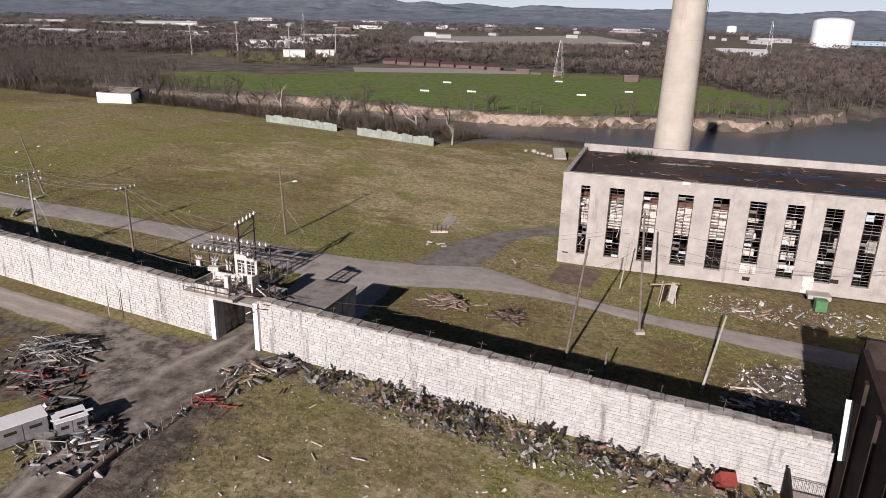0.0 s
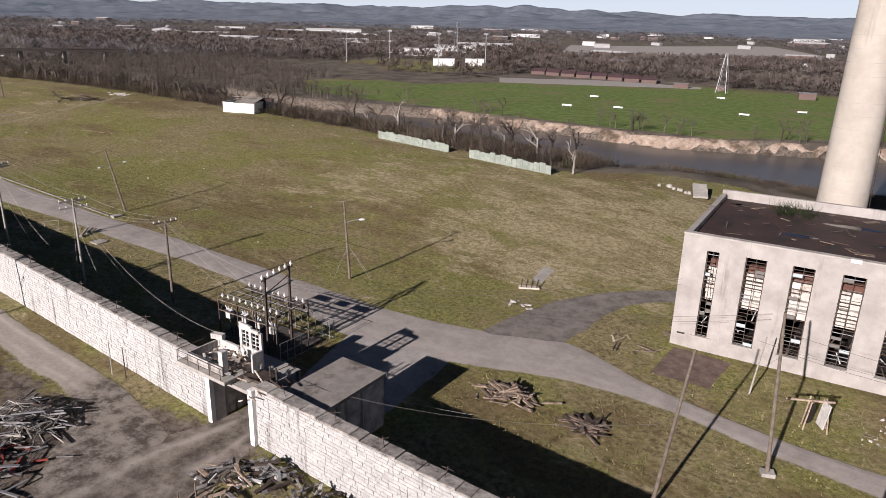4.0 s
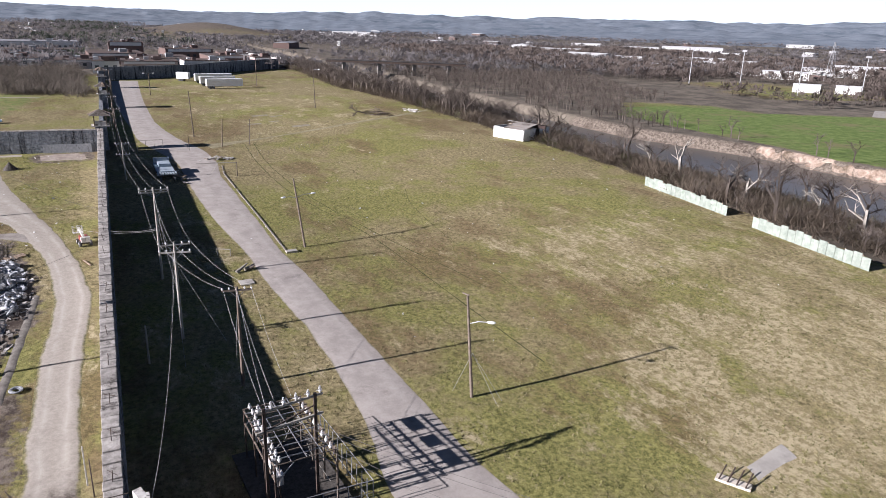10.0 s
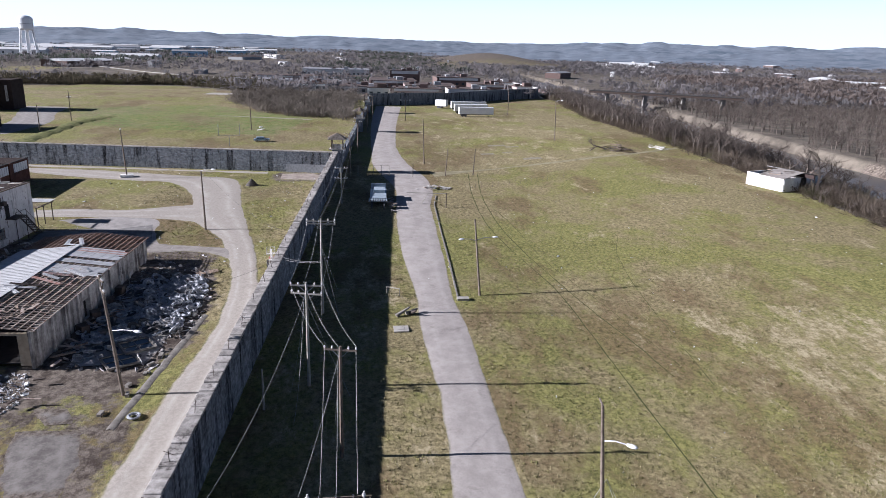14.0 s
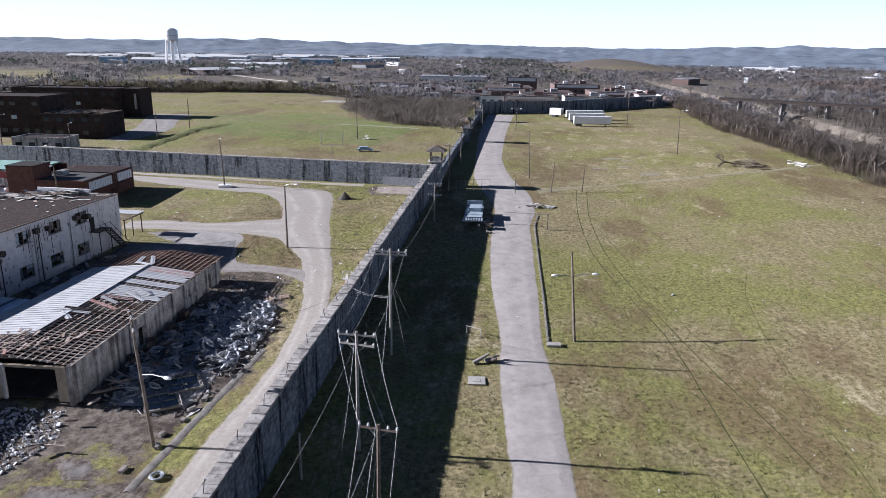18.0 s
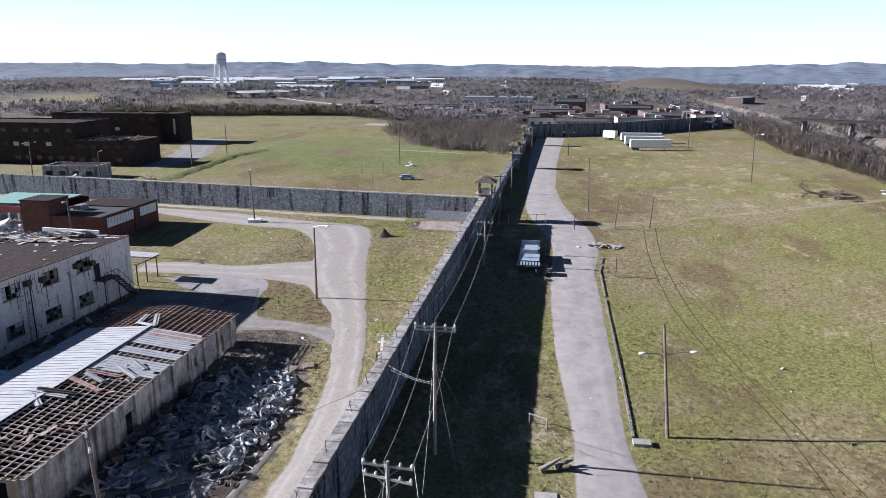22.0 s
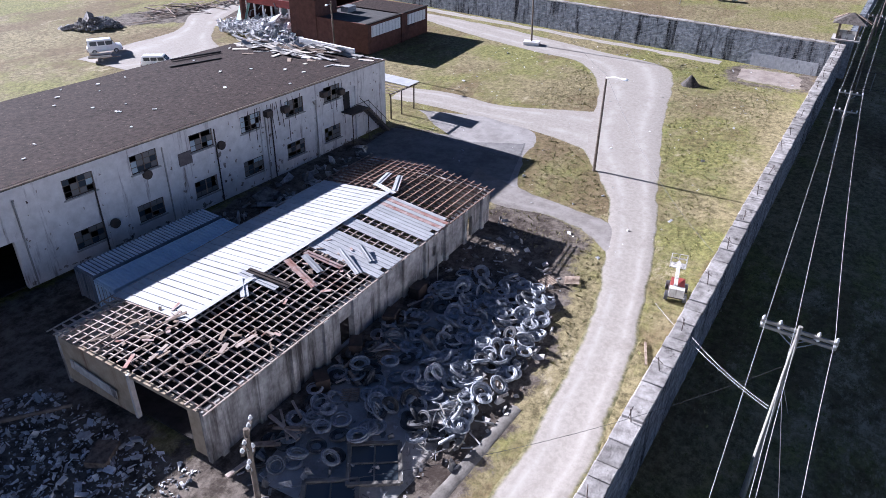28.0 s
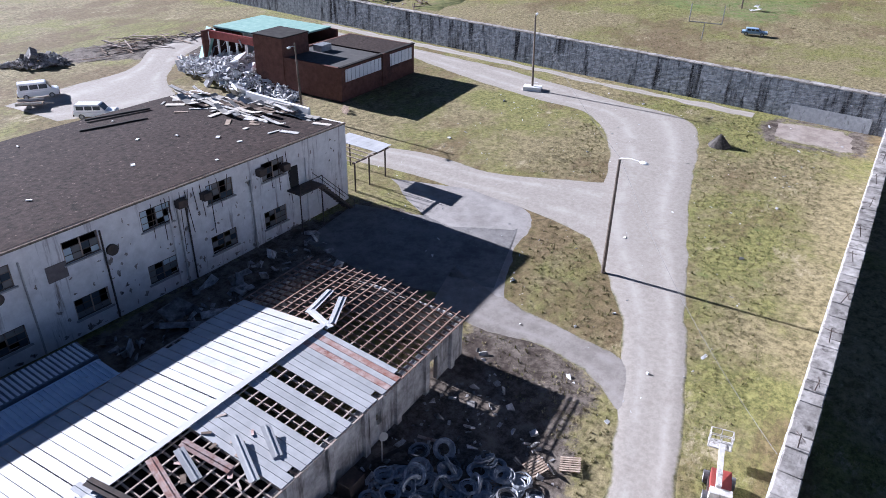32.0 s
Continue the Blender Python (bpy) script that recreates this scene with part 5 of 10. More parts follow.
# ---- long cream two-storey building ----
def cream_block():
    W, D, H0, H1 = 72.0, 23.0, 8.35, 7.2
    b = thing("cream_block", "long two-storey cream stucco building, stained, with a gravel roof", "building", pose(-130.5, 8.8, gz(-130.5, 8.8) - 0.4, 0, 0, -3.2))
    lows = [(x - 1.3, x + 1.3, 1.35, 2.95) for x in (9.5, 15.2, 21.1, 27.0, 33.0, 38.8)]
    highs = [(x - 1.3, x + 1.3, 5.85, 7.5) for x in (9.3, 15.0, 20.9, 26.8, 32.8, 38.7)]
    doors = [(44.5, 48.5, 0.0, 4.2)]
    stain = mat("rust_stain", (0.2, 0.16, 0.135), (0.42, 0.375, 0.335), 0.9, 0.3, 0.2, third=(0.07, 0.05, 0.042), third_size=0.5, third_at=0.5, streak=True)
    marks = sorted(lows + highs + doors)
    # front wall cut into columns between openings so that each one goes through
    xs = sorted({0.0, W, *[v for m in marks for v in m[:2]]})
    for x0, x1 in zip(xs, xs[1:]):
        mid = (x0 + x1) / 2
        cuts = sorted((m[2], m[3]) for m in marks if m[0] <= mid <= m[1])
        z = 0.0
        for c0, c1 in cuts + [(H0, H0)]:
            if c0 - z > 0.01:
                part("wall_section", box(B(), (mid, -0.2, (z + c0) / 2), (x1 - x0, 0.4, c0 - z)), STUCCO, b)
            z = c1
    bm = B()
    q = [bm.verts.new(v) for v in ((0, -0.4, 0), (0, -D, 0), (0, -D, H1), (0, -0.4, H0), (0.4, -0.4, 0), (0.4, -D, 0), (0.4, -D, H1), (0.4, -0.4, H0))]
    for f in ((0, 1, 2, 3), (7, 6, 5, 4), (3, 2, 6, 7), (0, 4, 5, 1), (1, 5, 6, 2), (0, 3, 7, 4)):
        bm.faces.new([q[i] for i in f])
    bmesh.ops.recalc_face_normals(bm, faces=bm.faces)
    part("gable_wall", bm, STUCCO, b)
    part("back_wall", box(B(), (W / 2, -D + 0.1, H1 / 2 - 0.2), (W - 0.9, 0.4, H1 - 0.4)), STUCCO, b)
    part("end_wall", box(B(), (W, -D / 2, H1 / 2), (0.4, D - 1, H1)), STUCCO, b)
    bm = B()
    nx, ny = 60, 20
    for i in range(nx + 1):
        for j in range(ny + 1):
            x, y = 0.3 + (W - 0.5) * i / nx, -0.15 - (D - 0.3) * j / ny
            bm.verts.new((x, y, H0 + 0.06 + (H1 - H0) * j / ny + 0.06 * noise.noise((x * 0.2, y * 0.2, 3))))
    bm.verts.ensure_lookup_table()
    for i in range(nx):
        for j in range(ny):
            k = i * (ny + 1) + j
            bm.faces.new([bm.verts[v] for v in (k, k + 1, k + ny + 2, k + ny + 1)])
    bmesh.ops.recalc_face_normals(bm, faces=bm.faces)
    part("roof", bm, ROOFGRAVEL, b, "brown gravel roof with torn felt")
    part("eaves_board", box(B(), (W / 2, 0.05, H0 - 0.02), (W, 0.14, 0.16)), OLDWOOD, b)
    # floors coloured near-black so that the rooms read as unlit
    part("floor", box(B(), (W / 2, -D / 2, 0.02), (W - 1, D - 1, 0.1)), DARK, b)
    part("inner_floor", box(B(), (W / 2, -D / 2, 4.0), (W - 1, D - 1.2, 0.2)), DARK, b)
    for i, (x0, x1, z0, z1) in enumerate(lows + highs):
        r = random.Random(300 + i)
        w = part("window", box(B(), ((x0 + x1) / 2, -0.1, z0 + 0.04), (x1 - x0, 0.12, 0.08)), DARKSTEEL, b)
        part("window_head", box(B(), ((x0 + x1) / 2, -0.1, z1 - 0.04), (x1 - x0, 0.12, 0.08)), DARKSTEEL, w)
        for x in (x0 + 0.04, (x0 + x1) / 2, x1 - 0.04):
            part("window_frame", box(B(), (x, -0.1, (z0 + z1) / 2), (0.08, 0.11, z1 - z0 - 0.16)), OLDWOOD if i % 3 else TIMBER, w)
        for c in range(4):
            for k in range(3):
                if r.random() < 0.72:
                    pale = i == 8 or r.random() < 0.1
                    part("pane", box(B(), (x0 + (x1 - x0) * (c + 0.5) / 4, -0.12, z0 + (z1 - z0) * (k + 0.5) / 3), ((x1 - x0) / 4 - 0.04, 0.015, (z1 - z0) / 3 - 0.04)), PALEGLASS if pale else (DUSTGLASS if r.random() < 0.65 else GLASS), w)
        for k in (1, 2):
            part("glazing_bar", box(B(), ((x0 + x1) / 2, -0.1, z0 + (z1 - z0) * k / 3), (x1 - x0, 0.06, 0.045)), OLDWOOD if i % 3 else DARKSTEEL, w)
        part("sill", box(B(), ((x0 + x1) / 2, 0.05, z0 - 0.06), (x1 - x0 + 0.3, 0.2, 0.1)), CONCRETE, w)
    part("board", box(B(), (28.8, 0.03, 5.6), (1.4, 0.08, 1.2)), mat("dark_panel", (0.1, 0.08, 0.075), (0.17, 0.14, 0.13), 0.8, 0.6, 0.1), b, "dark boarded opening")
    for x, z in ((24.8, 5.6), (32.8, 5.5), (36.6, 2.4)):
        bm = B()
        bmesh.ops.create_cone(bm, cap_ends=True, segments=20, radius1=0.42, radius2=0.42, depth=0.3, matrix=pose(x, 0.1, z, 90))
        part("fan_outlet", bm, DARKSTEEL, b, "round rusted fan outlet")
    for i, x in enumerate((12.0, 18.4, 19.2, 19.9, 25.4, 31.0, 37.6, 43.8, 50.4, 5.6)):
        part("downpipe", rod(B(), (x, 0.13, 0.1), (x, 0.13, 7.4 if i % 3 else 6.6), 0.07, n=6), RND.choice([STUCCO, DARKSTEEL, CONCRETE]), b)
    for x, z in ((16.6, 6.9), (10.9, 7.0), (8.2, 6.6), (18.9, 7.1)):
        part("air_unit", box(B(), (x, 0.35, z), (0.75, 0.6, 0.6)), DARKSTEEL, b, "rusted window air unit")
    # flaked and rust-stained patches on the stucco
    for i in range(300):
        x = RND.uniform(1, 56) if i < 150 else (RND.gauss(20, 5) if i < 220 else RND.uniform(1, 56))
        z0, hh = (RND.uniform(0.2, 7.2) if i < 220 else RND.uniform(0.02, 0.3)), RND.uniform(0.1, 0.6) * (1 if i < 150 else 1.8 if i < 220 else 1.2)
        if not 0.8 < x < 56:
            continue
        if not any(m[0] - 0.3 < x < m[1] + 0.3 and m[2] - 0.5 < z0 + hh and z0 < m[3] + 0.2 for m in marks):
            bm = B()
            n, w = 9, RND.uniform(0.04, 0.2) * (1 if i < 150 else 1.6 if i < 220 else 2.6)
            rim = [bm.verts.new((x + w * math.cos(6.283 * k / n) * RND.uniform(0.15, 1.0), 0.006, min(z0 + hh / 2 + hh / 2 * math.sin(6.283 * k / n) * RND.uniform(0.15, 1.0), H0 - 0.2))) for k in range(n)]
            bm.faces.new(rim)
            bmesh.ops.solidify(bm, geom=bm.faces[:], thickness=0.01)
            part("stain_patch", bm, stain, b)
    for x in (9.0, 15.6, 18.6, 21.0):
        for k in range(4):
            xa = x + RND.uniform(-1.4, 1.4)
            part("hanging_cable", rod(B(), (xa, 0.12, 7.9), (xa + RND.uniform(-0.5, 0.5), 0.14, RND.uniform(2.5, 6.5)), 0.035, n=4), DARKSTEEL, b)
    # fire stair at the end
    part("stair_landing", box(B(), (6.6, 1.0, 4.2), (3.0, 1.7, 0.12)), DARKSTEEL, b)
    for i in range(11):
        part("stair_tread", box(B(), (4.9 - i * 0.34, 1.1, 4.0 - i * 0.36), (0.34, 1.2, 0.06)), DARKSTEEL, b)
    for y in (0.5, 1.7):
        part("stringer", beam(B(), (5.2, y, 4.1), (1.0, y, 0.1), 0.08, 0.22), DARKSTEEL, b)
        part("handrail", rod(B(), (5.2, y, 5.1), (1.0, y, 1.1), 0.035, n=5), DARKSTEEL, b)
    part("handrail", rod(B(), (5.2, 1.8, 5.2), (8.0, 1.8, 5.2), 0.035, n=5), DARKSTEEL, b)
    for x in (5.2, 6.6, 8.0, 3.1, 1.1):
        z = 4.2 if x > 5 else 4.2 - (5.2 - x) * 0.97
        part("rail_post", rod(B(), (x, 1.8, z - 0.2), (x, 1.8, z + 1.0), 0.03, n=5), DARKSTEEL, b)
    for x in (5.3, 8.0):
        part("stair_post", rod(B(), (x, 1.7, 0), (x, 1.7, 4.2), 0.06, n=6), DARKSTEEL, b)
    part("door", box(B(), (7.0, 0.02, 5.2), (1.0, 0.06, 2.0)), DARK, b, "dark doorway at the landing")
    # torn roofing at the end
    for i in range(26):
        x, y = RND.uniform(0.6, 6.5), RND.uniform(-D + 1, -0.8)
        zz = H0 + (H1 - H0) * (-y / D) + 0.12
        part("torn_roofing", box(B(), (x, y, zz), (RND.uniform(0.3, 2.6), RND.uniform(0.2, 0.8), 0.06), RND.uniform(0, 3)), RND.choice([PLANK, DIRTYWHITE, TIMBER, CONCRETE]), b)
    part("end_parapet", box(B(), (0.2, -9.0, H0 + 0.1), (0.35, 9.0, 0.9)), WHITEPAINT, b, "remnant of a white parapet")
    for i in range(44):
        q, y = RND.random(), RND.uniform(-D + 1.5, -5)
        x, long, w = 0.9 + 3.6 * q * q, RND.uniform(1.6, 5.5), RND.uniform(0.3, 0.8)
        z = H0 + (H1 - H0) * (-y / D) + 0.16 + RND.uniform(0, 0.75) * (1 - q)
        bend, lean = RND.uniform(-0.2, 0.6), RND.uniform(-0.9, 0.9)
        bm = B()
        pts = [Vector((x + lean * k, y + long * (k - 0.5), z + bend * (2 * k - 1) ** 2 + 0.12 * RND.random())) for k in (0, 0.25, 0.5, 0.75, 1)]
        for p, q in zip(pts, pts[1:]):
            beam(bm, p, q, w, 0.05)
        part("peeled_roofing", bm, RND.choice([DIRTYWHITE, DIRTYWHITE, PLANK, OLDWOOD, CONCRETE]), b)
    for xa, ya in ((7.5, -D + 3), (9.5, -D + 5.5)):
        part("roof_beam", beam(B(), (xa, ya, H1 + 0.35), (xa + 6.0, ya - 1.8, H1 + 0.3), 0.22, 0.18), DARK, b)
    for i in range(9):
        part("torn_roofing", beam(B(), (0.9 + i * 0.35, -D + 1 + i * 1.6, H1 + 0.3 + 0.05 * i), (1.3 + i * 0.35 + RND.uniform(-0.6, 0.8), -D + 4.2 + i * 1.6, H1 + 0.4 + 0.08 * i), 0.5, 0.08), DIRTYWHITE, b)
    for i in range(34):
        x, y = RND.uniform(8, 64), RND.uniform(-D + 1, -0.8)
        part("felt_scrap", box(B(), (x, y, H0 + (H1 - H0) * (-y / D) + 0.13), (RND.uniform(0.12, 0.5), RND.uniform(0.1, 0.35), 0.05), RND.uniform(0, 3)), WHITEPAINT, b)
    for x, y in ((44, -5.5), (46, -9), (43, -12), (47, -15), (50, -7)):
        part("felt_scrap", box(B(), (x, y, H0 + (H1 - H0) * (-y / D) + 0.13), (2.6, 0.7, 0.05), RND.uniform(-0.3, 0.9)), WHITEPAINT, b)
    c = thing("canopy", "open lean-to canopy with a corrugated roof on posts", "canopy", pose(-134.6, 6.2, gz(-134.6, 6.2), 0, 0, -3))
    for x in (-2.4, 0.2, 2.4):
        for y in (-2.6, 2.4):
            part("post", box(B(), (x, y, 1.6), (0.12, 0.12, 3.2)), DARKSTEEL, c)
    for i in range(7):
        part("rafter", beam(B(), (-2.7 + i * 0.9, -3, 3.35), (-2.7 + i * 0.9, 2.9, 3.35), 0.08), RAFTER, c)
    for i in range(10):
        part("roof_sheet", box(B(), (-1.6 , -2.7 + i * 0.6, 3.6), (2.6, 0.58, 0.05), 0.01 * i), TIN, c)
    part("rafter", beam(B(), (-2.8, 2.5, 3.2), (2.8, 2.5, 3.2), 0.14), DARKSTEEL, c)


cream_block()


# ---- roofless tyre shed ----
def tyre_shed():
    x0, x1, y0, y1 = -115.6, -81.6, 17.6, 31.0
    H, R, yr = 3.55, 4.35, 24.7
    s = thing("tyre_shed", "long block shed, half its roof sheets gone, rusty lattice bare", "shed", pose(x0, y0, gz(-98, 24)))
    L, D, ridge = x1 - x0, y1 - y0, yr - y0
    gaps = [(3.2, 4.2, 0, 2.4), (20.7, 22.0, 0, 2.2), (9.4, 9.9, 1.4, 2.3)]
    xs = sorted({0.0, L, *[v for g in gaps for v in g[:2]]})
    bm = B()
    for a, b in zip(xs, xs[1:]):
        z = -0.6
        for c0, c1 in sorted((g[2], g[3]) for g in gaps if g[0] <= (a + b) / 2 <= g[1]) + [(H, H)]:
            if c0 - z > 0.01:
                box(bm, ((a + b) / 2, D - 0.15, (z + c0) / 2), (b - a, 0.3, c0 - z))
            z = c1
    part("wall", bm, BLOCK, s)
    part("wall", box(B(), (L / 2, 0.15, H / 2 - 0.3), (L, 0.3, H + 0.6)), BLOCK, s)
    part("gable_wall", box(B(), (0.15, D / 2, H / 2 - 0.3), (0.3, D - 0.6, H + 0.6)), BLOCK, s)
    # open gable with two wide doorways
    g = mat("ochre_block", (0.3, 0.24, 0.17), (0.46, 0.38, 0.28), 0.9, 0.8, 0.4, third=(0.2, 0.12, 0.08), third_size=1, third_at=0.55, streak=True)
    for a, b, zz in ((0.3, 6.9, 3.4), (12.1, D - 0.3, 3.4)):
        part("gable_wall", box(B(), (L - 0.15, (a + b) / 2, zz / 2), (0.3, b - a, zz)), g, s)
    part("post", box(B(), (L - 0.05, 7.05, 1.7), (0.3, 0.22, 3.4)), DIRTYWHITE, s)
    part("sign_board", beam(B(), (L + 0.12, 1.2, 1.75), (L + 0.16, 5.6, 1.2), 0.08, 0.7), DIRTYWHITE, s, "fallen pale sign board on the gable")
    part("door_header", box(B(), (L - 0.15, 9.6, 3.28), (0.3, 4.95, 0.24)), g, s)
    for i in range(11):
        x = 1.6 + i * 3.15
        part("buttress", box(B(), (x, D + 0.1, 1.6), (0.45, 0.3, 3.8)), BLOCK, s)
    for i in range(5):
        part("truss", beam(B(), (1 + i * 8, 0.3, H), (1 + i * 8, D - 0.3, H), 0.12), DARKSTEEL, s)
    # lattice: rafters across, battens along
    for i in range(56):
        x = 0.2 + i * (L - 0.4) / 55
        sag = 0.12 * noise.noise((x * 0.4, 0, 1))
        wood = BROWNRAFTER if x < 9.5 else RAFTER
        part("rafter", beam(B(), (x, ridge, R + sag), (x, D + 0.35, H + 0.1 + sag), 0.08, 0.14), wood, s)
        part("rafter", beam(B(), (x, ridge, R + sag), (x, -0.35, H + 0.1 + sag), 0.08, 0.14), wood, s)
    for i in range(21):
        y = -0.35 + (D + 0.7) * i / 20
        z = (H + 0.1 + (R - H - 0.1) * (1 - abs(y - ridge) / (D + 0.35 - ridge if y > ridge else ridge + 0.35))) + 0.1
        part("batten", beam(B(), (-0.2, y, z), (9.4, y, z + 0.02), 0.09, 0.06), BROWNRAFTER, s)
        part("batten", beam(beam(B(), (9.4, y, z + 0.02), (L * 0.52, y, z + 0.03), 0.09, 0.06), (L * 0.52, y, z + 0.03), (L + 0.25, y, z - 0.05), 0.09, 0.06), RAFTER, s)

    def on_roof(x, y, up=0.17):
        side = (D + 0.35 - ridge) if y > ridge else ridge + 0.35
        return Vector((x, y, H + 0.1 + (R - H - 0.1) * (1 - abs(y - ridge) / side) + up))

    # sheets that are still on: the south slope but for both ends, patches of the north slope
    def sheet(xc, ya, yb, w, m, tag=""):
        bm = B()
        p, q = on_roof(xc, ya), on_roof(xc, yb)
        beam(bm, p, q, w, 0.03)
        d = Vector((w * 0.47, 0, 0.015))
        beam(bm, p + d, q + d, 0.03, 0.03)
        part("roof_sheet", bm, m, s, tag)

    n = 34
    for i in range(n):
        xc = 7.4 + i * 0.66
        sheet(xc + RND.uniform(-0.015, 0.015), -0.3 + (0.35 if i in (8, 9) else RND.uniform(0, 0.12)), ridge + 0.05, 0.615, TIN)
    for i in range(26):
        xc = 7.6 + i * 0.46
        if xc < 18.0 and not (11.6 < xc < 12.6 or 13.9 < xc < 14.7):
            y1s = D + 0.3 - (0.0 if i % 5 else 0.5)
            sheet(xc, ridge + 0.1, y1s, 0.44, RUSTTIN if 7.4 < xc < 9.2 and i % 2 else TIN)
    part("ridge_cap", beam(B(), (7.0, ridge, R + 0.26), (29.2, ridge, R + 0.26), 0.42, 0.05), TIN, s)
    # loose sheets lying about on the lattice
    loose = [(19.4, 8.2, 20.0, 10.2, TIN), (20.6, 7.6, 21.6, 11.0, RUSTTIN), (19.0, 8.0, 18.6, 11.0, RUSTTIN), (23.2, 6.4, 22.6, 9.6, DARKSTEEL), (23.6, 6.0, 23.4, 9.2, TIN), (24.0, 6.6, 25.4, 8.2, TIN),
             (17.0, 9.6, 18.4, 12.4, TIN), (15.6, 10.4, 16.6, 12.2, TIN), (4.0, 6.2, 6.6, 7.4, TIN), (3.4, 4.6, 6.4, 5.2, TIN), (6.2, 5.2, 7.0, 7.6, TIN)]
    for xa, ya, xb, yb, m in loose:
        p, q = on_roof(xa, ya, 0.28 + 0.3 * RND.random()), on_roof(xb, yb, 0.24)
        part("loose_sheet", beam(beam(B(), p, q, 0.55, 0.03), p + Vector((0, 0, 0.04)), q + Vector((0, 0, 0.04)), 0.06, 0.06), m, s)
    for i in range(36):
        x, y = RND.uniform(29, 33.6), RND.uniform(3, D - 1.5)
        p = on_roof(x, y, 0.22)
        q = p + Vector((RND.uniform(-1.6, 1.6), RND.uniform(-0.7, 0.7), RND.uniform(-0.1, 0.25)))
        part("loose_board", beam(B(), p, q, RND.uniform(0.08, 0.3), 0.04), RND.choice([RAFTER, TIMBER, RUSTTIN, OLDWOOD]), s)
    for i in range(20):
        x, y = RND.uniform(16, 30), RND.uniform(8, D - 0.6)
        p = on_roof(x, y, 0.2)
        part("loose_board", beam(B(), p, p + Vector((RND.uniform(-0.6, 0.6), RND.uniform(-0.7, 0.7), 0)), RND.uniform(0.1, 0.3), 0.03), RND.choice([RAFTER, OLDWOOD, RUSTTIN]), s)
    # floor painted near-black for the gloom under the roof
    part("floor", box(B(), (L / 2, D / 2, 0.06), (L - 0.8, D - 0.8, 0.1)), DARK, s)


tyre_shed()


def container(x, y, rz, material, label, rib=None):
    rib = rib or material
    c = thing("shipping_container", label, "container", pose(x, y, gz(x, y), 0, 0, rz), group="shipping containers beside the cream block")
    L, W, H = 12.2, 2.44, 2.6
    part("body", box(B(), (0, 0, H / 2 + 0.08), (L - 0.1, W - 0.1, H - 0.1)), material, c)
    for i in range(36):
        xx = -L / 2 + 0.3 + i * (L - 0.6) / 35
        part("roof_rib", box(B(), (xx, 0, H + 0.07), (0.16, W - 0.2, 0.1)), rib, c)
        part("side_rib", box(B(), (xx, W / 2 - 0.04, H / 2 + 0.1), (0.14, 0.05, H - 0.4)), material, c)
    for sx in (-1, 1):
        for sy in (-1, 1):
            part("corner_post", box(B(), (sx * (L / 2 - 0.08), sy * (W / 2 - 0.08), H / 2 + 0.05), (0.17, 0.17, H)), material, c)
    for sy in (-1, 1):
        part("top_rail", box(B(), (0, sy * (W / 2 - 0.06), H + 0.02), (L - 0.3, 0.13, 0.13)), material, c)
        part("door", box(B(), (L / 2 - 0.02, sy * W / 4, H / 2 + 0.05), (0.06, W / 2 - 0.2, H - 0.3)), material, c)
        for o in (0.25, 0.75):
            part("locking_bar", rod(B(), (L / 2 + 0.04, sy * o, 0.3), (L / 2 + 0.04, sy * o, H - 0.2), 0.025, n=5), STEEL, c)


container(-93.7, 14.2, -3, BLUECONT, "faded blue shipping container on the yard")
container(-94.0, 11.4, -3, mat("dark_container_paint", (0.12, 0.14, 0.17), (0.2, 0.22, 0.26), 0.6, 1.0, 0.05), "ribbed dark shipping container on the yard", GREYCONT)


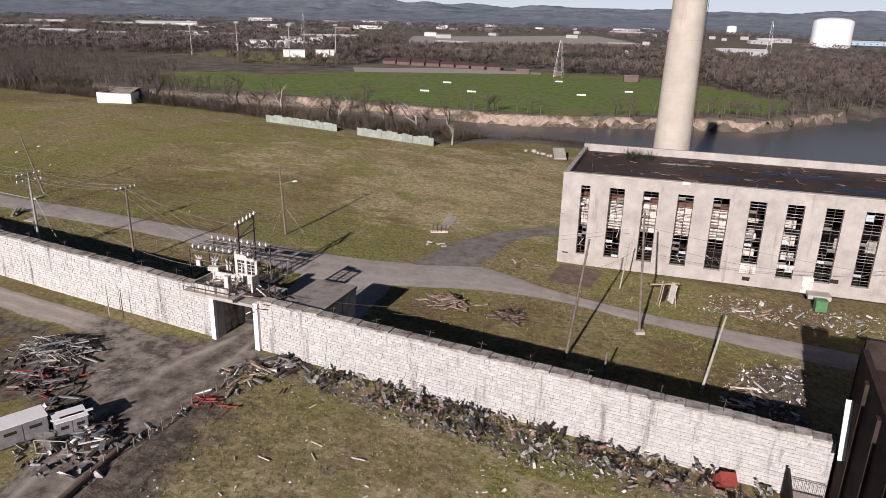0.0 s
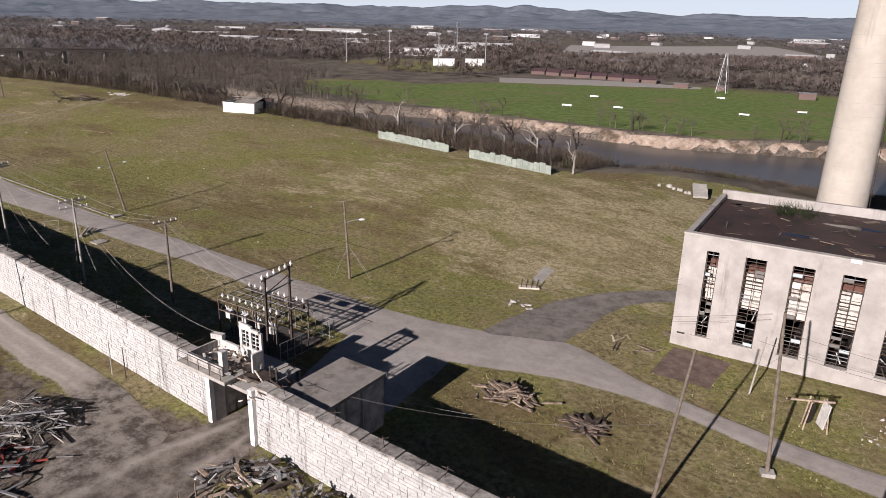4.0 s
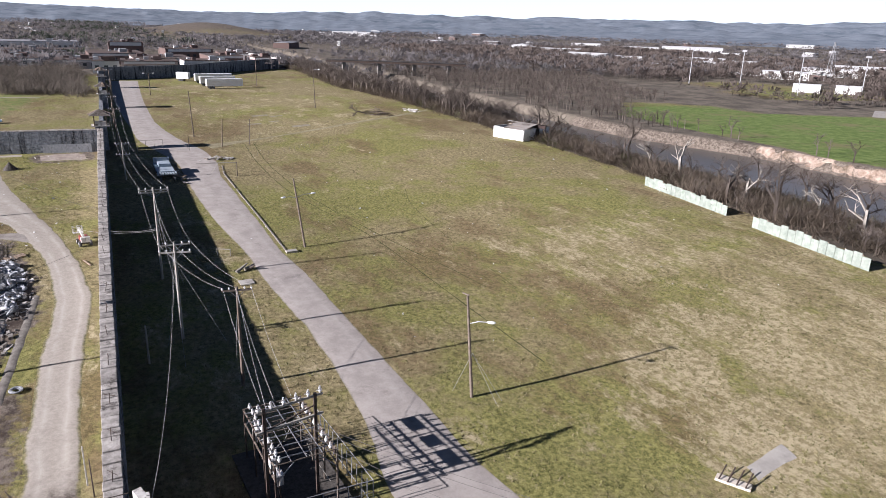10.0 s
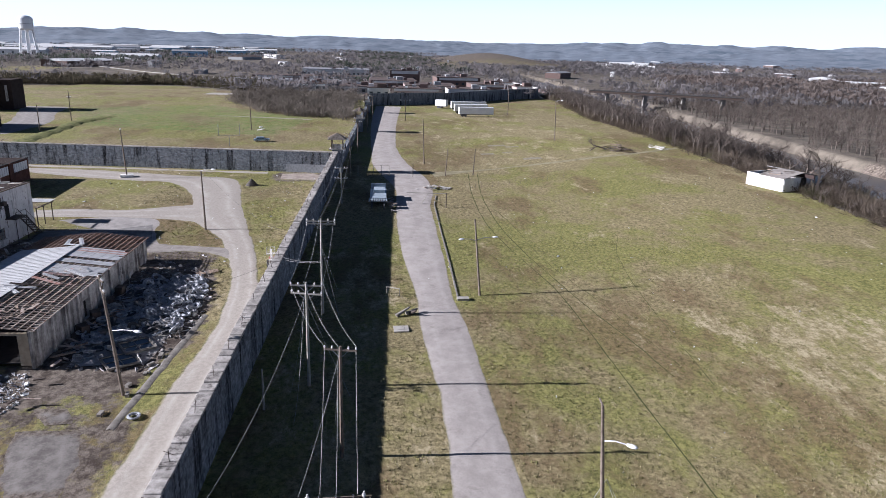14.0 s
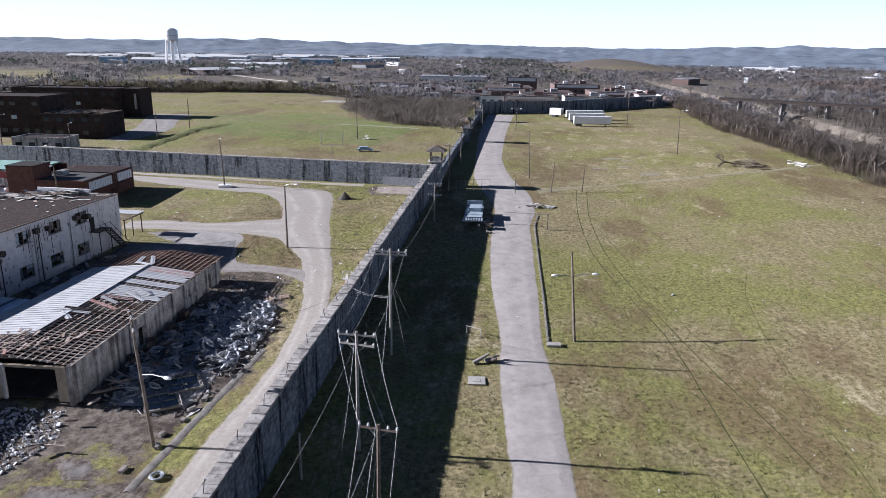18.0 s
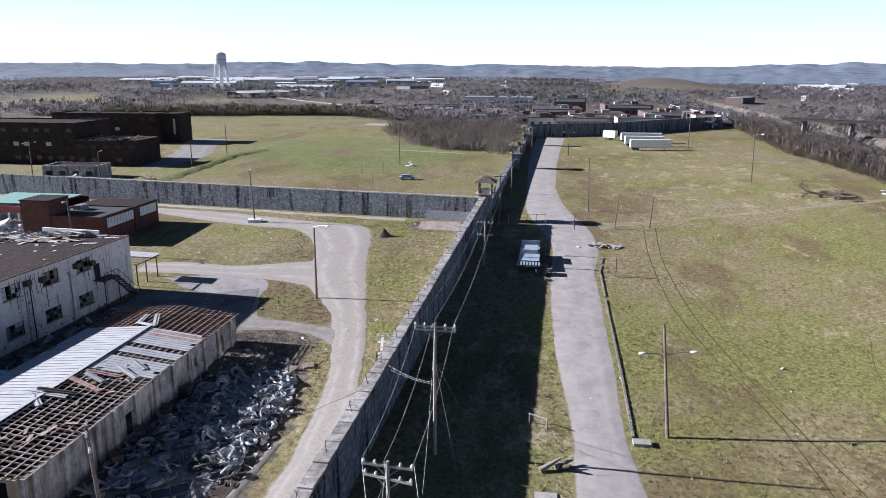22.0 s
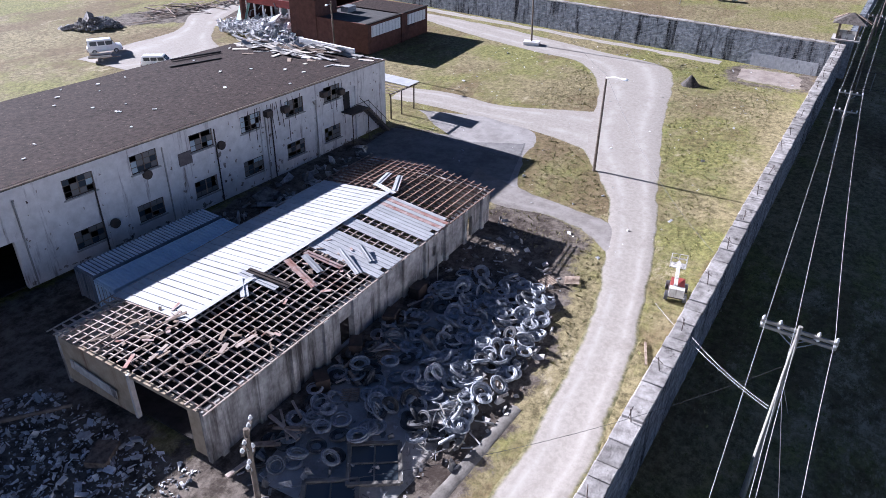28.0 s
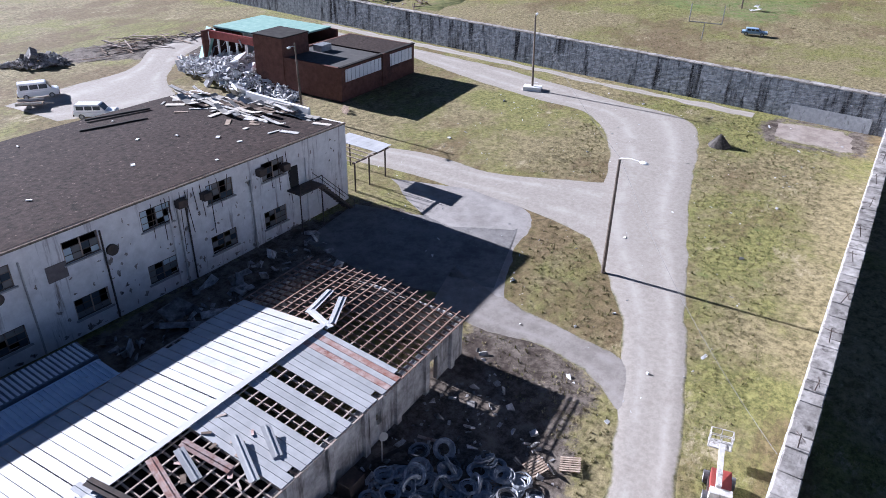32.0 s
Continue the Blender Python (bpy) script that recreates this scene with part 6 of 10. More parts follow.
# ---- brick hall with a torn side ----
def brick_hall():
    h = thing("brick_hall", "low dark brick hall with white window bands, one side torn open", "building", pose(-153.2, -10.6, gz(-160, -12), 0, 0, 0.8))
    # local x runs west along the front
    def bx(c, s, m, name, label=""):
        return part(name, box(B(), (-c[0], c[1], c[2]), s), m, h, label)
    bx((8.9, -0.2, 2.3), (17.8, 0.4, 4.6), BRICK, "front_wall")
    bx((0.2, -6.2, 2.3), (0.4, 11.6, 4.6), BRICK, "side_wall")
    bx((17.6, -6.2, 2.3), (0.4, 11.6, 4.6), BRICK, "side_wall")
    bx((8.9, -12.2, 2.3), (17.8, 0.4, 4.6), BRICK, "back_wall")
    bx((5.2, -6.2, 4.3), (9.8, 11.4, 0.3), mat("black_felt_roof", (0.03, 0.028, 0.027), (0.06, 0.055, 0.05), 0.8, 1, 0.2), "roof", "black felt roof")
    bx((13.9, -6.2, 4.45), (7.2, 11.4, 0.3), ROOFGRAVEL, "roof")
    bx((8.9, -0.15, 4.68), (17.9, 0.5, 0.16), DARK, "parapet")
    bx((5.0, 0.02, 3.4), (8.2, 0.14, 1.7), WHITEMETAL, "window_band", "whitened window band")
    bx((14.2, 0.02, 3.4), (5.6, 0.14, 1.7), WHITEMETAL, "window_band", "whitened window band")
    bx((9.7, 0.06, 2.3), (0.8, 0.35, 4.9), BRICK, "pier")
    for x in [1.2 + i * 0.9 for i in range(9)] + [11.6 + i * 0.9 for i in range(6)]:
        bx((x, 0.1, 3.4), (0.05, 0.05, 1.7), STEEL, "mullion")
    # higher stair block and the torn wing behind
    bx((2.6, -12.9, 3.6), (5.6, 5.4, 7.2), BRICK, "stair_block")
    bx((2.6, -12.9, 7.25), (5.8, 5.6, 0.16), DARK, "coping")
    bx((7.0, -9.0, 4.9), (2.2, 1.6, 0.9), STEEL, "roof_unit", "grey roof air unit")
    bx((10.0, -30.0, 2.6), (14.0, 0.4, 5.2), BRICK, "back_wall")
    bx((16.6, -22.0, 2.6), (0.4, 16.0, 5.2), BRICK, "side_wall")
    bx((11.4, -23.0, 5.3), (11.0, 15.0, 0.25), GREENPAINT, "roof", "faded green roof over the torn wing")
    bx((4.2, -22.0, 4.6), (0.3, 15.0, 1.2), REDPAINT, "fascia", "faded red fascia")
    bx((10.4, -23, 0.1), (12, 15, 0.2), DARK, "floor")
    bx((11.5, -23, 2.4), (0.4, 14, 4.6), WHITEPAINT, "inner_wall")
    part("fallen_roof", beam(B(), (-3.4, -31.0, 0.2), (-5.4, -30.4, 5.2), 3.2, 0.15), GREENPAINT, h, "green roof panel hanging to the ground")
    for i in range(8):
        part("column", box(B(), (-4.2, -15.8 - i * 2.0, 2.5), (0.25, 0.25, 4.8)), WHITEPAINT, h)
    for i in range(40):
        p = Vector((-RND.uniform(3.6, 8), -RND.uniform(15, 29), RND.uniform(1.5, 4.8)))
        part("hanging_scrap", beam(B(), p, p + Vector((RND.uniform(-1.2, 1.2), RND.uniform(-1, 1), RND.uniform(-1.2, 0.4))), RND.uniform(0.05, 0.3), 0.05), RND.choice([WHITEPAINT, STEEL, TIMBER, PLANK]), h)


brick_hall()


# ---- dark brick housing blocks beyond the cross wall ----
def brick_block(x, y, rz, W, D, H, label, floors=3, roofless=False, wall_m=None):
    """x, y: the north-east foot; the long front looks east."""
    wall_m = wall_m or BRICK_SHADED
    b = thing("housing_block", label, "building", pose(x, y, gz(x, y) - 0.3, 0, 0, rz) @ Matrix.Translation((-W / 2, -D / 2, 0)), group="dark brick blocks beyond the wall")
    if roofless:
        for c, d in (((0, D / 2 - 0.2, H / 2), (W, 0.4, H)), ((0, -D / 2 + 0.2, H / 2), (W, 0.4, H)), ((W / 2 - 0.2, 0, H / 2), (0.4, D - 0.8, H)), ((-W / 2 + 0.2, 0, H / 2), (0.4, D - 0.8, H))):
            part("wall", box(B(), c, d), wall_m, b)
        part("floor", box(B(), (0, 0, 0.35), (W - 0.9, D - 0.9, 0.2)), DARK, b)
        for i in range(int(D / 1.1)):
            yy = -D / 2 + 0.8 + i * 1.1
            part("roof_joist", beam(B(), (-W / 2 + 0.3, yy, H + 0.16), (W / 2 - RND.choice([0.3, 0.3, W * 0.35]), yy + RND.uniform(-0.3, 0.3), H + RND.choice([0.16, 0.16, -1.2])), 0.3, 0.3), RND.choice([OLDWOOD, DIRTYWHITE, TIMBER]), b, "bare roof joist")
        for i in range(14):
            p = Vector((RND.uniform(-W / 2 + 1, W / 2 - 1), RND.uniform(-D / 2 + 1, D / 2 - 1), H + RND.uniform(0.3, 0.6)))
            part("fallen_rafter", beam(B(), p, p + Vector((RND.uniform(-2, 2), RND.uniform(-3, 3), RND.uniform(-0.8, 0.7))), 0.2, 0.14), RND.choice([DIRTYWHITE, OLDWOOD]), b)
    else:
        part("wall", box(B(), (0, 0, H / 2), (W, D, H)), wall_m, b)
        part("roof", box(B(), (0, 0, H + 0.05), (W - 0.8, D - 0.8, 0.12)), ROOFGRAVEL, b)
        for c, d in (((0, D / 2 - 0.15, H + 0.2), (W, 0.3, 0.5)), ((0, -D / 2 + 0.15, H + 0.2), (W, 0.3, 0.5)), ((W / 2 - 0.15, 0, H + 0.2), (0.3, D - 0.6, 0.5)), ((-W / 2 + 0.15, 0, H + 0.2), (0.3, D - 0.6, 0.5))):
            part("parapet", box(B(), c, d), wall_m, b)
    for f in range(floors):
        z = H * (f + 0.55) / floors
        k = int(D / 3.4)
        for i in range(k):
            yy = -D / 2 + (i + 0.5) * D / k
            lost = RND.random() < 0.3
            w = part("window", box(B(), (W / 2 + 0.02, yy, z), (0.1, 1.7, 1.2)), DARK if lost else (PALEGLASS if f == floors - 2 and i % 3 and floors > 2 else GLASS), b)
            part("sill", box(B(), (W / 2 + 0.06, yy, z - 0.66), (0.16, 1.9, 0.1)), wall_m, w)
    return b


t = brick_block(-297.4, -84.6, 4, 16, 42, 11.4, "long three-storey dark brick block with a flat roof")
part("stair_tower", box(B(), (-2, 24.6, 5.75), (11, 7.2, 11.5)), BRICK_SHADED, t, "windowless dark brick stair tower")
part("tower_roof", box(B(), (-2, 24.6, 11.58), (10.4, 6.6, 0.12)), ROOFGRAVEL, t)
part("pale_strip", box(B(), (3.55, 26.2, 6.6), (0.1, 0.9, 6.0)), DIRTYWHITE, t, "pale vertical strip on the stair tower")
for yy in (-14, -6, 4, 12):
    part("roof_vent", box(B(), (RND.uniform(-3, 3), yy, 11.8), (1.0, 1.0, 0.9)), CONCRETE, t)
brick_block(-240.5, -78, 4, 20, 46, 12.6, "three-storey dark brick block beyond the wall")
brick_block(-239.6, -57, 4, 14, 20, 8.0, "gutted dark brick wing with bare roof joists", floors=2, roofless=True)
brick_block(-215.3, -54.7, 5, 8, 15, 3.5, "low pale block guardroom with a flat roof behind the wall", floors=1, wall_m=BLOCK)
for i in range(34):
    x, y = RND.uniform(-219, -207), RND.uniform(-53, -38)
    z = gz(x, y) + RND.uniform(0.1, 0.6)
    d = Vector((RND.uniform(-1.6, 1.6), RND.uniform(-1.6, 1.6), RND.uniform(-0.1, 0.7)))
    solid("fallen_board", beam(B(), Vector((x, y, z)) - d * 0.5, Vector((x, y, z)) + d, RND.uniform(0.15, 0.4), 0.1), RND.choice([OLDWOOD, DIRTYWHITE, TIMBER]), "broken board lying in the grass behind the wall", "board", "boards behind the crossing wall")


# ---- grassy bank in the field beyond the crossing wall ----
def grass_bank(pts, high, wide):
    xs = np.linspace(0, 1, 60)
    k = np.linspace(0, 1, len(pts))
    px, py = np.interp(xs, k, [p[0] for p in pts]), np.interp(xs, k, [p[1] for p in pts])
    v, rows = [], 9
    for i, (x, y) in enumerate(zip(px, py)):
        e = math.sin(math.pi * min(1, max(0, xs[i]))) ** 0.4
        for j in range(rows):
            o = (j / (rows - 1) - 0.5) * wide * (1 + 0.15 * math.sin(i * 0.9 + j))
            h = high * e * math.cos(math.pi * (j / (rows - 1) - 0.5)) * (1 + 0.2 * math.sin(i * 0.7))
            v.append((x, y + o, gz(x, y + o) + h - 0.05))
    f = [(i * rows + j, (i + 1) * rows + j, (i + 1) * rows + j + 1, i * rows + j + 1) for i in range(59) for j in range(rows - 1)]
    f = [q[::-1] for q in f]
    o = new("grass_bank", raw_mesh("grass_bank", v, f, BANKGRASS, True))
    tagged(o, "low overgrown bank of dark green grass", "bank", kind="structure")


BANKGRASS = mat("bank_grass", (0.06, 0.072, 0.022), (0.2, 0.195, 0.075), 0.95, 1.2, 0.4, third=(0.16, 0.13, 0.07), third_size=5, third_at=0.56)
grass_bank([(-212, -36), (-240, -38), (-266, -40), (-288, -36)], 0.55, 6.5)


# ---- hut by the woods ----
def hut():
    h = thing("hut", "white field hut with a battered roof at the wood's edge", "hut", pose(-160.1, 152.0, gz(-160, 150), 0, 0, 20))
    W, D, H = 9.6, 11.4, 2.8
    part("wall", box(B(), (0, -D / 2, H / 2), (W, 0.2, H)), WHITEPAINT, h)
    part("wall", box(B(), (0, D / 2, H / 2), (W, 0.2, H)), WHITEPAINT, h)
    part("wall", box(B(), (-W / 2, 0, H / 2), (0.2, D - 0.2, H)), WHITEPAINT, h)
    for a, b in ((-D / 2 + 0.1, -3.0), (-2.9, -0.9), (1.0, 3.0), (3.1, D / 2 - 0.1)):
        part("wall_panel", box(B(), (W / 2, (a + b) / 2, H / 2), (0.2, b - a, H)), WHITEPAINT, h)
    part("door", box(B(), (W / 2 - 0.1, 0.05, 1.35), (0.1, 1.88, 2.7)), DARK, h, "dark double door")
    for k, s in enumerate((-1, 1)):
        for i in range(6):
            if not (k == 0 and i in (0, 1)):
                bm = B()
                x = -W / 2 + (i + 0.5) * W / 6
                beam(bm, (x, s * (D / 2 + 0.3), H - 0.05), (x, 0, H + 1.0 - 0.1 * RND.random()), W / 6 - 0.03, 0.06)
                part("roof_panel", bm, RND.choice([DARKSTEEL, SALLYROOF, CONCRETE, TIN]), h)
    part("gable", beam(B(), (W / 2, 0, H), (W / 2, 0, H + 0.8), 0.2, 5.0), BRICK_SHADED, h)
    for i in range(16):
        p = Vector((RND.uniform(-4, 4), RND.uniform(-5, 2), H + RND.uniform(0.1, 0.7)))
        part("fallen_rafter", beam(B(), p, p + Vector((RND.uniform(-2, 2), RND.uniform(-2, 2), RND.uniform(-0.3, 0.5))), 0.14, 0.1), RND.choice([TIMBER, OLDWOOD, DARKSTEEL]), h)


hut()


def trailer(x, y, rz, L):
    t = thing("box_trailer", "white box trailer parked on the grass", "trailer", pose(x, y, gz(x, y), 0, 0, rz), group="white trailers on the field")
    part("body", box(B(), (0, 0, 2.45), (L, 2.5, 2.75)), WHITEMETAL, t)
    part("roof", box(B(), (0, 0, 3.86), (L + 0.05, 2.55, 0.08)), WHITEMETAL, t)
    part("skid_rail", box(B(), (0, 0, 0.98), (L - 0.4, 2.3, 0.16)), DARKSTEEL, t)
    for xx in (-L / 2 + 1.4, -L / 2 + 2.6):
        for yy in (-1.05, 1.05):
            bm = B()
            bmesh.ops.create_cone(bm, cap_ends=True, segments=16, radius1=0.5, radius2=0.5, depth=0.35, matrix=pose(xx, yy, 0.5, 90))
            part("wheel", bm, TYRE, t)
    for yy in (-0.8, 0.8):
        part("landing_leg", box(B(), (L / 2 - 2, yy, 0.5), (0.14, 0.14, 1.0)), DARKSTEEL, t)
    for i in range(int(L / 1.2)):
        for s in (-1, 1):
            part("side_post", box(B(), (-L / 2 + 0.5 + i * 1.2, s * 1.26, 2.45), (0.06, 0.03, 2.7)), WHITEMETAL, t)


trailer(-309, 103, 94, 14.5)
trailer(-322.5, 102.4, 94, 14.5)
trailer(-336.5, 103, 95, 16.0)
trailer(-345.5, 91.5, 60, 5.5)

# ---- utility poles, lamps, cables ----
def pole(x, y, h, label, arms=(), lamps=(), lean=(0, 0), material=None, r=0.17, group="utility poles"):
    """arms: (height, half length, turn in degrees); lamps: (height, reach, turn in degrees)."""
    material = material or WOODPOLE
    p = thing("utility_pole" if arms or not lamps else "street_lamp", label, "pole" if arms or not lamps else "street lamp", pose(x, y, gz(x, y)), group=group if arms or not lamps else "street lamps")
    top = Vector((lean[0], lean[1], h))
    at = lambda z: top * (z / h)
    part("shaft", rod(B(), (0, 0, -0.4), top, r, r * 0.62, 10), material, p)
    for z, half, turn in arms:
        d = Vector((math.cos(radians(turn)), math.sin(radians(turn)), 0))
        c = at(z)
        a = part("crossarm", beam(B(), c - d * half, c + d * half, 0.13, 0.15), material, p)
        for k in (-0.95, -0.5, 0.5, 0.95):
            q = c + d * half * k
            part("insulator", rod(rod(B(), q + Vector((0, 0, 0.06)), q + Vector((0, 0, 0.3)), 0.05, 0.05, 6), q + Vector((0, 0, 0.15)), q + Vector((0, 0, 0.24)), 0.1, 0.07, 8), PORCELAIN, a)
        for k in (-0.5, 0.5):
            part("brace", beam(B(), c + d * half * k - Vector((0, 0, 0.05)), at(z - 0.7), 0.04), STEEL, p)
    for z, reach, turn in lamps:
        d = Vector((math.cos(radians(turn)), math.sin(radians(turn)), 0))
        c = at(z)
        e = c + d * reach + Vector((0, 0, 0.35))
        a = part("lamp_arm", rod(rod(B(), c, c + d * reach * 0.5 + Vector((0, 0, 0.3)), 0.045, n=6), c + d * reach * 0.5 + Vector((0, 0, 0.3)), e, 0.045, n=6), STEEL, p)
        bm = B()
        bmesh.ops.create_uvsphere(bm, u_segments=10, v_segments=6, radius=1, matrix=Matrix.Translation(e + d * 0.3) @ Matrix.Rotation(radians(turn), 4, "Z") @ Matrix.Diagonal((0.42, 0.2, 0.13, 1)))
        part("lamp_head", bm, WHITEMETAL, a, "pale cobra lamp head", smooth=True)
    return p


def guy_wires(x, y, h, feet):
    for i, (fx, fy) in enumerate(feet):
        solid("guy_wire", rod(B(), (x, y, gz(x, y) + h), (fx, fy, gz(fx, fy)), 0.016, n=4), WIRE, "taut guy wire staying a pole", "cable", "guy wires")


pole(-56.2, 80.4, 10.2, "weathered lamp pole with a cobra lamp in the field", arms=(), lamps=((7.5, 1.7, 50),), lean=(0.2, -1.0))
solid("crossarm_stub", beam(B(), (-57.2, 79.6, gz(-56, 80) + 10.0), (-55.4, 79.2, gz(-56, 80) + 10.5), 0.1), WOODPOLE, "broken crossarm on the lamp pole's head", "crossarm")
pole(-101.0, 77.6, 9.6, "leaning lamp pole beside the road with two lamp arms", lamps=((7.0, 2.2, 95), (6.9, 1.8, -75)), lean=(-2.6, -0.7))
pole(-66.0, 61.8, 9.7, "dark utility pole with one crossarm", arms=((9.4, 1.3, 80),))
pole(-77.6, 58.0, 10.5, "silvered utility pole with doubled crossarms", arms=((10.2, 1.5, 85), (9.4, 1.5, 78)), material=PALEPOLE)
pole(-95.4, 57.8, 11.7, "silvered utility pole with a wide crossarm", arms=((11.4, 1.7, 88), (11.1, 1.7, 88)), material=PALEPOLE)
pole(-150.5, 56.8, 7.2, "silvered pole by the wall with doubled crossarms", arms=((6.9, 1.2, 88), (4.9, 1.2, 88)), material=PALEPOLE)
pole(-181, 57.0, 9.5, "utility pole beside the guard tower", arms=((9.2, 1.2, 88),))
pole(-213, 57.6, 8.5, "utility pole along the far wall", arms=((8.2, 1.2, 88),))
pole(-257, 59.2, 8.8, "utility pole along the far wall", arms=((8.5, 1.2, 88),))
pole(-300, 60.2, 8.5, "utility pole along the far wall", arms=((8.2, 1.2, 88),))
pole(-131.2, 35.5, 9.6, "dark lamp pole at the bend of the gravel road", lamps=((9.7, 2.0, 70),), lean=(-1.5, -0.5))
pole(-76.3, 41.2, 11.4, "leaning lamp pole beside the rubble yard", arms=((11.0, 0.95, 35), (9.9, 0.6, 35)), lamps=((6.2, 2.6, 70),), lean=(-0.9, -1.3))
pole(-173.3, 8.5, 10.4, "lamp pole on a whitened base by the crossing wall", lamps=((9.9, 1.8, 200),), lean=(-0.3, -0.6))
solid("white_block", box(B(), (-173.3, 8.5, gz(-173, 8) + 0.3), (1.6, 2.6, 0.6), 0.3), WHITEPAINT, "broken whitened block at a pole's foot", "block")
pole(-146.4, -11.7, 9.3, "lamp pole before the brick hall", lamps=((8.8, 1.6, 20),), lean=(0.1, -0.3))
pole(-195.0, 75.3, 11.4, "tall dark pole by the road", lean=(-0.1, -0.5))
pole(-231.0, 118.0, 12.3, "tall lamp pole in the field", lamps=((12.0, 1.6, 60),), lean=(0.2, -0.5))
pole(-256, 20.6, 13.2, "tall bare pole in the grass", lean=(-0.2, -0.3))
pole(-290, 73.0, 8.0, "lamp pole by the far end of the road", lamps=((7.5, 1.4, 90), (7.5, 1.4, -90)))
pole(-318, 118, 11.5, "tall bare pole behind the trailers")
pole(-178.6, 79.4, 6.6, "short leaning post by the track", lean=(-0.2, 0.5), r=0.14)
pole(-180.2, 86.2, 6.2, "short leaning post by the track", lean=(-0.2, 0.4), r=0.14)
pole(-213, -72, 10.5, "lamp pole behind the crossing wall", lamps=((9.5, 2, 180), (9.5, 2, 0)), lean=(0, 0.3))
pole(-240, -40, 8.5, "dark pole in the grass beyond the wall")
pole(-272, -44, 10.5, "dark pole in the grass beyond the wall", arms=((8.0, 0.7, 80),))
pole(-206, -47, 9.0, "pole behind the crossing wall", lamps=((8.5, 1.6, 190),))
pole(-10.9, 62.7, 12.0, "tall leaning pole on the strip behind the wall", lean=(0.9, 2.4), r=0.16)
pole(-4.9, 72.4, 13.4, "silvered pole by the road before the power house", lean=(-1.0, 0.6))
pole(2.0, 62.2, 7.6, "short leaning pole behind the wall", lean=(1.2, 1.2), material=PALEPOLE, r=0.15)
pole(-6.7, 60.6, 2.8, "rotten pole stump behind the wall", lean=(0.1, 0), r=0.14)
pole(-9.0, 84.5, 6.0, "thin pole before the power house", lean=(0.6, 0.3), r=0.1, material=PALEPOLE)
pole(-41.0, 55.5, 2.6, "short stub post behind the gate", r=0.12)
pole(-73.4, 54.4, 4.0, "short post in the wall's shadow", r=0.12, material=PALEPOLE)
pole(-56.4, 48.8, 3.3, "thin post leaning by the wall", r=0.07, material=PALEPOLE)
pole(-54.9, 49.2, 3.1, "thin iron post by the wall", r=0.06, material=DARKSTEEL)
solid("pole_footing", box(B(), (-4.9, 72.4, gz(-4.9, 72.4) + 0.16), (1.0, 0.8, 0.32), 0.4), CONCRETE, "broken concrete footing of a pole", "footing")


def tube(points, r, n=4):
    """One unbroken thin tube through the points."""
    bm, rings = B(), []
    for i, p in enumerate(points):
        d = (points[min(i + 1, len(points) - 1)] - points[max(i - 1, 0)]).normalized()
        a = d.cross(Vector((0, 0, 1)))
        a = a.normalized() if a.length > 1e-3 else Vector((1, 0, 0))
        b = d.cross(a)
        rings.append([bm.verts.new(p + (a * math.cos(2 * math.pi * k / n) + b * math.sin(2 * math.pi * k / n)) * r) for k in range(n)])
    for g, h in zip(rings, rings[1:]):
        for k in range(n):
            bm.faces.new((g[k], g[(k + 1) % n], h[(k + 1) % n], h[k]))
    return bm


def cable(a, b, sag, r=0.012, group="overhead cables", dark=False):
    a, b = (Vector((p[0], p[1], p[2] + rise(p[0]))) for p in (a, b))
    pts = [a.lerp(b, i / 14) - Vector((0, 0, 4 * sag * i / 14 * (1 - i / 14))) for i in range(15)]
    return solid("overhead_cable", tube(pts, r), DARKWIRE if dark else WIRE, "slack dark overhead cable" if dark else "slack pale overhead cable", "cable", group)


P3, P2, P1, P4, P5 = (-95.4, 57.8, 11.5), (-77.6, 58.0, 10.5), (-66.0, 61.8, 9.7), (-150.5, 56.8, 6.4), (-181, 57, 8.0)
for o in (-1.5, -0.2, 1.5):
    cable((P3[0], P3[1] + o, P3[2]), (P2[0], P2[1] + o, P2[2]), 0.8)
    cable((P3[0], P3[1] + o, P3[2]), (P4[0], P4[1] + o * 0.75, P4[2]), 1.0)
    cable((P4[0], P4[1] + o * 0.7, P4[2]), (P5[0], P5[1] + o * 0.7, P5[2]), 0.6)
    cable((P2[0], P2[1] + o, P2[2]), (P1[0], P1[1] + o * 0.8, P1[2]), 0.7)
    cable((P1[0], P1[1] + o * 0.8, P1[2]), (-55.0, 62.3 + o * 0.8, 4.7), 0.5)
    cable((P5[0], P5[1] + o * 0.7, P5[2]), (-213, 57.6 + o * 0.6, 6.6), 0.7)
cable((-66, 61.8, 9.4), (-48.3, 60.2, 8.2), 0.6)
cable((-77.6, 58.0, 9.6), (-44.2, 52.6, 6.4), 2.6)
cable((-95.4, 57.8, 11.0), (-84, 58.6, 2.0), 1.4)
cable((-77.6, 57.8, 9.4), (-70.5, 57.4, 0.2), 1.6)
cable((-77.6, 57.8, 9.2), (-76.0, 56.4, 0.2), 1.2)
cable((-66, 61.6, 7.0), (-65.5, 61.3, 3.0), 0.1)
cable((-95.4, 57.6, 6.4), (-101.4, 52.2, 4.9), 0.3)
cable((-95.4, 57.6, 6.2), (-104.0, 49.5, 4.4), 0.4)
for k in range(4):
    cable((-47.0 + k * 0.3, 61.5, 8.2 - 0.25 * k), (-18.0 + 9 * (k > 1), 90.0, 7.6 - 0.6 * k), 1.4, dark=True, r=0.014)
cable((-41, 54.5, 5.0), (-27.0, 64.0, 0.4), 0.7)
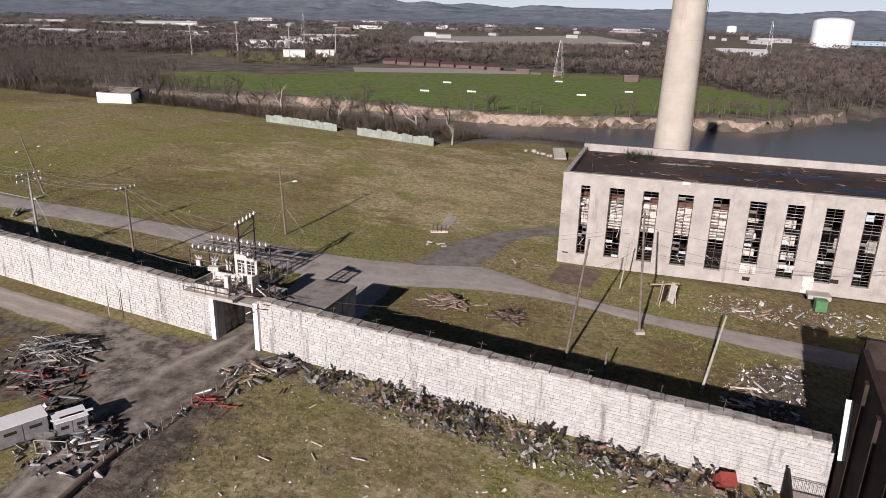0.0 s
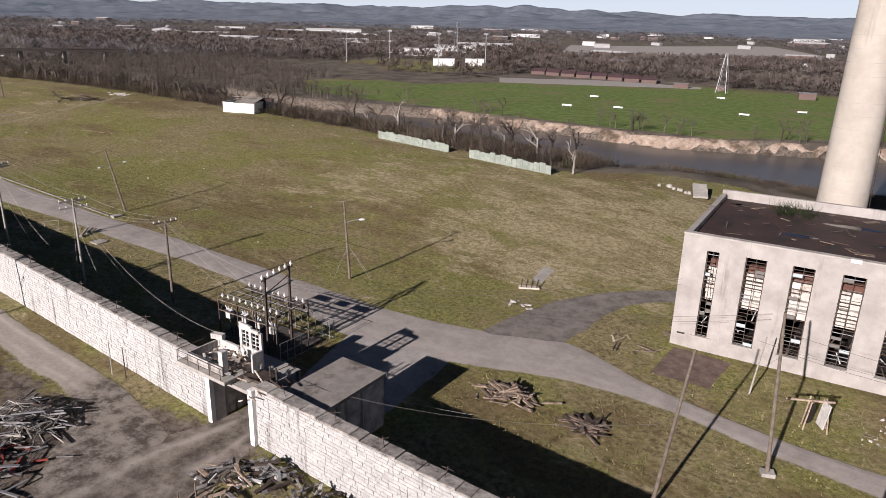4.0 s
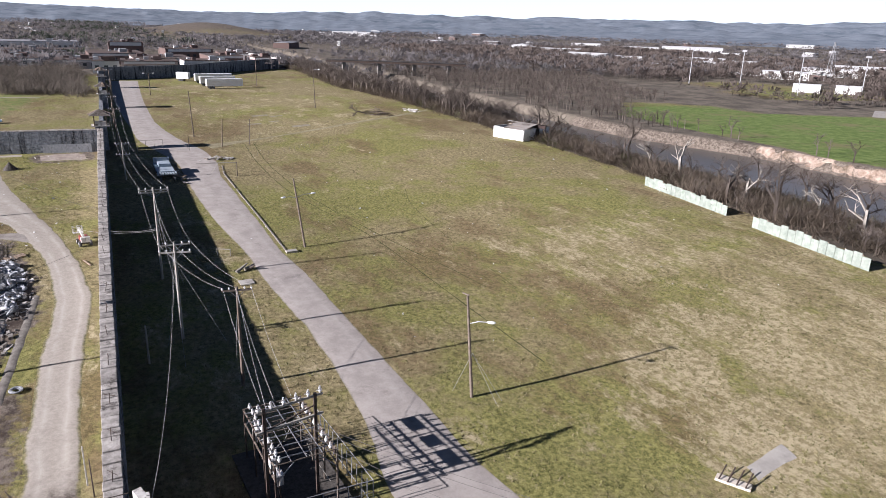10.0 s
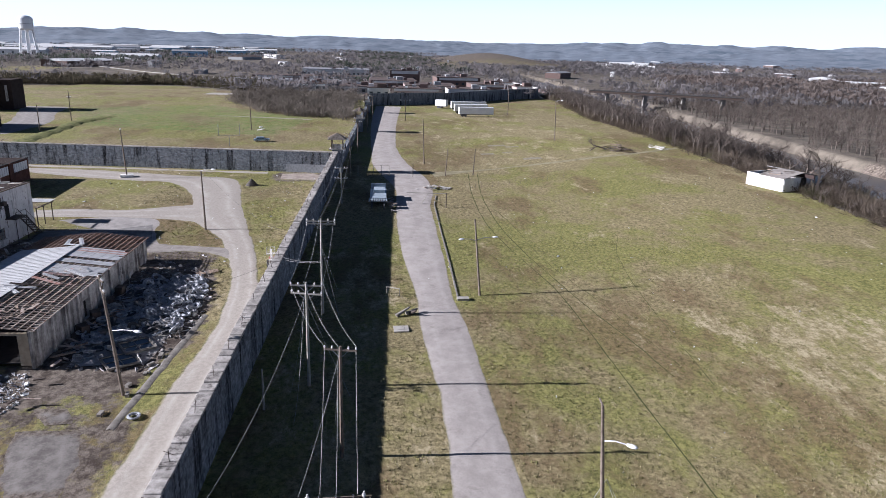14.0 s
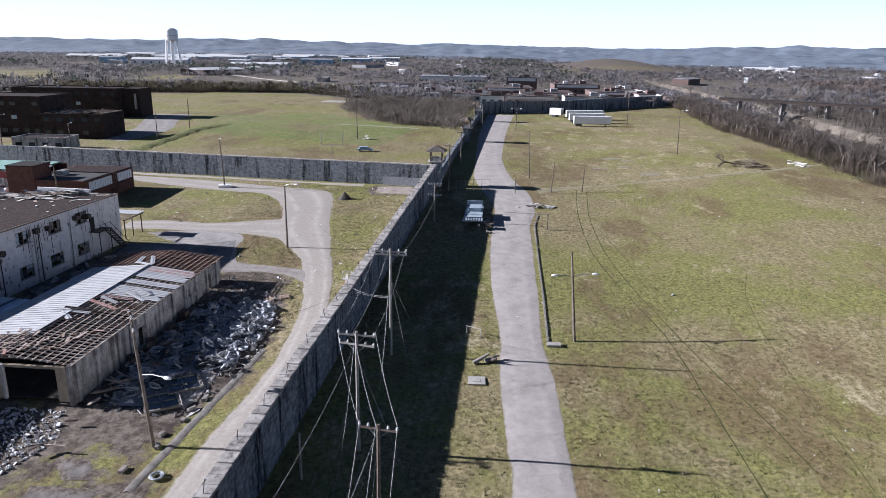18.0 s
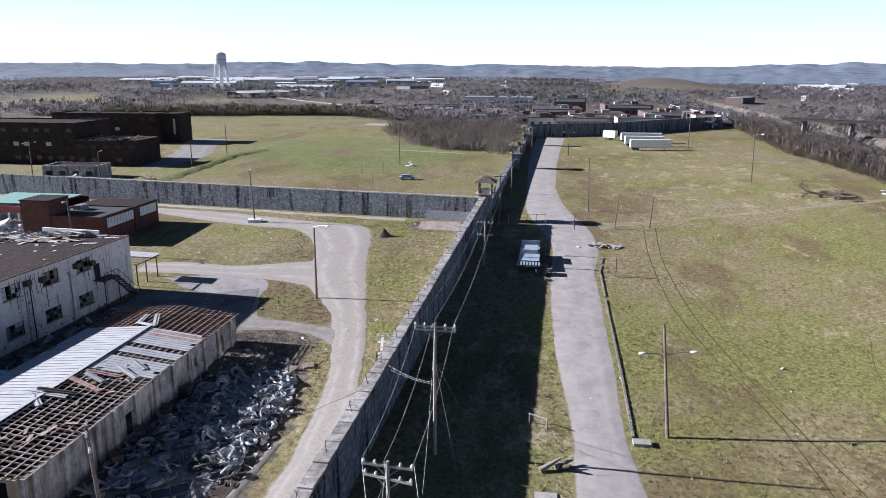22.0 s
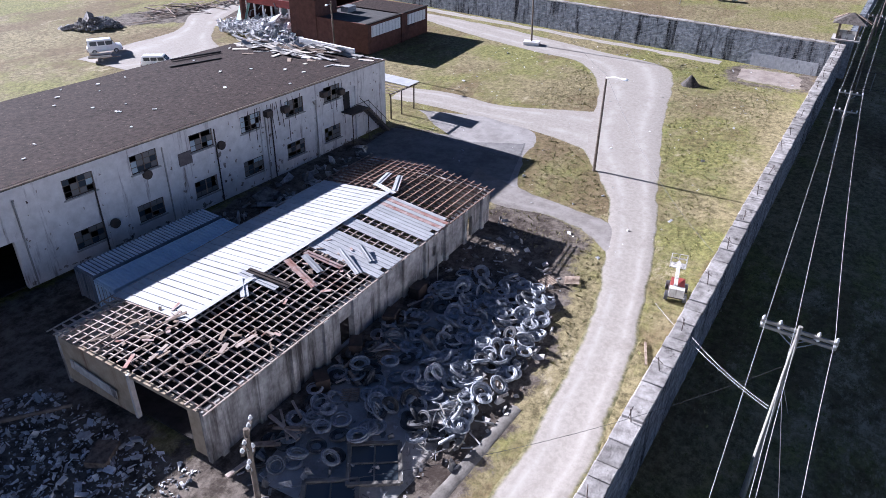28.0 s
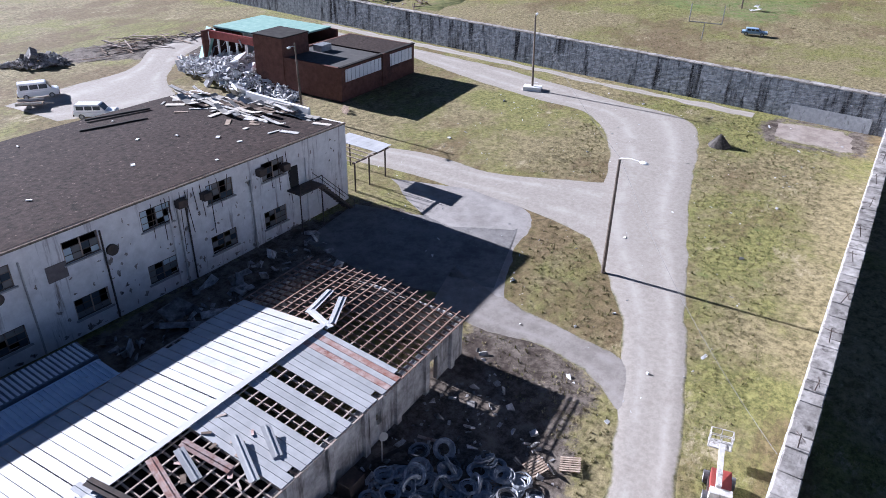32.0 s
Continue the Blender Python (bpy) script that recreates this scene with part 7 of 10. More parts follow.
cable((-36.5, 52.5, 5.2), (-10.9, 62.7, 7.0), 1.4, dark=True, r=0.014)
cable((-10.0, 63.2, 9.5), (-4.9, 72.4, 11.0), 0.8, dark=True, r=0.014)
cable((-4.9, 72.4, 10.5), (22.0, 92.6, 6.0), 1.6, dark=True, r=0.014)
cable((-9.0, 84.5, 5.6), (22.0, 93.0, 5.2), 1.4, dark=True, r=0.014)
cable((-4.9, 72.4, 12.0), (40, 88, 7.5), 1.0, dark=True, r=0.014)
cable((-76.8, 40.4, 8.5), (-95.4, 57.6, 9.0), 1.2, dark=True, r=0.014)
cable((-131.0, 35.6, 9.8), (-111.5, 51.4, 5.0), 1.3, dark=True, r=0.014)
cable((-131.0, 35.6, 9.8), (-173.3, 8.5, 8.6), 1.0, dark=True, r=0.014)
guy_wires(-56.3, 80.3, 4.4, ((-54.6, 82.6), (-54.0, 81.8), (-57.8, 79.2)))
guy_wires(-95.4, 57.8, 8.4, ((-93.0, 60.0), (-103.5, 59.0)))
guy_wires(-77.6, 58.0, 8.4, ((-75.5, 62.0),))


# ---- outdoor substation behind the gate ----
CINDERBED = mat("cinder_bed", (0.045, 0.04, 0.036), (0.11, 0.1, 0.09), 0.95, 0.3, 0.6)


def substation():
    s = thing("substation", "rusted outdoor substation frame with transformers and insulators", "substation", pose(-51.3, 62.3, gz(-51.3, 62.3), 0, 0, 3))
    xs, ys = (-4.0, -1.3, 1.3, 4.0), (-2.2, 2.2)
    for x in xs:
        for y in ys:
            part("frame_post", beam(B(), (x, y, 0), (x, y, 4.4), 0.12), DARKSTEEL if y < 0 else WOODPOLE, s)
    for y in ys:
        for z in (4.3, 3.2):
            part("frame_beam", beam(B(), (-4.1, y, z), (4.1, y, z), 0.09), WOODPOLE, s)
    for i in range(13):
        x = -4.0 + i * 8.0 / 12
        part("cross_beam", beam(B(), (x, -2.3, 4.4), (x, 2.3, 4.4), 0.07), STEEL if i % 2 else WOODPOLE, s)
    for y in (-1.1, 0, 1.1):
        part("bus_bar", beam(B(), (-4.1, y, 4.5), (4.1, y, 4.5), 0.05), STEEL, s)
    for i in range(10):
        for y in (-1.8, 1.8):
            x = -3.8 + i * 0.84
            part("insulator", rod(rod(B(), (x, y, 4.45), (x, y, 4.9), 0.07, n=6), (x, y, 4.6), (x, y, 4.75), 0.15, 0.1, 8), PORCELAIN, s)
    for x, y in ((-3.3, -1.5), (-1.2, -1.3), (0.9, -1.5), (3.0, -1.7)):
        t = part("breaker", box(B(), (x, y, 2.6), (0.62, 0.5, 0.75)), DIRTYWHITE, s, "pale hanging breaker box")
        part("lid", box(B(), (x, y, 3.02), (0.74, 0.6, 0.07)), WHITEMETAL, t)
        for k in (-0.25, 0, 0.25):
            part("bushing", rod(rod(B(), (x + k, y, 3.05), (x + k * 1.8, y - 0.1, 3.5), 0.06, 0.04, 6), (x + k * 1.3, y, 3.15), (x + k * 1.5, y, 3.3), 0.11, 0.08, 8), PORCELAIN, t)
        for k in (-0.28, 0.28):
            part("hanger", rod(B(), (x + k, y, 3.0), (x + k, y, 4.35), 0.025, n=4), DARKSTEEL, s)
        part("cable_tail", rod(B(), (x, y, 2.2), (x + 0.1, y + 0.1, 0.2), 0.06, n=6), DARKSTEEL, s)
    for x in (-4.0, -1.3, 1.3, 4.0):
        part("brace", beam(B(), (x, -2.2, 3.0), (x, -0.9, 4.3), 0.06), STEEL, s)
        part("brace", beam(B(), (x, 2.2, 3.0), (x, 0.9, 4.3), 0.06), STEEL, s)
    for x, w in ((-3.0, 2.0), (-0.2, 1.6), (2.4, 2.2)):
        part("bar_panel", box(B(), (x, 2.3, 3.75), (w, 0.05, 0.5)), DARKSTEEL, s)
    for i in range(16):
        p = Vector((RND.uniform(-3.8, 3.8), RND.uniform(-2, 2), RND.uniform(2.6, 4.1)))
        part("jumper", rod(B(), p, p + Vector((RND.uniform(-0.7, 0.7), RND.uniform(-0.6, 0.6), RND.uniform(-1.4, 0.3))), 0.03, n=4), PALEPOLE, s)
    for x, y in ((3.1, -2.5), (2.6, 1.2)):
        part("tall_post", beam(B(), (x, y, 0), (x, y, 8.3), 0.2), DARKSTEEL, s)
    for z in (8.1, 6.6):
        part("head_beam", beam(B(), (3.2, -3.1, z), (2.5, 1.8, z), 0.14), PALEPOLE, s)
    part("head_beam", beam(B(), (3.1, -2.5, 6.6), (2.6, 1.2, 7.4), 0.08), DARKSTEEL, s)
    for i in range(6):
        q = Vector((3.2, -2.9, 8.2)).lerp(Vector((2.5, 1.6, 8.2)), i / 5)
        part("insulator", rod(rod(B(), q, q + Vector((0, 0, 0.5)), 0.07, n=6), q + Vector((0, 0, 0.15)), q + Vector((0, 0, 0.35)), 0.16, 0.1, 8), PORCELAIN, s)
        part("switch_blade", beam(B(), q + Vector((0, 0, 0.3)), q + Vector((0.5, -0.4, 0.5)), 0.05), PALEPOLE, s)
    for i in range(9):
        x = 4.6 + i * 0.05
        y = -3.0 + i * 0.9
        part("fence_post", rod(B(), (x + 0.6, y, 0), (x + 0.6, y, 2.2), 0.04, n=6), STEEL, s)
    for z in (0.2, 1.2, 2.2):
        part("fence_rail", rod(B(), (5.2, -3, z), (5.6, 4.2, z), 0.03, n=5), STEEL, s)
    for i in range(12):
        part("fence_post", rod(B(), (-5.2 + i * 0.95, 3.9, 0), (-5.2 + i * 0.95, 3.9, 2.2), 0.04, n=6), STEEL, s)
    for z in (0.2, 2.2):
        part("fence_rail", rod(B(), (-5.2, 3.9, z), (5.6, 4.2, z), 0.03, n=5), STEEL, s)
    part("plinth", box(B(), (0, 0, 0.08), (9.6, 6.4, 0.2)), CINDERBED, s)


substation()

# ---- trees and brush ----
def prisms(segs, sides=3):
    """(verts, faces) of thin tapered branches."""
    v, f = [], []
    for p, q, r1, r2 in segs:
        d = (q - p)
        a = d.orthogonal().normalized()
        b = d.cross(a).normalized()
        k = len(v)
        for c, r in ((p, r1), (q, r2)):
            for i in range(sides):
                t = 2 * math.pi * i / sides
                v.append(tuple(c + (a * math.cos(t) + b * math.sin(t)) * r))
        for i in range(sides):
            j = (i + 1) % sides
            f.append((k + i, k + j, k + sides + j))
            f.append((k + i, k + sides + j, k + sides + i))
    return np.array(v), np.array(f)


def bare_tree(seed, high=1.0, levels=3, fan=4, thick=0.028, spread=0.55):
    """Branches of a leafless tree one high: trunk segments and crown segments."""
    r = random.Random(seed)
    trunk, crown = [], []

    def grow(p, d, long, rad, level):
        q = p + d * long
        (trunk if level == 0 else crown).append((p, q, rad, rad * 0.66))
        if level >= levels:
            return
        for i in range(fan + (1 if level else 0)):
            t = 0.45 + 0.55 * (i + 0.5) / fan
            base = p.lerp(q, min(t, 1.0))
            side = Vector((r.gauss(0, 1), r.gauss(0, 1), r.gauss(0.15, 0.45))).normalized()
            nd = (d * (0.75 - 0.08 * level) + side * spread * (1.1 + 0.2 * level)).normalized()
            grow(base, nd, long * r.uniform(0.5, 0.78), rad * 0.5, level + 1)

    grow(Vector((0, 0, 0)), Vector((r.gauss(0, 0.06), r.gauss(0, 0.06), 1)).normalized(), 0.42, thick, 0)
    return trunk, crown


def shrub(seed, blades=60):
    r = random.Random(seed)
    v, f = [], []
    for _ in range(blades):
        a, e = r.uniform(0, 6.28), r.uniform(0.25, 1.4)
        d = Vector((math.cos(a) * math.cos(e), math.sin(a) * math.cos(e), math.sin(e)))
        p = Vector((r.gauss(0, 0.28), r.gauss(0, 0.28), r.uniform(0, 0.35)))
        q = p + d * r.uniform(0.35, 0.85)
        s = d.orthogonal().normalized() * r.uniform(0.005, 0.02)
        k = len(v)
        v += [tuple(p - s), tuple(p + s), tuple(q)]
        f.append((k, k + 1, k + 2))
    return np.array(v), np.array(f)


def clump(seed, blades=30):
    """A far tree: twigs fanning out to a rounded, uneven crown over a stem."""
    r = random.Random(seed)
    v, f = [(-0.015, 0, 0), (0.015, 0, 0), (0, 0, 0.7)], [(0, 1, 2)]
    for _ in range(blades):
        a, e = r.uniform(0, 6.28), r.uniform(-0.25, 1.5)
        d = Vector((math.cos(a) * math.cos(e), math.sin(a) * math.cos(e), math.sin(e)))
        c, far = Vector((r.gauss(0, 0.05), r.gauss(0, 0.05), 0.42)), r.uniform(0.6, 1.0)
        p, q = c + d * 0.1, c + Vector((d.x * 0.42, d.y * 0.42, d.z * 0.56)) * far
        s = d.orthogonal().normalized() * r.uniform(0.02, 0.06)
        k = len(v)
        v += [tuple(p - s * 0.4), tuple(q + s), tuple(q - s * 0.6)]
        f.append((k, k + 1, k + 2))
    return np.array(v), np.array(f)


def stuff(name, items, material, label, category):
    v, f = mixed(items)
    return tagged(new(name, raw_mesh(name, v, f, material)), label, category, kind="stuff")


def light_tree(seed):
    """A leafless tree whose last twigs are single slivers."""
    trunk, crown = bare_tree(seed, levels=3, fan=3, thick=0.026)
    fine = min(s[2] for s in crown) * 1.5
    v, f = prisms(trunk + [s for s in crown if s[2] > fine])
    tv, tf = [], []
    for p, q, r1, _ in (s for s in crown if s[2] <= fine):
        a = (q - p).orthogonal().normalized() * r1 * 1.6
        k = len(tv)
        tv += [tuple(p - a), tuple(p + a), tuple(q)]
        tf.append((k, k + 1, k + 2))
    return mixed([(v, f), (np.array(tv), np.array(tf))])


RNG = np.random.RandomState(11)
TREES = [light_tree(s) for s in range(5)]
SHRUBS, CLUMPS = [shrub(s) for s in range(5)], [clump(s, 20) for s in range(6)]
FARCLUMPS = [clump(20 + s, 17) for s in range(6)]


def scatter(templates, xy, low, high, wide=1.0, drop=0.15):
    out = []
    pick = RNG.randint(0, len(templates), len(xy))
    z = land(xy[:, 0], xy[:, 1]) - drop
    h = RNG.uniform(low, high, len(xy))
    for i, t in enumerate(templates):
        m = pick == i
        if m.any():
            n = m.sum()
            rows = np.stack([xy[m, 0], xy[m, 1], z[m], RNG.uniform(0, 6.28, n), h[m] * wide * RNG.uniform(0.8, 1.25, n), h[m]], -1)
            out.append(strewn(t, rows))
    return out


def wild(n, x0, x1, y0, y1, keep):
    p = np.stack([RNG.uniform(x0, x1, n), RNG.uniform(y0, y1, n)], -1)
    return p[keep(p[:, 0], p[:, 1])]


def in_any(x, y, polys):
    r = np.zeros(x.shape, bool)
    for p in polys:
        r |= inside(x, y, p)
    return r


CLEAR = [LUSH[0], LUSH[1], FARGRASS, *PLAINGREEN, [(-262, 400), (-120, 480), (-125, 530), (-270, 530)], [(-350, 705), (-70, 950), (-285, 1510), (-505, 1085)], [(-440, 440), (-290, 440), (-290, 550), (-450, 550)],
         [(-400, 55), (-640, 60), (-640, 200), (-428, 166)], [(-45, 905), (15, 765), (90, 1200), (40, 1700), (-110, 1700)], [(60, 1380), (280, 1380), (280, 1760), (60, 1760)]]
bank = lambda x, y: (y > np.interp(x, *EDGE) + 0.5) & (y < np.interp(x, *NEARW) - 3)
across = lambda x, y: (y > np.interp(x, *FARW) + 5) & ~in_any(x, y, CLEAR)

# trees that stand singly along the river bank, each a thing
PROTO = []
for s in range(7):
    tr, cr = bare_tree(60 + s, levels=4, fan=3, thick=0.03)
    t = thing("tree", "leafless winter tree on the river bank", "tree", pose(-70 - s * 6, 176, gz(-70 - s * 6, 176)), group="bare trees along the river")
    for nm, seg in (("trunk", tr), ("crown", cr)):
        v, f = prisms(seg)
        o = new(nm, raw_mesh(nm, v * 11.0, f, BARK))
        o.parent = t
    PROTO.append(t)
pts = wild(900, -430, -62, 150, 205, lambda x, y: bank(x, y) & ((x < -185) | (y < np.interp(x, *EDGE) + 20)))[:120]
for i, (x, y) in enumerate(pts):
    k = RNG.uniform(0.6, 1.15)
    copy_thing(PROTO[i % 7], pose(x, y, gz(x, y) - 0.2, 0, 0, RNG.uniform(0, 360)) @ Matrix.Scale(k, 4))
for s, (x, y, h) in enumerate(((-57, 147, 9), (-92, 156, 11), (-112, 160, 12), (-130, 168, 10), (-72, 160, 11), (-84, 166, 9))):
    tr, cr = bare_tree(200 + s, levels=3, fan=2, thick=0.035, spread=0.7)
    t = thing("dead_tree", "bleached dead tree with broken limbs above the bank", "tree", pose(x, y, gz(x, y) - 0.2), group="dead trees above the river")
    for nm, seg in (("trunk", tr), ("crown", cr)):
        v, f = prisms(seg, 4)
        o = new(nm, raw_mesh(nm, v * h, f, PALEBARK))
        o.parent = t
p = wild(6000, -440, -58, 150, 205, lambda x, y: bank(x, y) & (y < np.interp(x, *EDGE) + 26))
stuff("bank_brush", scatter(SHRUBS, p, 2.0, 4.4, 1.3), BRUSH, "tangled winter brush along the river bank", "brush")
p = wild(2600, -440, -62, 150, 206, lambda x, y: bank(x, y) & ((x < -195) | (y < np.interp(x, *EDGE) + 14)))
lower = p[:, 0] > -190
keep = RNG.rand(len(p)) < 0.5
stuff("bank_wood", scatter(TREES, p[~lower], 6, 11, 0.9) + scatter(TREES, p[lower & keep], 3, 5.5, 1.1), BARK, "leafless trees crowding the river bank", "woods")
p = wild(5200, -58, 110, 172, 236, lambda x, y: bank(x, y) & (RNG.rand(len(x)) < 0.35))
stuff("bank_weeds", scatter(SHRUBS, p, 0.8, 2.2, 1.3), BRUSH, "dry weeds and saplings on the near bank", "brush")
p = wild(26000, -1000, 420, 245, 900, across)
p = p[(p[:, 1] > 700) | (np.sin(p[:, 0] * 0.021 + 1) + np.sin(p[:, 1] * 0.027) + RNG.normal(0, 0.6, len(p)) > -0.9)]
near = p[(p[:, 1] < 420) & (p[:, 0] > -200)][:1300]
belt = wild(5200, -640, -205, 246, 470, lambda x, y: across(x, y) & (y < 300 - 0.42 * (x + 205)))[:2100]
stuff("belt_wood", scatter(TREES, belt, 6.5, 10, 0.85), BARK, "dense leafless wood beside the far green", "woods")
stuff("far_bank_wood", scatter(TREES, near, 7, 12, 0.9), BARK, "leafless woods across the river", "woods")
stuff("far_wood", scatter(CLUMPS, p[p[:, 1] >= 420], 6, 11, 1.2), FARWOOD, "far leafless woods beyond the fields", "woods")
p = wild(24000, -3400, 1100, 880, 3300, lambda x, y: ~in_any(x, y, CLEAR) & (np.sin(x * 0.008 + 2) + np.sin(y * 0.011 + x * 0.004) + RNG.normal(0, 0.8, len(x)) > -0.5))
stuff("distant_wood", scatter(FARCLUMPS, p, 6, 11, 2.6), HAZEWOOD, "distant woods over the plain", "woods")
west = lambda x, y: (y < np.interp(x, *EDGE) + 60) & ~in_any(x, y, CLEAR) & ~((x > -470) & (y > -60) & (y < 56) & (x > -400)) & ~((x > -330) & (y > -140))
p = wild(62000, -3300, -400, -1300, 900, lambda x, y: west(x, y) & (RNG.rand(len(x)) < np.where(x > -900, 1.0, 0.6)) & (np.sin(x * 0.013) + np.sin(y * 0.017 + 1) + RNG.normal(0, 0.8, len(x)) > -0.4))
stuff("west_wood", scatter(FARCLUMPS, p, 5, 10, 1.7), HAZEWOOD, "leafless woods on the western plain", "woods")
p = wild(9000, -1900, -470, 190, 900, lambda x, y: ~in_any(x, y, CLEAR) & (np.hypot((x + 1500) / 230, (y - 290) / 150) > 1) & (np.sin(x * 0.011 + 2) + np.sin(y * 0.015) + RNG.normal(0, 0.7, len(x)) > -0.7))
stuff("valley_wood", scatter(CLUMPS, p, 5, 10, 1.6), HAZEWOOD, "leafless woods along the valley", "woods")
p = wild(9000, -2300, -480, -900, 160, lambda x, y: west(x, y) & (np.sin(x * 0.012) + np.sin(y * 0.016) + RNG.normal(0, 0.3, len(x)) > 0.55))
stuff("evergreen_wood", scatter(FARCLUMPS, p, 6, 11, 1.3), DARKGREEN, "dark evergreens among the bare woods", "woods")
p = wild(900, -420, -286, -20, 52, lambda x, y: inside(x, y, [(-286, 51), (-300, 24), (-330, 2), (-365, -9), (-415, 0), (-410, 50)]))
stuff("thicket", scatter(SHRUBS, p, 3.0, 6.0, 1.1) + scatter(TREES, p[:260], 6, 9, 0.9), GREYBRUSH, "grey leafless thicket behind the wall", "thicket")
p = wild(2400, -560, -430, -260, 10, lambda x, y: inside(x, y, [(-440, -16), (-496, -68), (-492, -102), (-468, -142), (-440, -250), (-500, -250), (-560, -120), (-540, -30), (-480, 0)]))
stuff("hedge_wood", scatter(SHRUBS, p, 3.5, 6.5, 1.5) + scatter(CLUMPS, p[:700], 4, 7, 2.0), OLIVEBRUSH, "scrub belt beyond the brick blocks", "brush")
# ---- the plain: sheds, town, compound ----
def shed_row(x, y, w, d, h, rz, wall_m, roof_m, label, group):
    b = thing("far_building", label, "building", pose(x, y, gz(x, y) - 0.3, 0, 0, rz), group=group)
    part("wall", box(B(), (0, 0, h / 2), (w, d, h)), wall_m, b)
    bm = B()
    q = [bm.verts.new(v) for v in ((-w / 2 - 0.3, -d / 2 - 0.3, h), (w / 2 + 0.3, -d / 2 - 0.3, h), (w / 2 + 0.3, d / 2 + 0.3, h), (-w / 2 - 0.3, d / 2 + 0.3, h), (-w / 2 - 0.3, 0, h + d * 0.08), (w / 2 + 0.3, 0, h + d * 0.08))]
    for f in ((0, 1, 5, 4), (2, 3, 4, 5), (3, 0, 4), (1, 2, 5), (3, 2, 1, 0)):
        bm.faces.new([q[i] for i in f])
    part("roof", bm, roof_m, b)
    for i in range(int(w / 11) if w > 26 else 0):
        part("window", box(B(), (-w / 2 + (i + 0.5) * w / int(w / 11), -d / 2 - 0.05, h * 0.5), (2.4, 0.12, h * 0.35)), GLASS, b)
    return b


TOWNROOF = [mat("town_roof_%s" % n, c, tuple(v * 1.15 for v in c), 0.92, 4, 0) for n, c in (("white", (0.5, 0.5, 0.5)), ("grey", (0.22, 0.22, 0.23)), ("brown", (0.1, 0.078, 0.07)), ("cream", (0.36, 0.33, 0.3)))]
TOWNWALL = [mat("town_wall_%s" % n, c, tuple(v * 1.15 for v in c), 0.92, 4, 0) for n, c in (("white", (0.56, 0.56, 0.55)), ("brick", (0.13, 0.092, 0.082)), ("grey", (0.3, 0.3, 0.3)))]
BLUEWALL, MAROON = mat("blue_cladding", (0.2, 0.33, 0.46), (0.26, 0.4, 0.53), 0.7, 4, 0), mat("maroon_sheet_roof", (0.07, 0.035, 0.04), (0.11, 0.06, 0.066), 0.8, 4, 0)
PINKISH = mat("faded_pink_plaster", (0.34, 0.27, 0.245), (0.46, 0.385, 0.355), 0.92, 3, 0, third=(0.2, 0.15, 0.13), third_size=6, third_at=0.56)
R2 = random.Random(21)
for i in range(210):
    a = radians(R2.uniform(68, 208))
    d = 620 + 2300 * R2.random() ** 0.9
    x, y = d * math.cos(a), d * math.sin(a)
    if y < 190 and x > -640:
        continue
    w = R2.uniform(9, 24) if R2.random() < 0.75 else R2.uniform(30, 80)
    shed_row(x, y, w, w * R2.uniform(0.25, 0.5), R2.uniform(4, 7.5), R2.uniform(-30, 30), R2.choice(TOWNWALL), TOWNROOF[0] if R2.random() < 0.45 else R2.choice(TOWNROOF), "pale low building of the distant town", "buildings of the distant town")
# rows of pale sheds and stores that stand out of the woods
for x, y, w, rz in ((-703, 657, 32, 48), (-648, 724, 54, 43), (-813, 955, 28, 41), (-595, 681, 33, 42), (-609, 752, 28, 40), (-473, 715, 50, 34), (-477, 786, 68, 32), (-351, 519, 18, 35), (-334, 541, 16, 33), (-451, 623, 39, 37),
                    (-1141, 928, 56, 50), (-981, 921, 62, 46), (-945, 1007, 100, 43), (-884, 683, 60, 52), (-588, 539, 24, 47), (-574, 590, 22, 44), (-1274, 1718, 65, 36), (-282, 1906, 66, 8), (-1680, 640, 90, 66)):
    shed_row(x, y, w, w * 0.34, 5.5 + w * 0.03, rz, TOWNWALL[0], TOWNROOF[0], "long white shed of the town among bare woods", "white sheds of the town")
for x, y, w, rz, wall in ((-146, 959, 33, 8, 1), (224, 1671, 77, -7, 2), (-1081, -300, 84, 96, 0), (-1500, -800, 120, 100, 0), (-1600, -640, 150, 98, 2), (-1700, -480, 110, 96, 0)):
    shed_row(x, y, w, w * 0.4, 6.5, rz, TOWNWALL[wall] if wall < 2 else BLUEWALL, TOWNROOF[0], "large flat-roofed works building on the plain", "works buildings on the plain")
for i in range(64):
    d, k = R2.uniform(1250, 2100), R2.uniform(0, 1)
    a = radians(208 - 21 * k)
    w = R2.uniform(14, 40) if R2.random() < 0.8 else R2.uniform(50, 90)
    shed_row(d * math.cos(a), d * math.sin(a), w, w * 0.45, R2.uniform(6, 11), 100 + R2.uniform(-14, 14), R2.choice([TOWNWALL[0], TOWNWALL[0], TOWNWALL[2], BLUEWALL]), TOWNROOF[0] if R2.random() < 0.7 else TOWNROOF[1], "white works building in the distant town", "buildings of the distant town")
for i in range(8):
    shed_row(-258 + 12.5 * i, 516 - 0.4 * i, 10, 20, 2.6, 20, TOWNWALL[1], MAROON, "low open shed with a dark maroon roof", "maroon sheds beside the far lot")
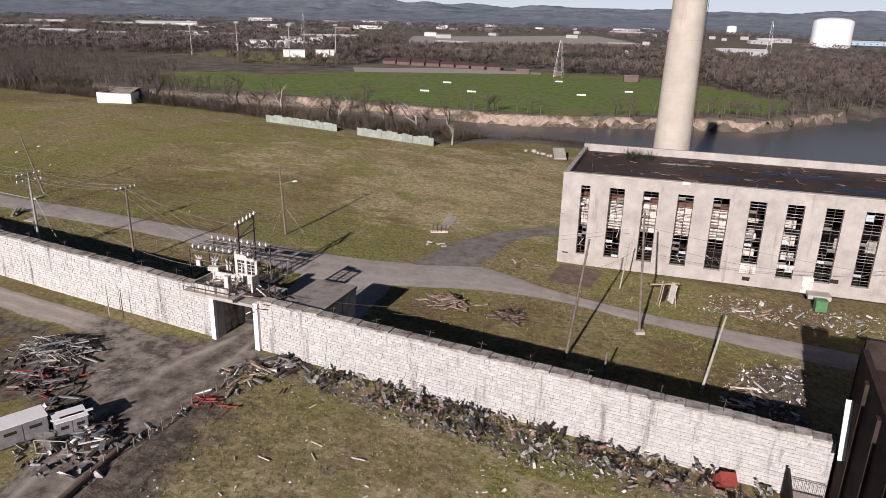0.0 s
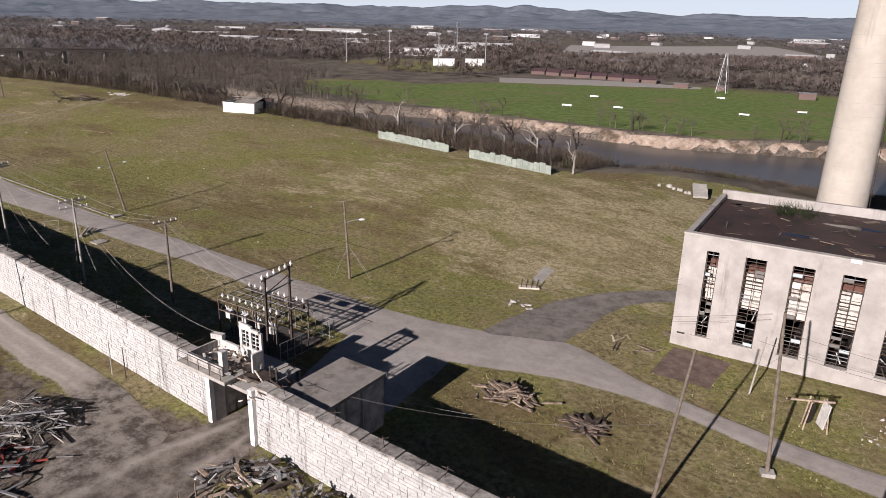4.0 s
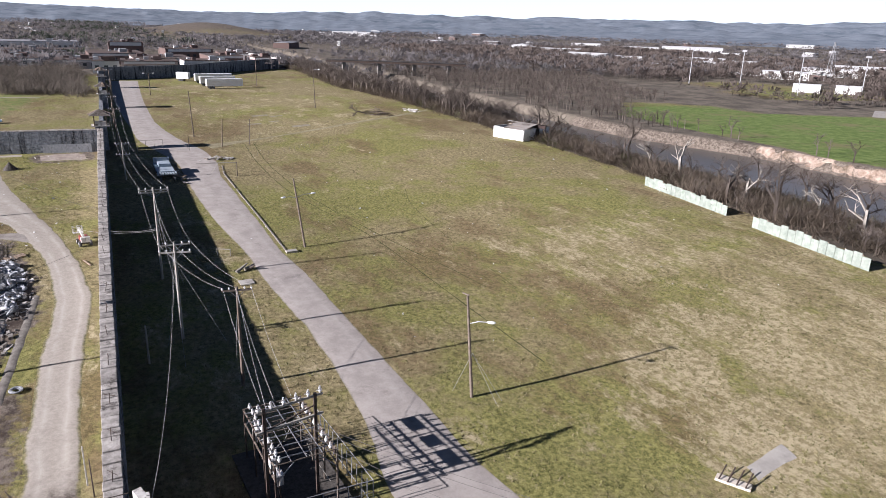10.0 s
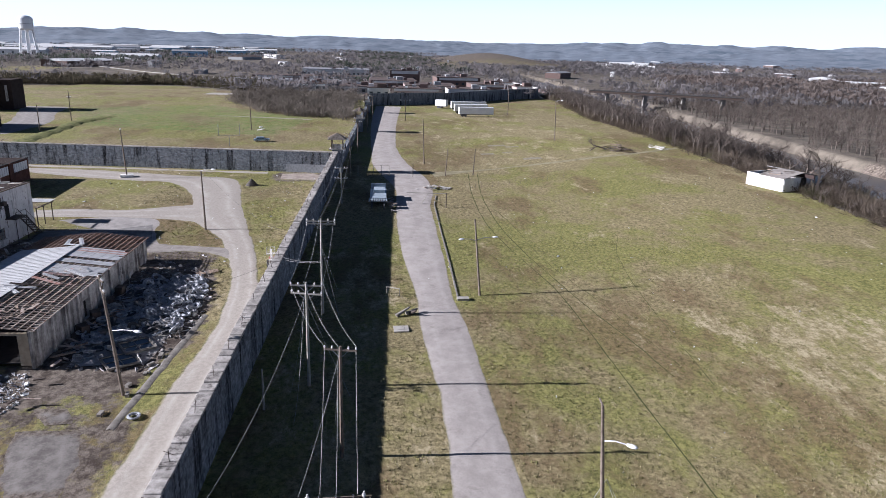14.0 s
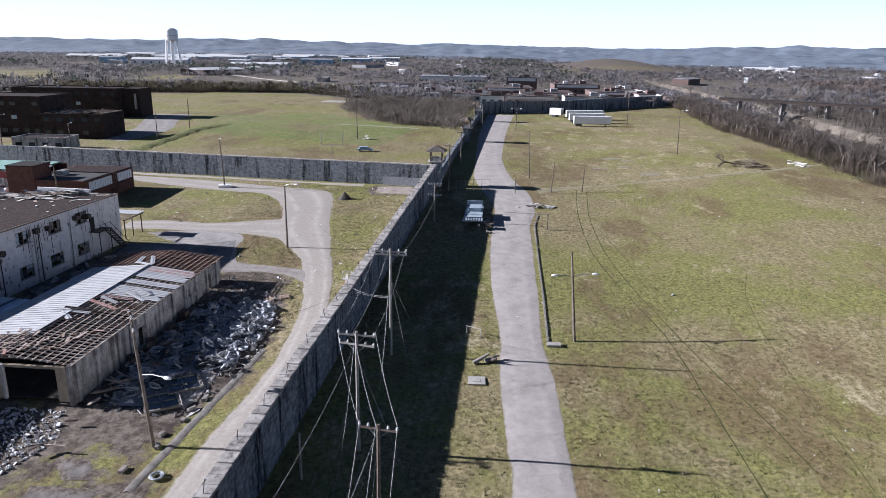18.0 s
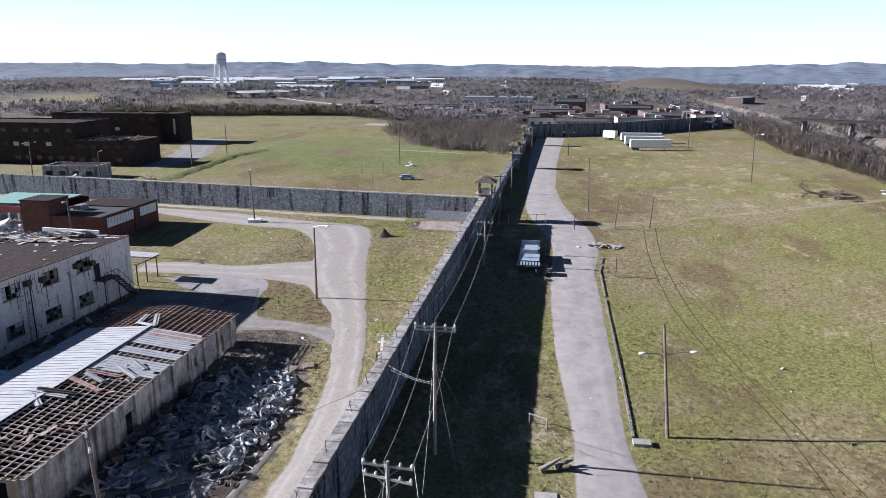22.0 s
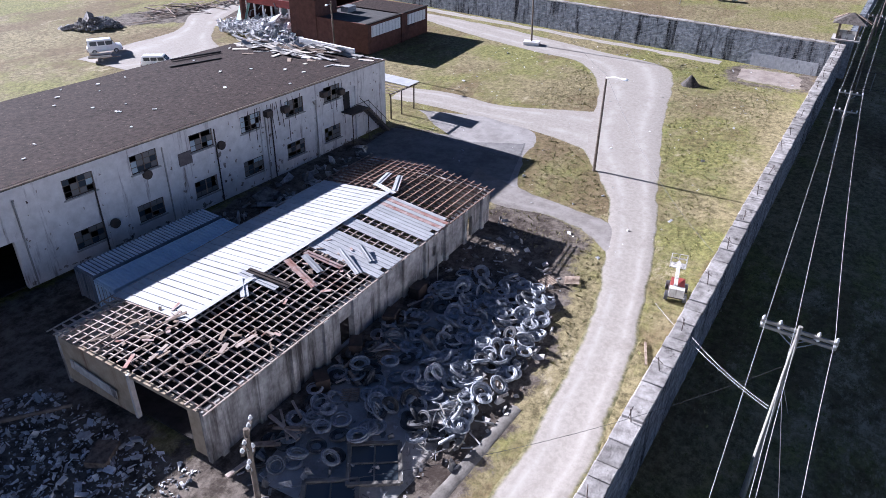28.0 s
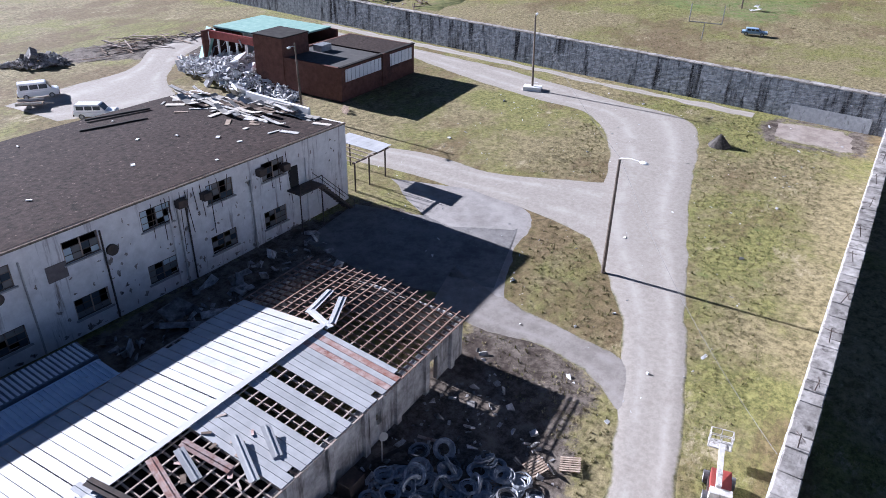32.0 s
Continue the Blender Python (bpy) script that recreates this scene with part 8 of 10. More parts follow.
for x, y, w, d, h, m in ((-520, 0, 40, 74, 5, 2), (-590, 8, 44, 90, 6, 1), (-690, 20, 60, 60, 8, 0), (-400, 82, 34, 26, 6, 1), (-418, 112, 30, 24, 5.5, 0), (-452, 92, 60, 30, 6, 1), (-470, 130, 46, 22, 6.5, 1), (-500, 70, 70, 30, 7, 1), (-520, 115, 40, 30, 9, 1), (-540, 150, 60, 22, 6, 1), (-455, 150, 30, 12, 6, 1), (-396, 62, 14, 12, 6, 0), (-560, 80, 26, 22, 12, 1), (-600, 120, 40, 30, 7, 1), (-445, 50, 50, 22, 5, 2), (-480, 20, 70, 24, 5, 2)):
    b = thing("compound_block", "low flat-roofed block of the far prison compound", "building", pose(x, y, gz(x, y) - 0.3, 0, 0, R2.uniform(-6, 6)), group="blocks of the far prison compound")
    part("wall", box(B(), (0, 0, h / 2), (w * 0.62, d, h)), PINKISH if x > -460 and m == 1 else TOWNWALL[m], b)
    part("roof", box(B(), (0, 0, h + 0.15), (w * 0.62 + 0.5, d + 0.5, 0.35)), TOWNROOF[R2.choice([1, 2, 2, 2])], b)
    part("roof_house", box(B(), (w * 0.1, d * 0.15, h + 1.2), (5, 4, 2.2)), TOWNWALL[R2.choice([1, 1, 2])], b)
    for k in range(5):
        part("roof_vent", box(B(), (R2.uniform(-0.25, 0.25) * w, R2.uniform(-0.4, 0.4) * d, h + R2.uniform(0.5, 1.2)), (R2.uniform(1, 4), R2.uniform(1, 3), R2.uniform(0.8, 2.2))), TOWNWALL[R2.choice([0, 1, 1, 2])], b)
    part("white_band", box(B(), (w * 0.31 + 0.06, 0, h * 0.9), (0.2, d * 0.9, h * 0.18)), TOWNWALL[0], b)
    for k in range(int(d / 4)):
        part("window", box(B(), (w * 0.31 + 0.03, -d / 2 + 2 + k * 4, h * 0.55), (0.12, 1.8, 1.5)), GLASS, b)


def water_tower(x, y, h):
    w = thing("water_tower", "white water tower on tall splayed legs", "water tower", pose(x, y, gz(x, y)))
    for k in range(6):
        a = 2 * math.pi * k / 6 + 0.3
        part("leg", rod(B(), (math.cos(a) * 13, math.sin(a) * 13, 0), (math.cos(a) * 8.6, math.sin(a) * 8.6, h * 0.68), 1.0, 1.0, 8), WHITEMETAL, w)
    part("riser", rod(B(), (0, 0, 0), (0, 0, h * 0.75), 1.0, 1.0, 10), WHITEMETAL, w)
    part("tank", rod(B(), (0, 0, h * 0.7), (0, 0, h * 0.92), 9.6, 9.6, 28), WHITEMETAL, w)
    bm = B()
    bmesh.ops.create_uvsphere(bm, u_segments=24, v_segments=14, radius=1, matrix=pose(0, 0, h * 0.92) @ Matrix.Diagonal((9.6, 9.6, h * 0.09, 1)))
    part("dome", bm, WHITEMETAL, w, smooth=True)
    bm = B()
    bmesh.ops.create_uvsphere(bm, u_segments=24, v_segments=14, radius=1, matrix=pose(0, 0, h * 0.7) @ Matrix.Diagonal((9.6, 9.6, h * 0.06, 1)))
    part("tank_bottom", bm, WHITEMETAL, w, smooth=True)
    part("balcony", rod(B(), (0, 0, h * 0.8), (0, 0, h * 0.81), 10.4, 10.4, 24), STEEL, w)


water_tower(-1100, -444, 56)


def tank(x, y, d, h, z):
    t = thing("storage_tank", "big white round storage tank on the plain", "tank", pose(x, y, z))
    part("shell", rod(B(), (0, 0, -2), (0, 0, h * 0.86), d / 2, d / 2, 40), WHITEMETAL, t, smooth=False)
    bm = B()
    bmesh.ops.create_uvsphere(bm, u_segments=40, v_segments=12, radius=1, matrix=pose(0, 0, h * 0.86) @ Matrix.Diagonal((d / 2, d / 2, h * 0.16, 1)))
    part("dome", bm, WHITEMETAL, t, smooth=True)


tank(143, 1468, 66, 50, gz(143, 1468))
tank(-36, 2150, 26, 22, gz(-36, 2150))


def floodlight(x, y, h):
    f = thing("floodlight_mast", "tall pale sports floodlight mast", "floodlight", pose(x, y, gz(x, y)), group="floodlight masts of the sports field")
    part("mast", rod(B(), (0, 0, 0), (0, 0, h), 0.38, 0.25, 8), STEEL, f)
    part("lamp_frame", box(B(), (0, 0, h - 0.4), (3.4, 0.5, 1.4), 0.6), STEEL, f)


for x, y in ((-428, 482), (-401, 508), (-335, 489), (-319, 534)):
    floodlight(x, y, 27)


def lattice_mast(x, y, h):
    m = thing("pylon", "grey lattice power pylon across the river", "pylon", pose(x, y, gz(x, y)), group="pylons on the plain")
    for sx in (-1, 1):
        for sy in (-1, 1):
            part("leg", rod(B(), (sx * 3, sy * 3, 0), (sx * 0.5, sy * 0.5, h), 0.16, n=4), STEEL, m)
    for k in range(6):
        z0, z1 = h * k / 6, h * (k + 1) / 6
        a, b = 3 - 2.5 * k / 6, 3 - 2.5 * (k + 1) / 6
        part("brace", rod(rod(B(), (-a, -a, z0), (b, -b, z1), 0.1, n=4), (a, a, z0), (-b, b, z1), 0.1, n=4), STEEL, m)
    for z in (0.7, 0.85):
        part("arm", rod(B(), (-4, 0, h * z), (4, 0, h * z), 0.12, n=4), STEEL, m)


lattice_mast(-111, 475, 24)
lattice_mast(31, 1008, 40)
lattice_mast(-420, 640, 34)


KERBGREY = mat("stained_pier_concrete", (0.13, 0.12, 0.11), (0.24, 0.225, 0.21), 0.9, 3, 0)


def bridge():
    b = thing("road_bridge", "long dark girder bridge crossing the wooded river", "bridge", pose(0, 0, 0))
    a, e = Vector((-500, 206, 7.2)), Vector((-464, 299, 6.0))
    part("girder", beam(B(), a, e, 5.0, 1.3), DARKSTEEL, b)
    part("parapet", beam(B(), a + Vector((0, 0, 1.0)), e + Vector((0, 0, 1.0)), 5.4, 0.3), mat("sooty_concrete", (0.05, 0.047, 0.045), (0.1, 0.095, 0.09), 0.9, 3, 0), b)
    for k in range(4):
        p = a.lerp(e, (k + 0.5) / 4)
        part("bridge_pier", box(B(), (p.x, p.y, 0.5), (2.4, 2.4, 12)), KERBGREY, b)


bridge()


# ---- sheet fences above the bank ----
def sheet_fence(a, b, h=1.95):
    f = thing("sheet_fence", "pale green sheet fence above the river bank", "fence", pose(0, 0, 0), group="sheet fences above the bank")
    a, b = Vector(a), Vector(b)
    n = int((b - a).length / 1.25)
    for i in range(n):
        p, q = a.lerp(b, i / n), a.lerp(b, (i + 0.97) / n)
        z = gz(p.x, p.y)
        hh = h + RND.uniform(-0.3, 0.15)
        m = (p + q) / 2
        d = q - p
        part("panel", box(B(), (m.x, m.y, z + hh / 2), (d.length, 0.06, hh), math.atan2(d.y, d.x) + RND.uniform(-0.03, 0.03)), FENCEGREEN, f)
    for i in range(0, n + 1, 2):
        p = a.lerp(b, i / n)
        part("post", box(B(), (p.x, p.y + 0.1, gz(p.x, p.y) + h / 2), (0.1, 0.1, h)), TIMBER, f)


sheet_fence((-107.4, 146.4), (-85.9, 144.8))
sheet_fence((-79.7, 143.6), (-59.8, 142.8))

# ---- loose things ----
def chunks(n, poly, size, lift, seed, spread=0.0):
    """Broken boxes strewn over a polygon, heaped by lift towards its middle."""
    r = np.random.RandomState(seed)
    poly = [tuple(p) for p in poly]
    xs, ys = zip(*poly)
    pts = np.zeros((0, 2))
    while len(pts) < n:
        p = np.stack([r.uniform(min(xs), max(xs), n * 2), r.uniform(min(ys), max(ys), n * 2)], -1)
        pts = np.concatenate([pts, p[inside(p[:, 0], p[:, 1], poly)]])
    pts = pts[:n]
    c = np.mean(poly, 0)
    rad = np.maximum(1e-3, np.hypot(*(np.array(poly) - c).T).mean())
    hump = np.clip(1 - np.hypot(*(pts - c).T) / rad, 0, 1)
    z = land(pts[:, 0], pts[:, 1]) + lift * hump * r.uniform(0.4, 1.0, n)
    corners = np.array([(x, y, w) for x in (-0.5, 0.5) for y in (-0.5, 0.5) for w in (-0.5, 0.5)])
    quads = np.array([(0, 1, 3, 2), (4, 6, 7, 5), (0, 4, 5, 1), (2, 3, 7, 6), (0, 2, 6, 4), (1, 5, 7, 3)])
    s = size * np.exp(r.normal(0, 0.55, (n, 1))) * np.stack([r.uniform(0.5, 2.2, n), r.uniform(0.4, 1.2, n), r.uniform(0.06, 0.4, n)], -1)
    v = corners[None] * s[:, None] + r.normal(0, 0.06, (n, 8, 3)) * s[:, None]
    q = r.normal(0, 1, (n, 4)) * (0.45, 0.3, 0.3, 1.0)
    q /= np.linalg.norm(q, axis=1)[:, None]
    w, x, y, zz = q.T
    m = np.stack([np.stack([1 - 2 * (y * y + zz * zz), 2 * (x * y - zz * w), 2 * (x * zz + y * w)], -1), np.stack([2 * (x * y + zz * w), 1 - 2 * (x * x + zz * zz), 2 * (y * zz - x * w)], -1),
                  np.stack([2 * (x * zz - y * w), 2 * (y * zz + x * w), 1 - 2 * (x * x + y * y)], -1)], 1)
    v = np.einsum("nij,nkj->nki", m, v)
    v += np.concatenate([pts, (z + s[:, 2] * 0.3)[:, None]], -1)[:, None]
    return v.reshape(-1, 3), (quads[None] + 8 * np.arange(n)[:, None, None]).reshape(-1, 4)


def heap(name, n, poly, size, lift, seed, material, label, category="rubble"):
    v, f = chunks(n, poly, size, lift, seed)
    return tagged(new(name, raw_mesh(name, v, f, material)), label, category, kind="stuff")


heap("rubble_heap", 2800, [(-150, -40), (-146, -20), (-149.5, -16), (-156.5, -20), (-161, -33), (-163, -46), (-156, -47)], 0.3, 3.2, 1, PALERUBBLE, "white heap of torn panels and plaster by the brick hall")
heap("rubble_heap", 700, [(-136.5, -66), (-138, -60), (-144, -57.5), (-145.5, -66)], 0.28, 1.7, 2, RUBBLE, "small grey heap of rubble by the parking lot")
heap("rubble_field", 3200, [(-80.5, 17), (-80.8, 31), (-76, 33), (-68, 30), (-66, 20), (-72, 12)], 0.11, 0.35, 3, PALERUBBLE, "pale broken tiles strewn before the shed")
heap("rubble_field", 700, [(-117, 31.6), (-82, 31.6), (-80, 43), (-95, 44), (-109, 42)], 0.2, 0.15, 4, RUBBLE, "rubble strewn over the tyre yard")
heap("wall_debris", 900, [(-36, 49.3), (8, 49), (9, 45.5), (2, 46), (-8, 45), (-14, 44.4), (-20, 45), (-27, 46.4), (-36, 47)], 0.1, 0.3, 5, SCRAP, "twisted scrap and cladding heaped along the wall's foot", "debris")
heap("wall_debris", 700, [(-34, 49.3), (8, 49.2), (8, 44.5), (-12, 44), (-34, 46)], 0.1, 0.25, 6, RUBBLE, "pale rubble along the wall's foot", "debris")
heap("gate_debris", 260, [(-37, 48.5), (-33, 48.8), (-35, 42), (-37.5, 38), (-38.5, 33), (-37.3, 33), (-36.2, 42)], 0.1, 0.35, 7, SCRAP, "scrap along the edge of the muddy track", "debris")
heap("yard_debris", 300, [(-48, 35), (-44, 36), (-38, 33), (-36, 28), (-42, 27), (-47, 30)], 0.22, 0.4, 8, SCRAP, "scrap around the switch boxes", "debris")
heap("road_debris", 420, [(0, 82), (22, 83), (22, 91), (2, 89)], 0.13, 0.2, 9, RUBBLE, "rubble before the power house", "debris")
heap("field_debris", 260, [(3, 58), (11, 57), (12, 73), (5, 70)], 0.13, 0.1, 10, PALERUBBLE, "pale rubble on the grass strip", "debris")
heap("grass_litter", 260, [(-178, 55), (-60, 78), (-60, 150), (-178, 150)], 0.09, 0, 11, PALERUBBLE, "small stones and litter in the field", "litter")
heap("grass_litter", 500, [(-36, 20), (10, 20), (9, 46), (-33, 46)], 0.07, 0, 12, PALERUBBLE, "pale litter in the yard grass", "litter")
heap("grass_litter", 420, [(-180, 5), (-135, 5), (-112, 45), (-178, 50)], 0.1, 0, 13, PALERUBBLE, "pale litter in the inner yard", "litter")
heap("block_debris", 500, [(-206, -75), (-196, -75), (-196, -48), (-212, -52), (-226, -60)], 0.4, 0.5, 14, RUBBLE, "rubble behind the crossing wall", "debris")
heap("roof_scrap", 260, [(-265, -86), (-250, -86), (-250, -66), (-265, -66)], 0.4, 0.3, 15, RUBBLE, "fallen roof pieces", "debris")
heap("lot_debris", 160, [(-124, 10), (-102, 8.5), (-102, 15), (-120, 17)], 0.35, 0.3, 16, RUBBLE, "rubbish between the shed and the cream block", "debris")


def coil(seed, n=15, s=5):
    """A flat coil made of one length of hose: turns side by side, the upper ones lying on the lower."""
    r = random.Random(seed)
    bm = B()
    turns = r.choice([4, 5, 5, 6])
    t = r.uniform(0.05, 0.058)
    tip = [(r.uniform(-0.05, 0.05), r.uniform(0, 6.28)) for _ in range(turns + 1)]
    # spiral out over three turns, then back in on top of them
    rings = []
    for i in range(turns * n + 1):
        k = i / n
        m = k % 6
        R = 0.3 + 0.105 * (m if m < 3 else 6 - m) * 0.85
        a = 2 * math.pi * k
        h, p = tip[int(k)]
        w = k - int(k)
        z = 0.07 + 0.1 * smooth01(k - 2.3) + (h * (1 - w) + tip[min(turns, int(k) + 1)][0] * w) * math.cos(a + tip[0][1])
        rings.append([bm.verts.new(((R + t * math.cos(b)) * math.cos(a), (R + t * math.cos(b)) * math.sin(a), float(z) + t * math.sin(b))) for b in [2 * math.pi * j / s for j in range(s)]])
    for p, q in zip(rings, rings[1:]):
        for j in range(s):
            bm.faces.new((p[j], q[j], q[(j + 1) % s], p[(j + 1) % s]))
    bm.faces.new(rings[0])
    bm.faces.new(rings[-1][::-1])
    return bm


COILYARD = [(-82.5, 33), (-88, 32.2), (-97, 32.4), (-106, 33), (-108.4, 36.5), (-107.6, 41), (-101, 42.6), (-94, 42.4), (-88, 41.8), (-91, 38), (-84, 36.6)]
protos = [solid("hose_coil", coil(s), PALETYRE if s % 4 else TYRE, "dusty coil of ribbed hose dumped on the yard", "hose coil", "coils dumped on the yard", smooth=True) for s in range(8)]
cy = wild(2200, -109, -82, 31, 43, lambda x, y: inside(x, y, COILYARD) & (RNG.rand(len(x)) < np.where((y > 37.5) & (x < -91), 1.0, 0.75)))[:230]
for i, (x, y) in enumerate(cy):
    up = 0.0 if i < 160 else RNG.uniform(0.15, 0.4)
    m = pose(x, y, gz(x, y) + 0.05 + up, RNG.normal(0, 9 + 26 * (up > 0)), RNG.normal(0, 9 + 26 * (up > 0)), RNG.uniform(0, 360)) @ Matrix.Scale(RNG.uniform(0.95, 1.25), 4)
    if i < 8:
        protos[i].matrix_basis = m
    else:
        q = protos[i % 8].copy()
        scene.collection.objects.link(q)
        q.matrix_basis = m


extra = []
for k in range(4):
    bm = coil(40 + k, 11, 4)
    bm.verts.index_update()
    extra.append((np.array([tuple(v.co) for v in bm.verts]), np.array([[v.index for v in f.verts] for f in bm.faces])))
    bm.free()
cy = wild(3000, -109, -82, 31, 43, lambda x, y: inside(x, y, COILYARD) & (RNG.rand(len(x)) < np.where((y > 37) & (x < -90), 1.0, 0.3)))[:70]
heaped = []
for k in range(4):
    q = cy[k::4]
    m = len(q)
    w = RNG.uniform(0.9, 1.15, m)
    heaped.append(strewn(extra[k], np.stack([q[:, 0], q[:, 1], land(q[:, 0], q[:, 1]) + RNG.uniform(0.0, 0.45, m), RNG.uniform(0, 6.28, m), w, w], -1)))
stuff("coil_heap", heaped, PALETYRE, "more dusty hose coils heaped between the others", "hose coils")


def pallet(x, y, rz, tilt=0.0):
    p = thing("pallet", "grey wooden pallet lying on the yard", "pallet", pose(x, y, gz(x, y) + 0.05, tilt, 0, rz), group="pallets on the yard")
    for i in range(7):
        part("slat", box(B(), (-0.52 + i * 0.173, 0, 0.13), (0.1, 1.2, 0.025)), TIMBER, p)
    for y2 in (-0.5, 0, 0.5):
        part("bearer", box(B(), (0, y2, 0.06), (1.14, 0.09, 0.1)), TIMBER, p)


for x, y, rz, t in ((-110.2, 41.6, 20, 8), (-109.0, 40.0, 60, 10), (-105.6, 36.2, 10, 5), (-103.0, 36.8, 70, 6), (-98.2, 36.0, 40, 10), (-100.6, 37.9, 20, 4), (-90.2, 34.4, 30, 6), (-94.4, 34.0, 75, 5), (-106.8, 38.6, 15, 9), (-150.2, -7.6, 70, 45), (-151.0, -8.4, 72, 45)):
    pallet(x, y, rz, t)


def pit(x, y, rz):
    p = thing("pit_frame", "concrete-rimmed pit with dark hatch panels", "pit", pose(x, y, gz(x, y) + 0.1, 0, 0, rz), group="pits in the yard slab")
    for a, b in (((-1.5, -1.5), (1.5, -1.5)), ((1.5, -1.5), (1.5, 1.5)), ((1.5, 1.5), (-1.5, 1.5)), ((-1.5, 1.5), (-1.5, -1.5))):
        part("rim", beam(B(), (*a, 0.12), (*b, 0.12), 0.24, 0.2), EDGING, p)
    for i in range(2):
        for j in range(2):
            part("hatch_panel", box(B(), (-0.7 + 1.4 * i, -0.7 + 1.4 * j, 0.08), (1.3, 1.3, 0.05)), GLASS, p)
    part("bar", beam(B(), (-1.4, 0, 0.14), (1.4, 0, 0.14), 0.07), EDGING, p)
    part("bar", beam(B(), (0, -1.4, 0.14), (0, 1.4, 0.14), 0.07), EDGING, p)


pit(-86.4, 39.1, 35)
pit(-82.9, 38.6, 35)


def boards(name, n, cx, cy, rx, ry, high, label, mats, seed, long=(1.2, 3.2), w=(0.1, 0.3), category="timber pile"):
    r = random.Random(seed)
    t = thing(name, label, category, pose(cx, cy, gz(cx, cy)))
    for i in range(n):
        a = r.uniform(0, math.pi)
        p = Vector((r.gauss(0, rx), r.gauss(0, ry), 0.0))
        k = math.exp(-(p.x / rx) ** 2 / 2 - (p.y / ry) ** 2 / 2)
        p.z = 0.08 + high * k * r.random()
        d = Vector((math.cos(a), math.sin(a), r.uniform(-0.12, 0.22))) * r.uniform(*long) / 2
        if p.z - abs(d.z) < 0.02:
            d.z = 0
        part("board", beam(B(), p - d, p + d, r.uniform(*w), r.uniform(0.04, 0.14)), r.choice(mats), t)
    return t


boards("timber_pile", 100, -26.5, 69.2, 1.2, 0.75, 1.1, "collapsed pile of old timber beside the road", [OLDWOOD, OLDWOOD, TIMBER], 3, long=(0.8, 2.2))
boards("timber_pile", 40, -18.6, 69.2, 0.9, 0.6, 0.4, "low pile of dark boards on the grass", [OLDWOOD, DARKSTEEL], 4)
boards("timber_pile", 40, -158.0, -61.0, 5.0, 2.2, 0.6, "beams stacked beside the lot", [TIMBER, DARKSTEEL, RAFTER], 5, long=(3, 7))
boards("timber_pile", 26, -166.0, -57.0, 3.0, 1.6, 0.6, "dark beams lying in the dirt", [TIMBER, DARKSTEEL], 15, long=(3, 6))
boards("scrap_tangle", 190, -54.2, 40.4, 2.0, 1.5, 1.7, "tangled heap of pale pipes and cable", [STEEL, SCRAP, PALEPOLE, DARKSTEEL], 6, long=(0.9, 2.4), w=(0.03, 0.08), category="scrap heap")
boards("scrap_tangle", 70, -50.8, 36.0, 2.2, 1.2, 0.9, "heap of rusted frames and pipes", [SCRAP, DARKSTEEL, REDPAINT, STEEL], 7, long=(0.8, 2.4), w=(0.05, 0.25), category="scrap heap")
boards("scrap_tangle", 60, -40.2, 32.0, 1.4, 1.0, 1.4, "crumpled machine parts beside the switch boxes", [SCRAP, STEEL, DARKSTEEL, WHITEPAINT], 8, long=(0.6, 1.8), w=(0.06, 0.4), category="scrap heap")
boards("scrap_tangle", 50, -36.4, 45.2, 1.6, 2.2, 0.8, "rusted scrap at the gate's side", [SCRAP, DARKSTEEL, TIMBER, WHITEPAINT], 9, long=(0.6, 2.0), w=(0.06, 0.35), category="scrap heap")
boards("scrap_tangle", 40, -34.2, 48.0, 1.4, 0.5, 1.1, "scrap leaning against the wall", [SCRAP, DARKSTEEL, STEEL], 10, long=(0.8, 2.0), w=(0.06, 0.35), category="scrap heap")
boards("bent_rack", 16, -36.0, 40.2, 0.8, 0.5, 0.4, "bent red steel frame in the dirt", [REDPAINT], 11, long=(0.8, 1.6), w=(0.05, 0.08), category="scrap")
boards("scrap_tangle", 46, -97.0, 33.0, 9.0, 0.5, 0.6, "timbers and junk along the shed wall", [TIMBER, DARKSTEEL, RAFTER], 12, long=(0.8, 3.0), category="scrap heap")
boards("scrap_tangle", 60, -91.5, 41.0, 1.6, 1.0, 1.0, "heap of bleached cable and wire", [PALEPOLE, STEEL, WIRE], 13, long=(0.5, 1.4), w=(0.02, 0.06), category="scrap heap")
boards("fence_wreck", 34, -164.8, 76.0, 0.9, 1.6, 0.7, "collapsed gate hut of white blocks and boards", [DIRTYWHITE, CONCRETE, OLDWOOD], 14, long=(0.5, 1.6), w=(0.2, 0.5), category="ruin")
boards("branch_heap", 70, -209.6, 131.0, 2.8, 1.3, 1.5, "heap of broken branches by a fallen tree", [BARK, OLDWOOD], 16, long=(1.2, 4), w=(0.05, 0.16), category="brushwood")

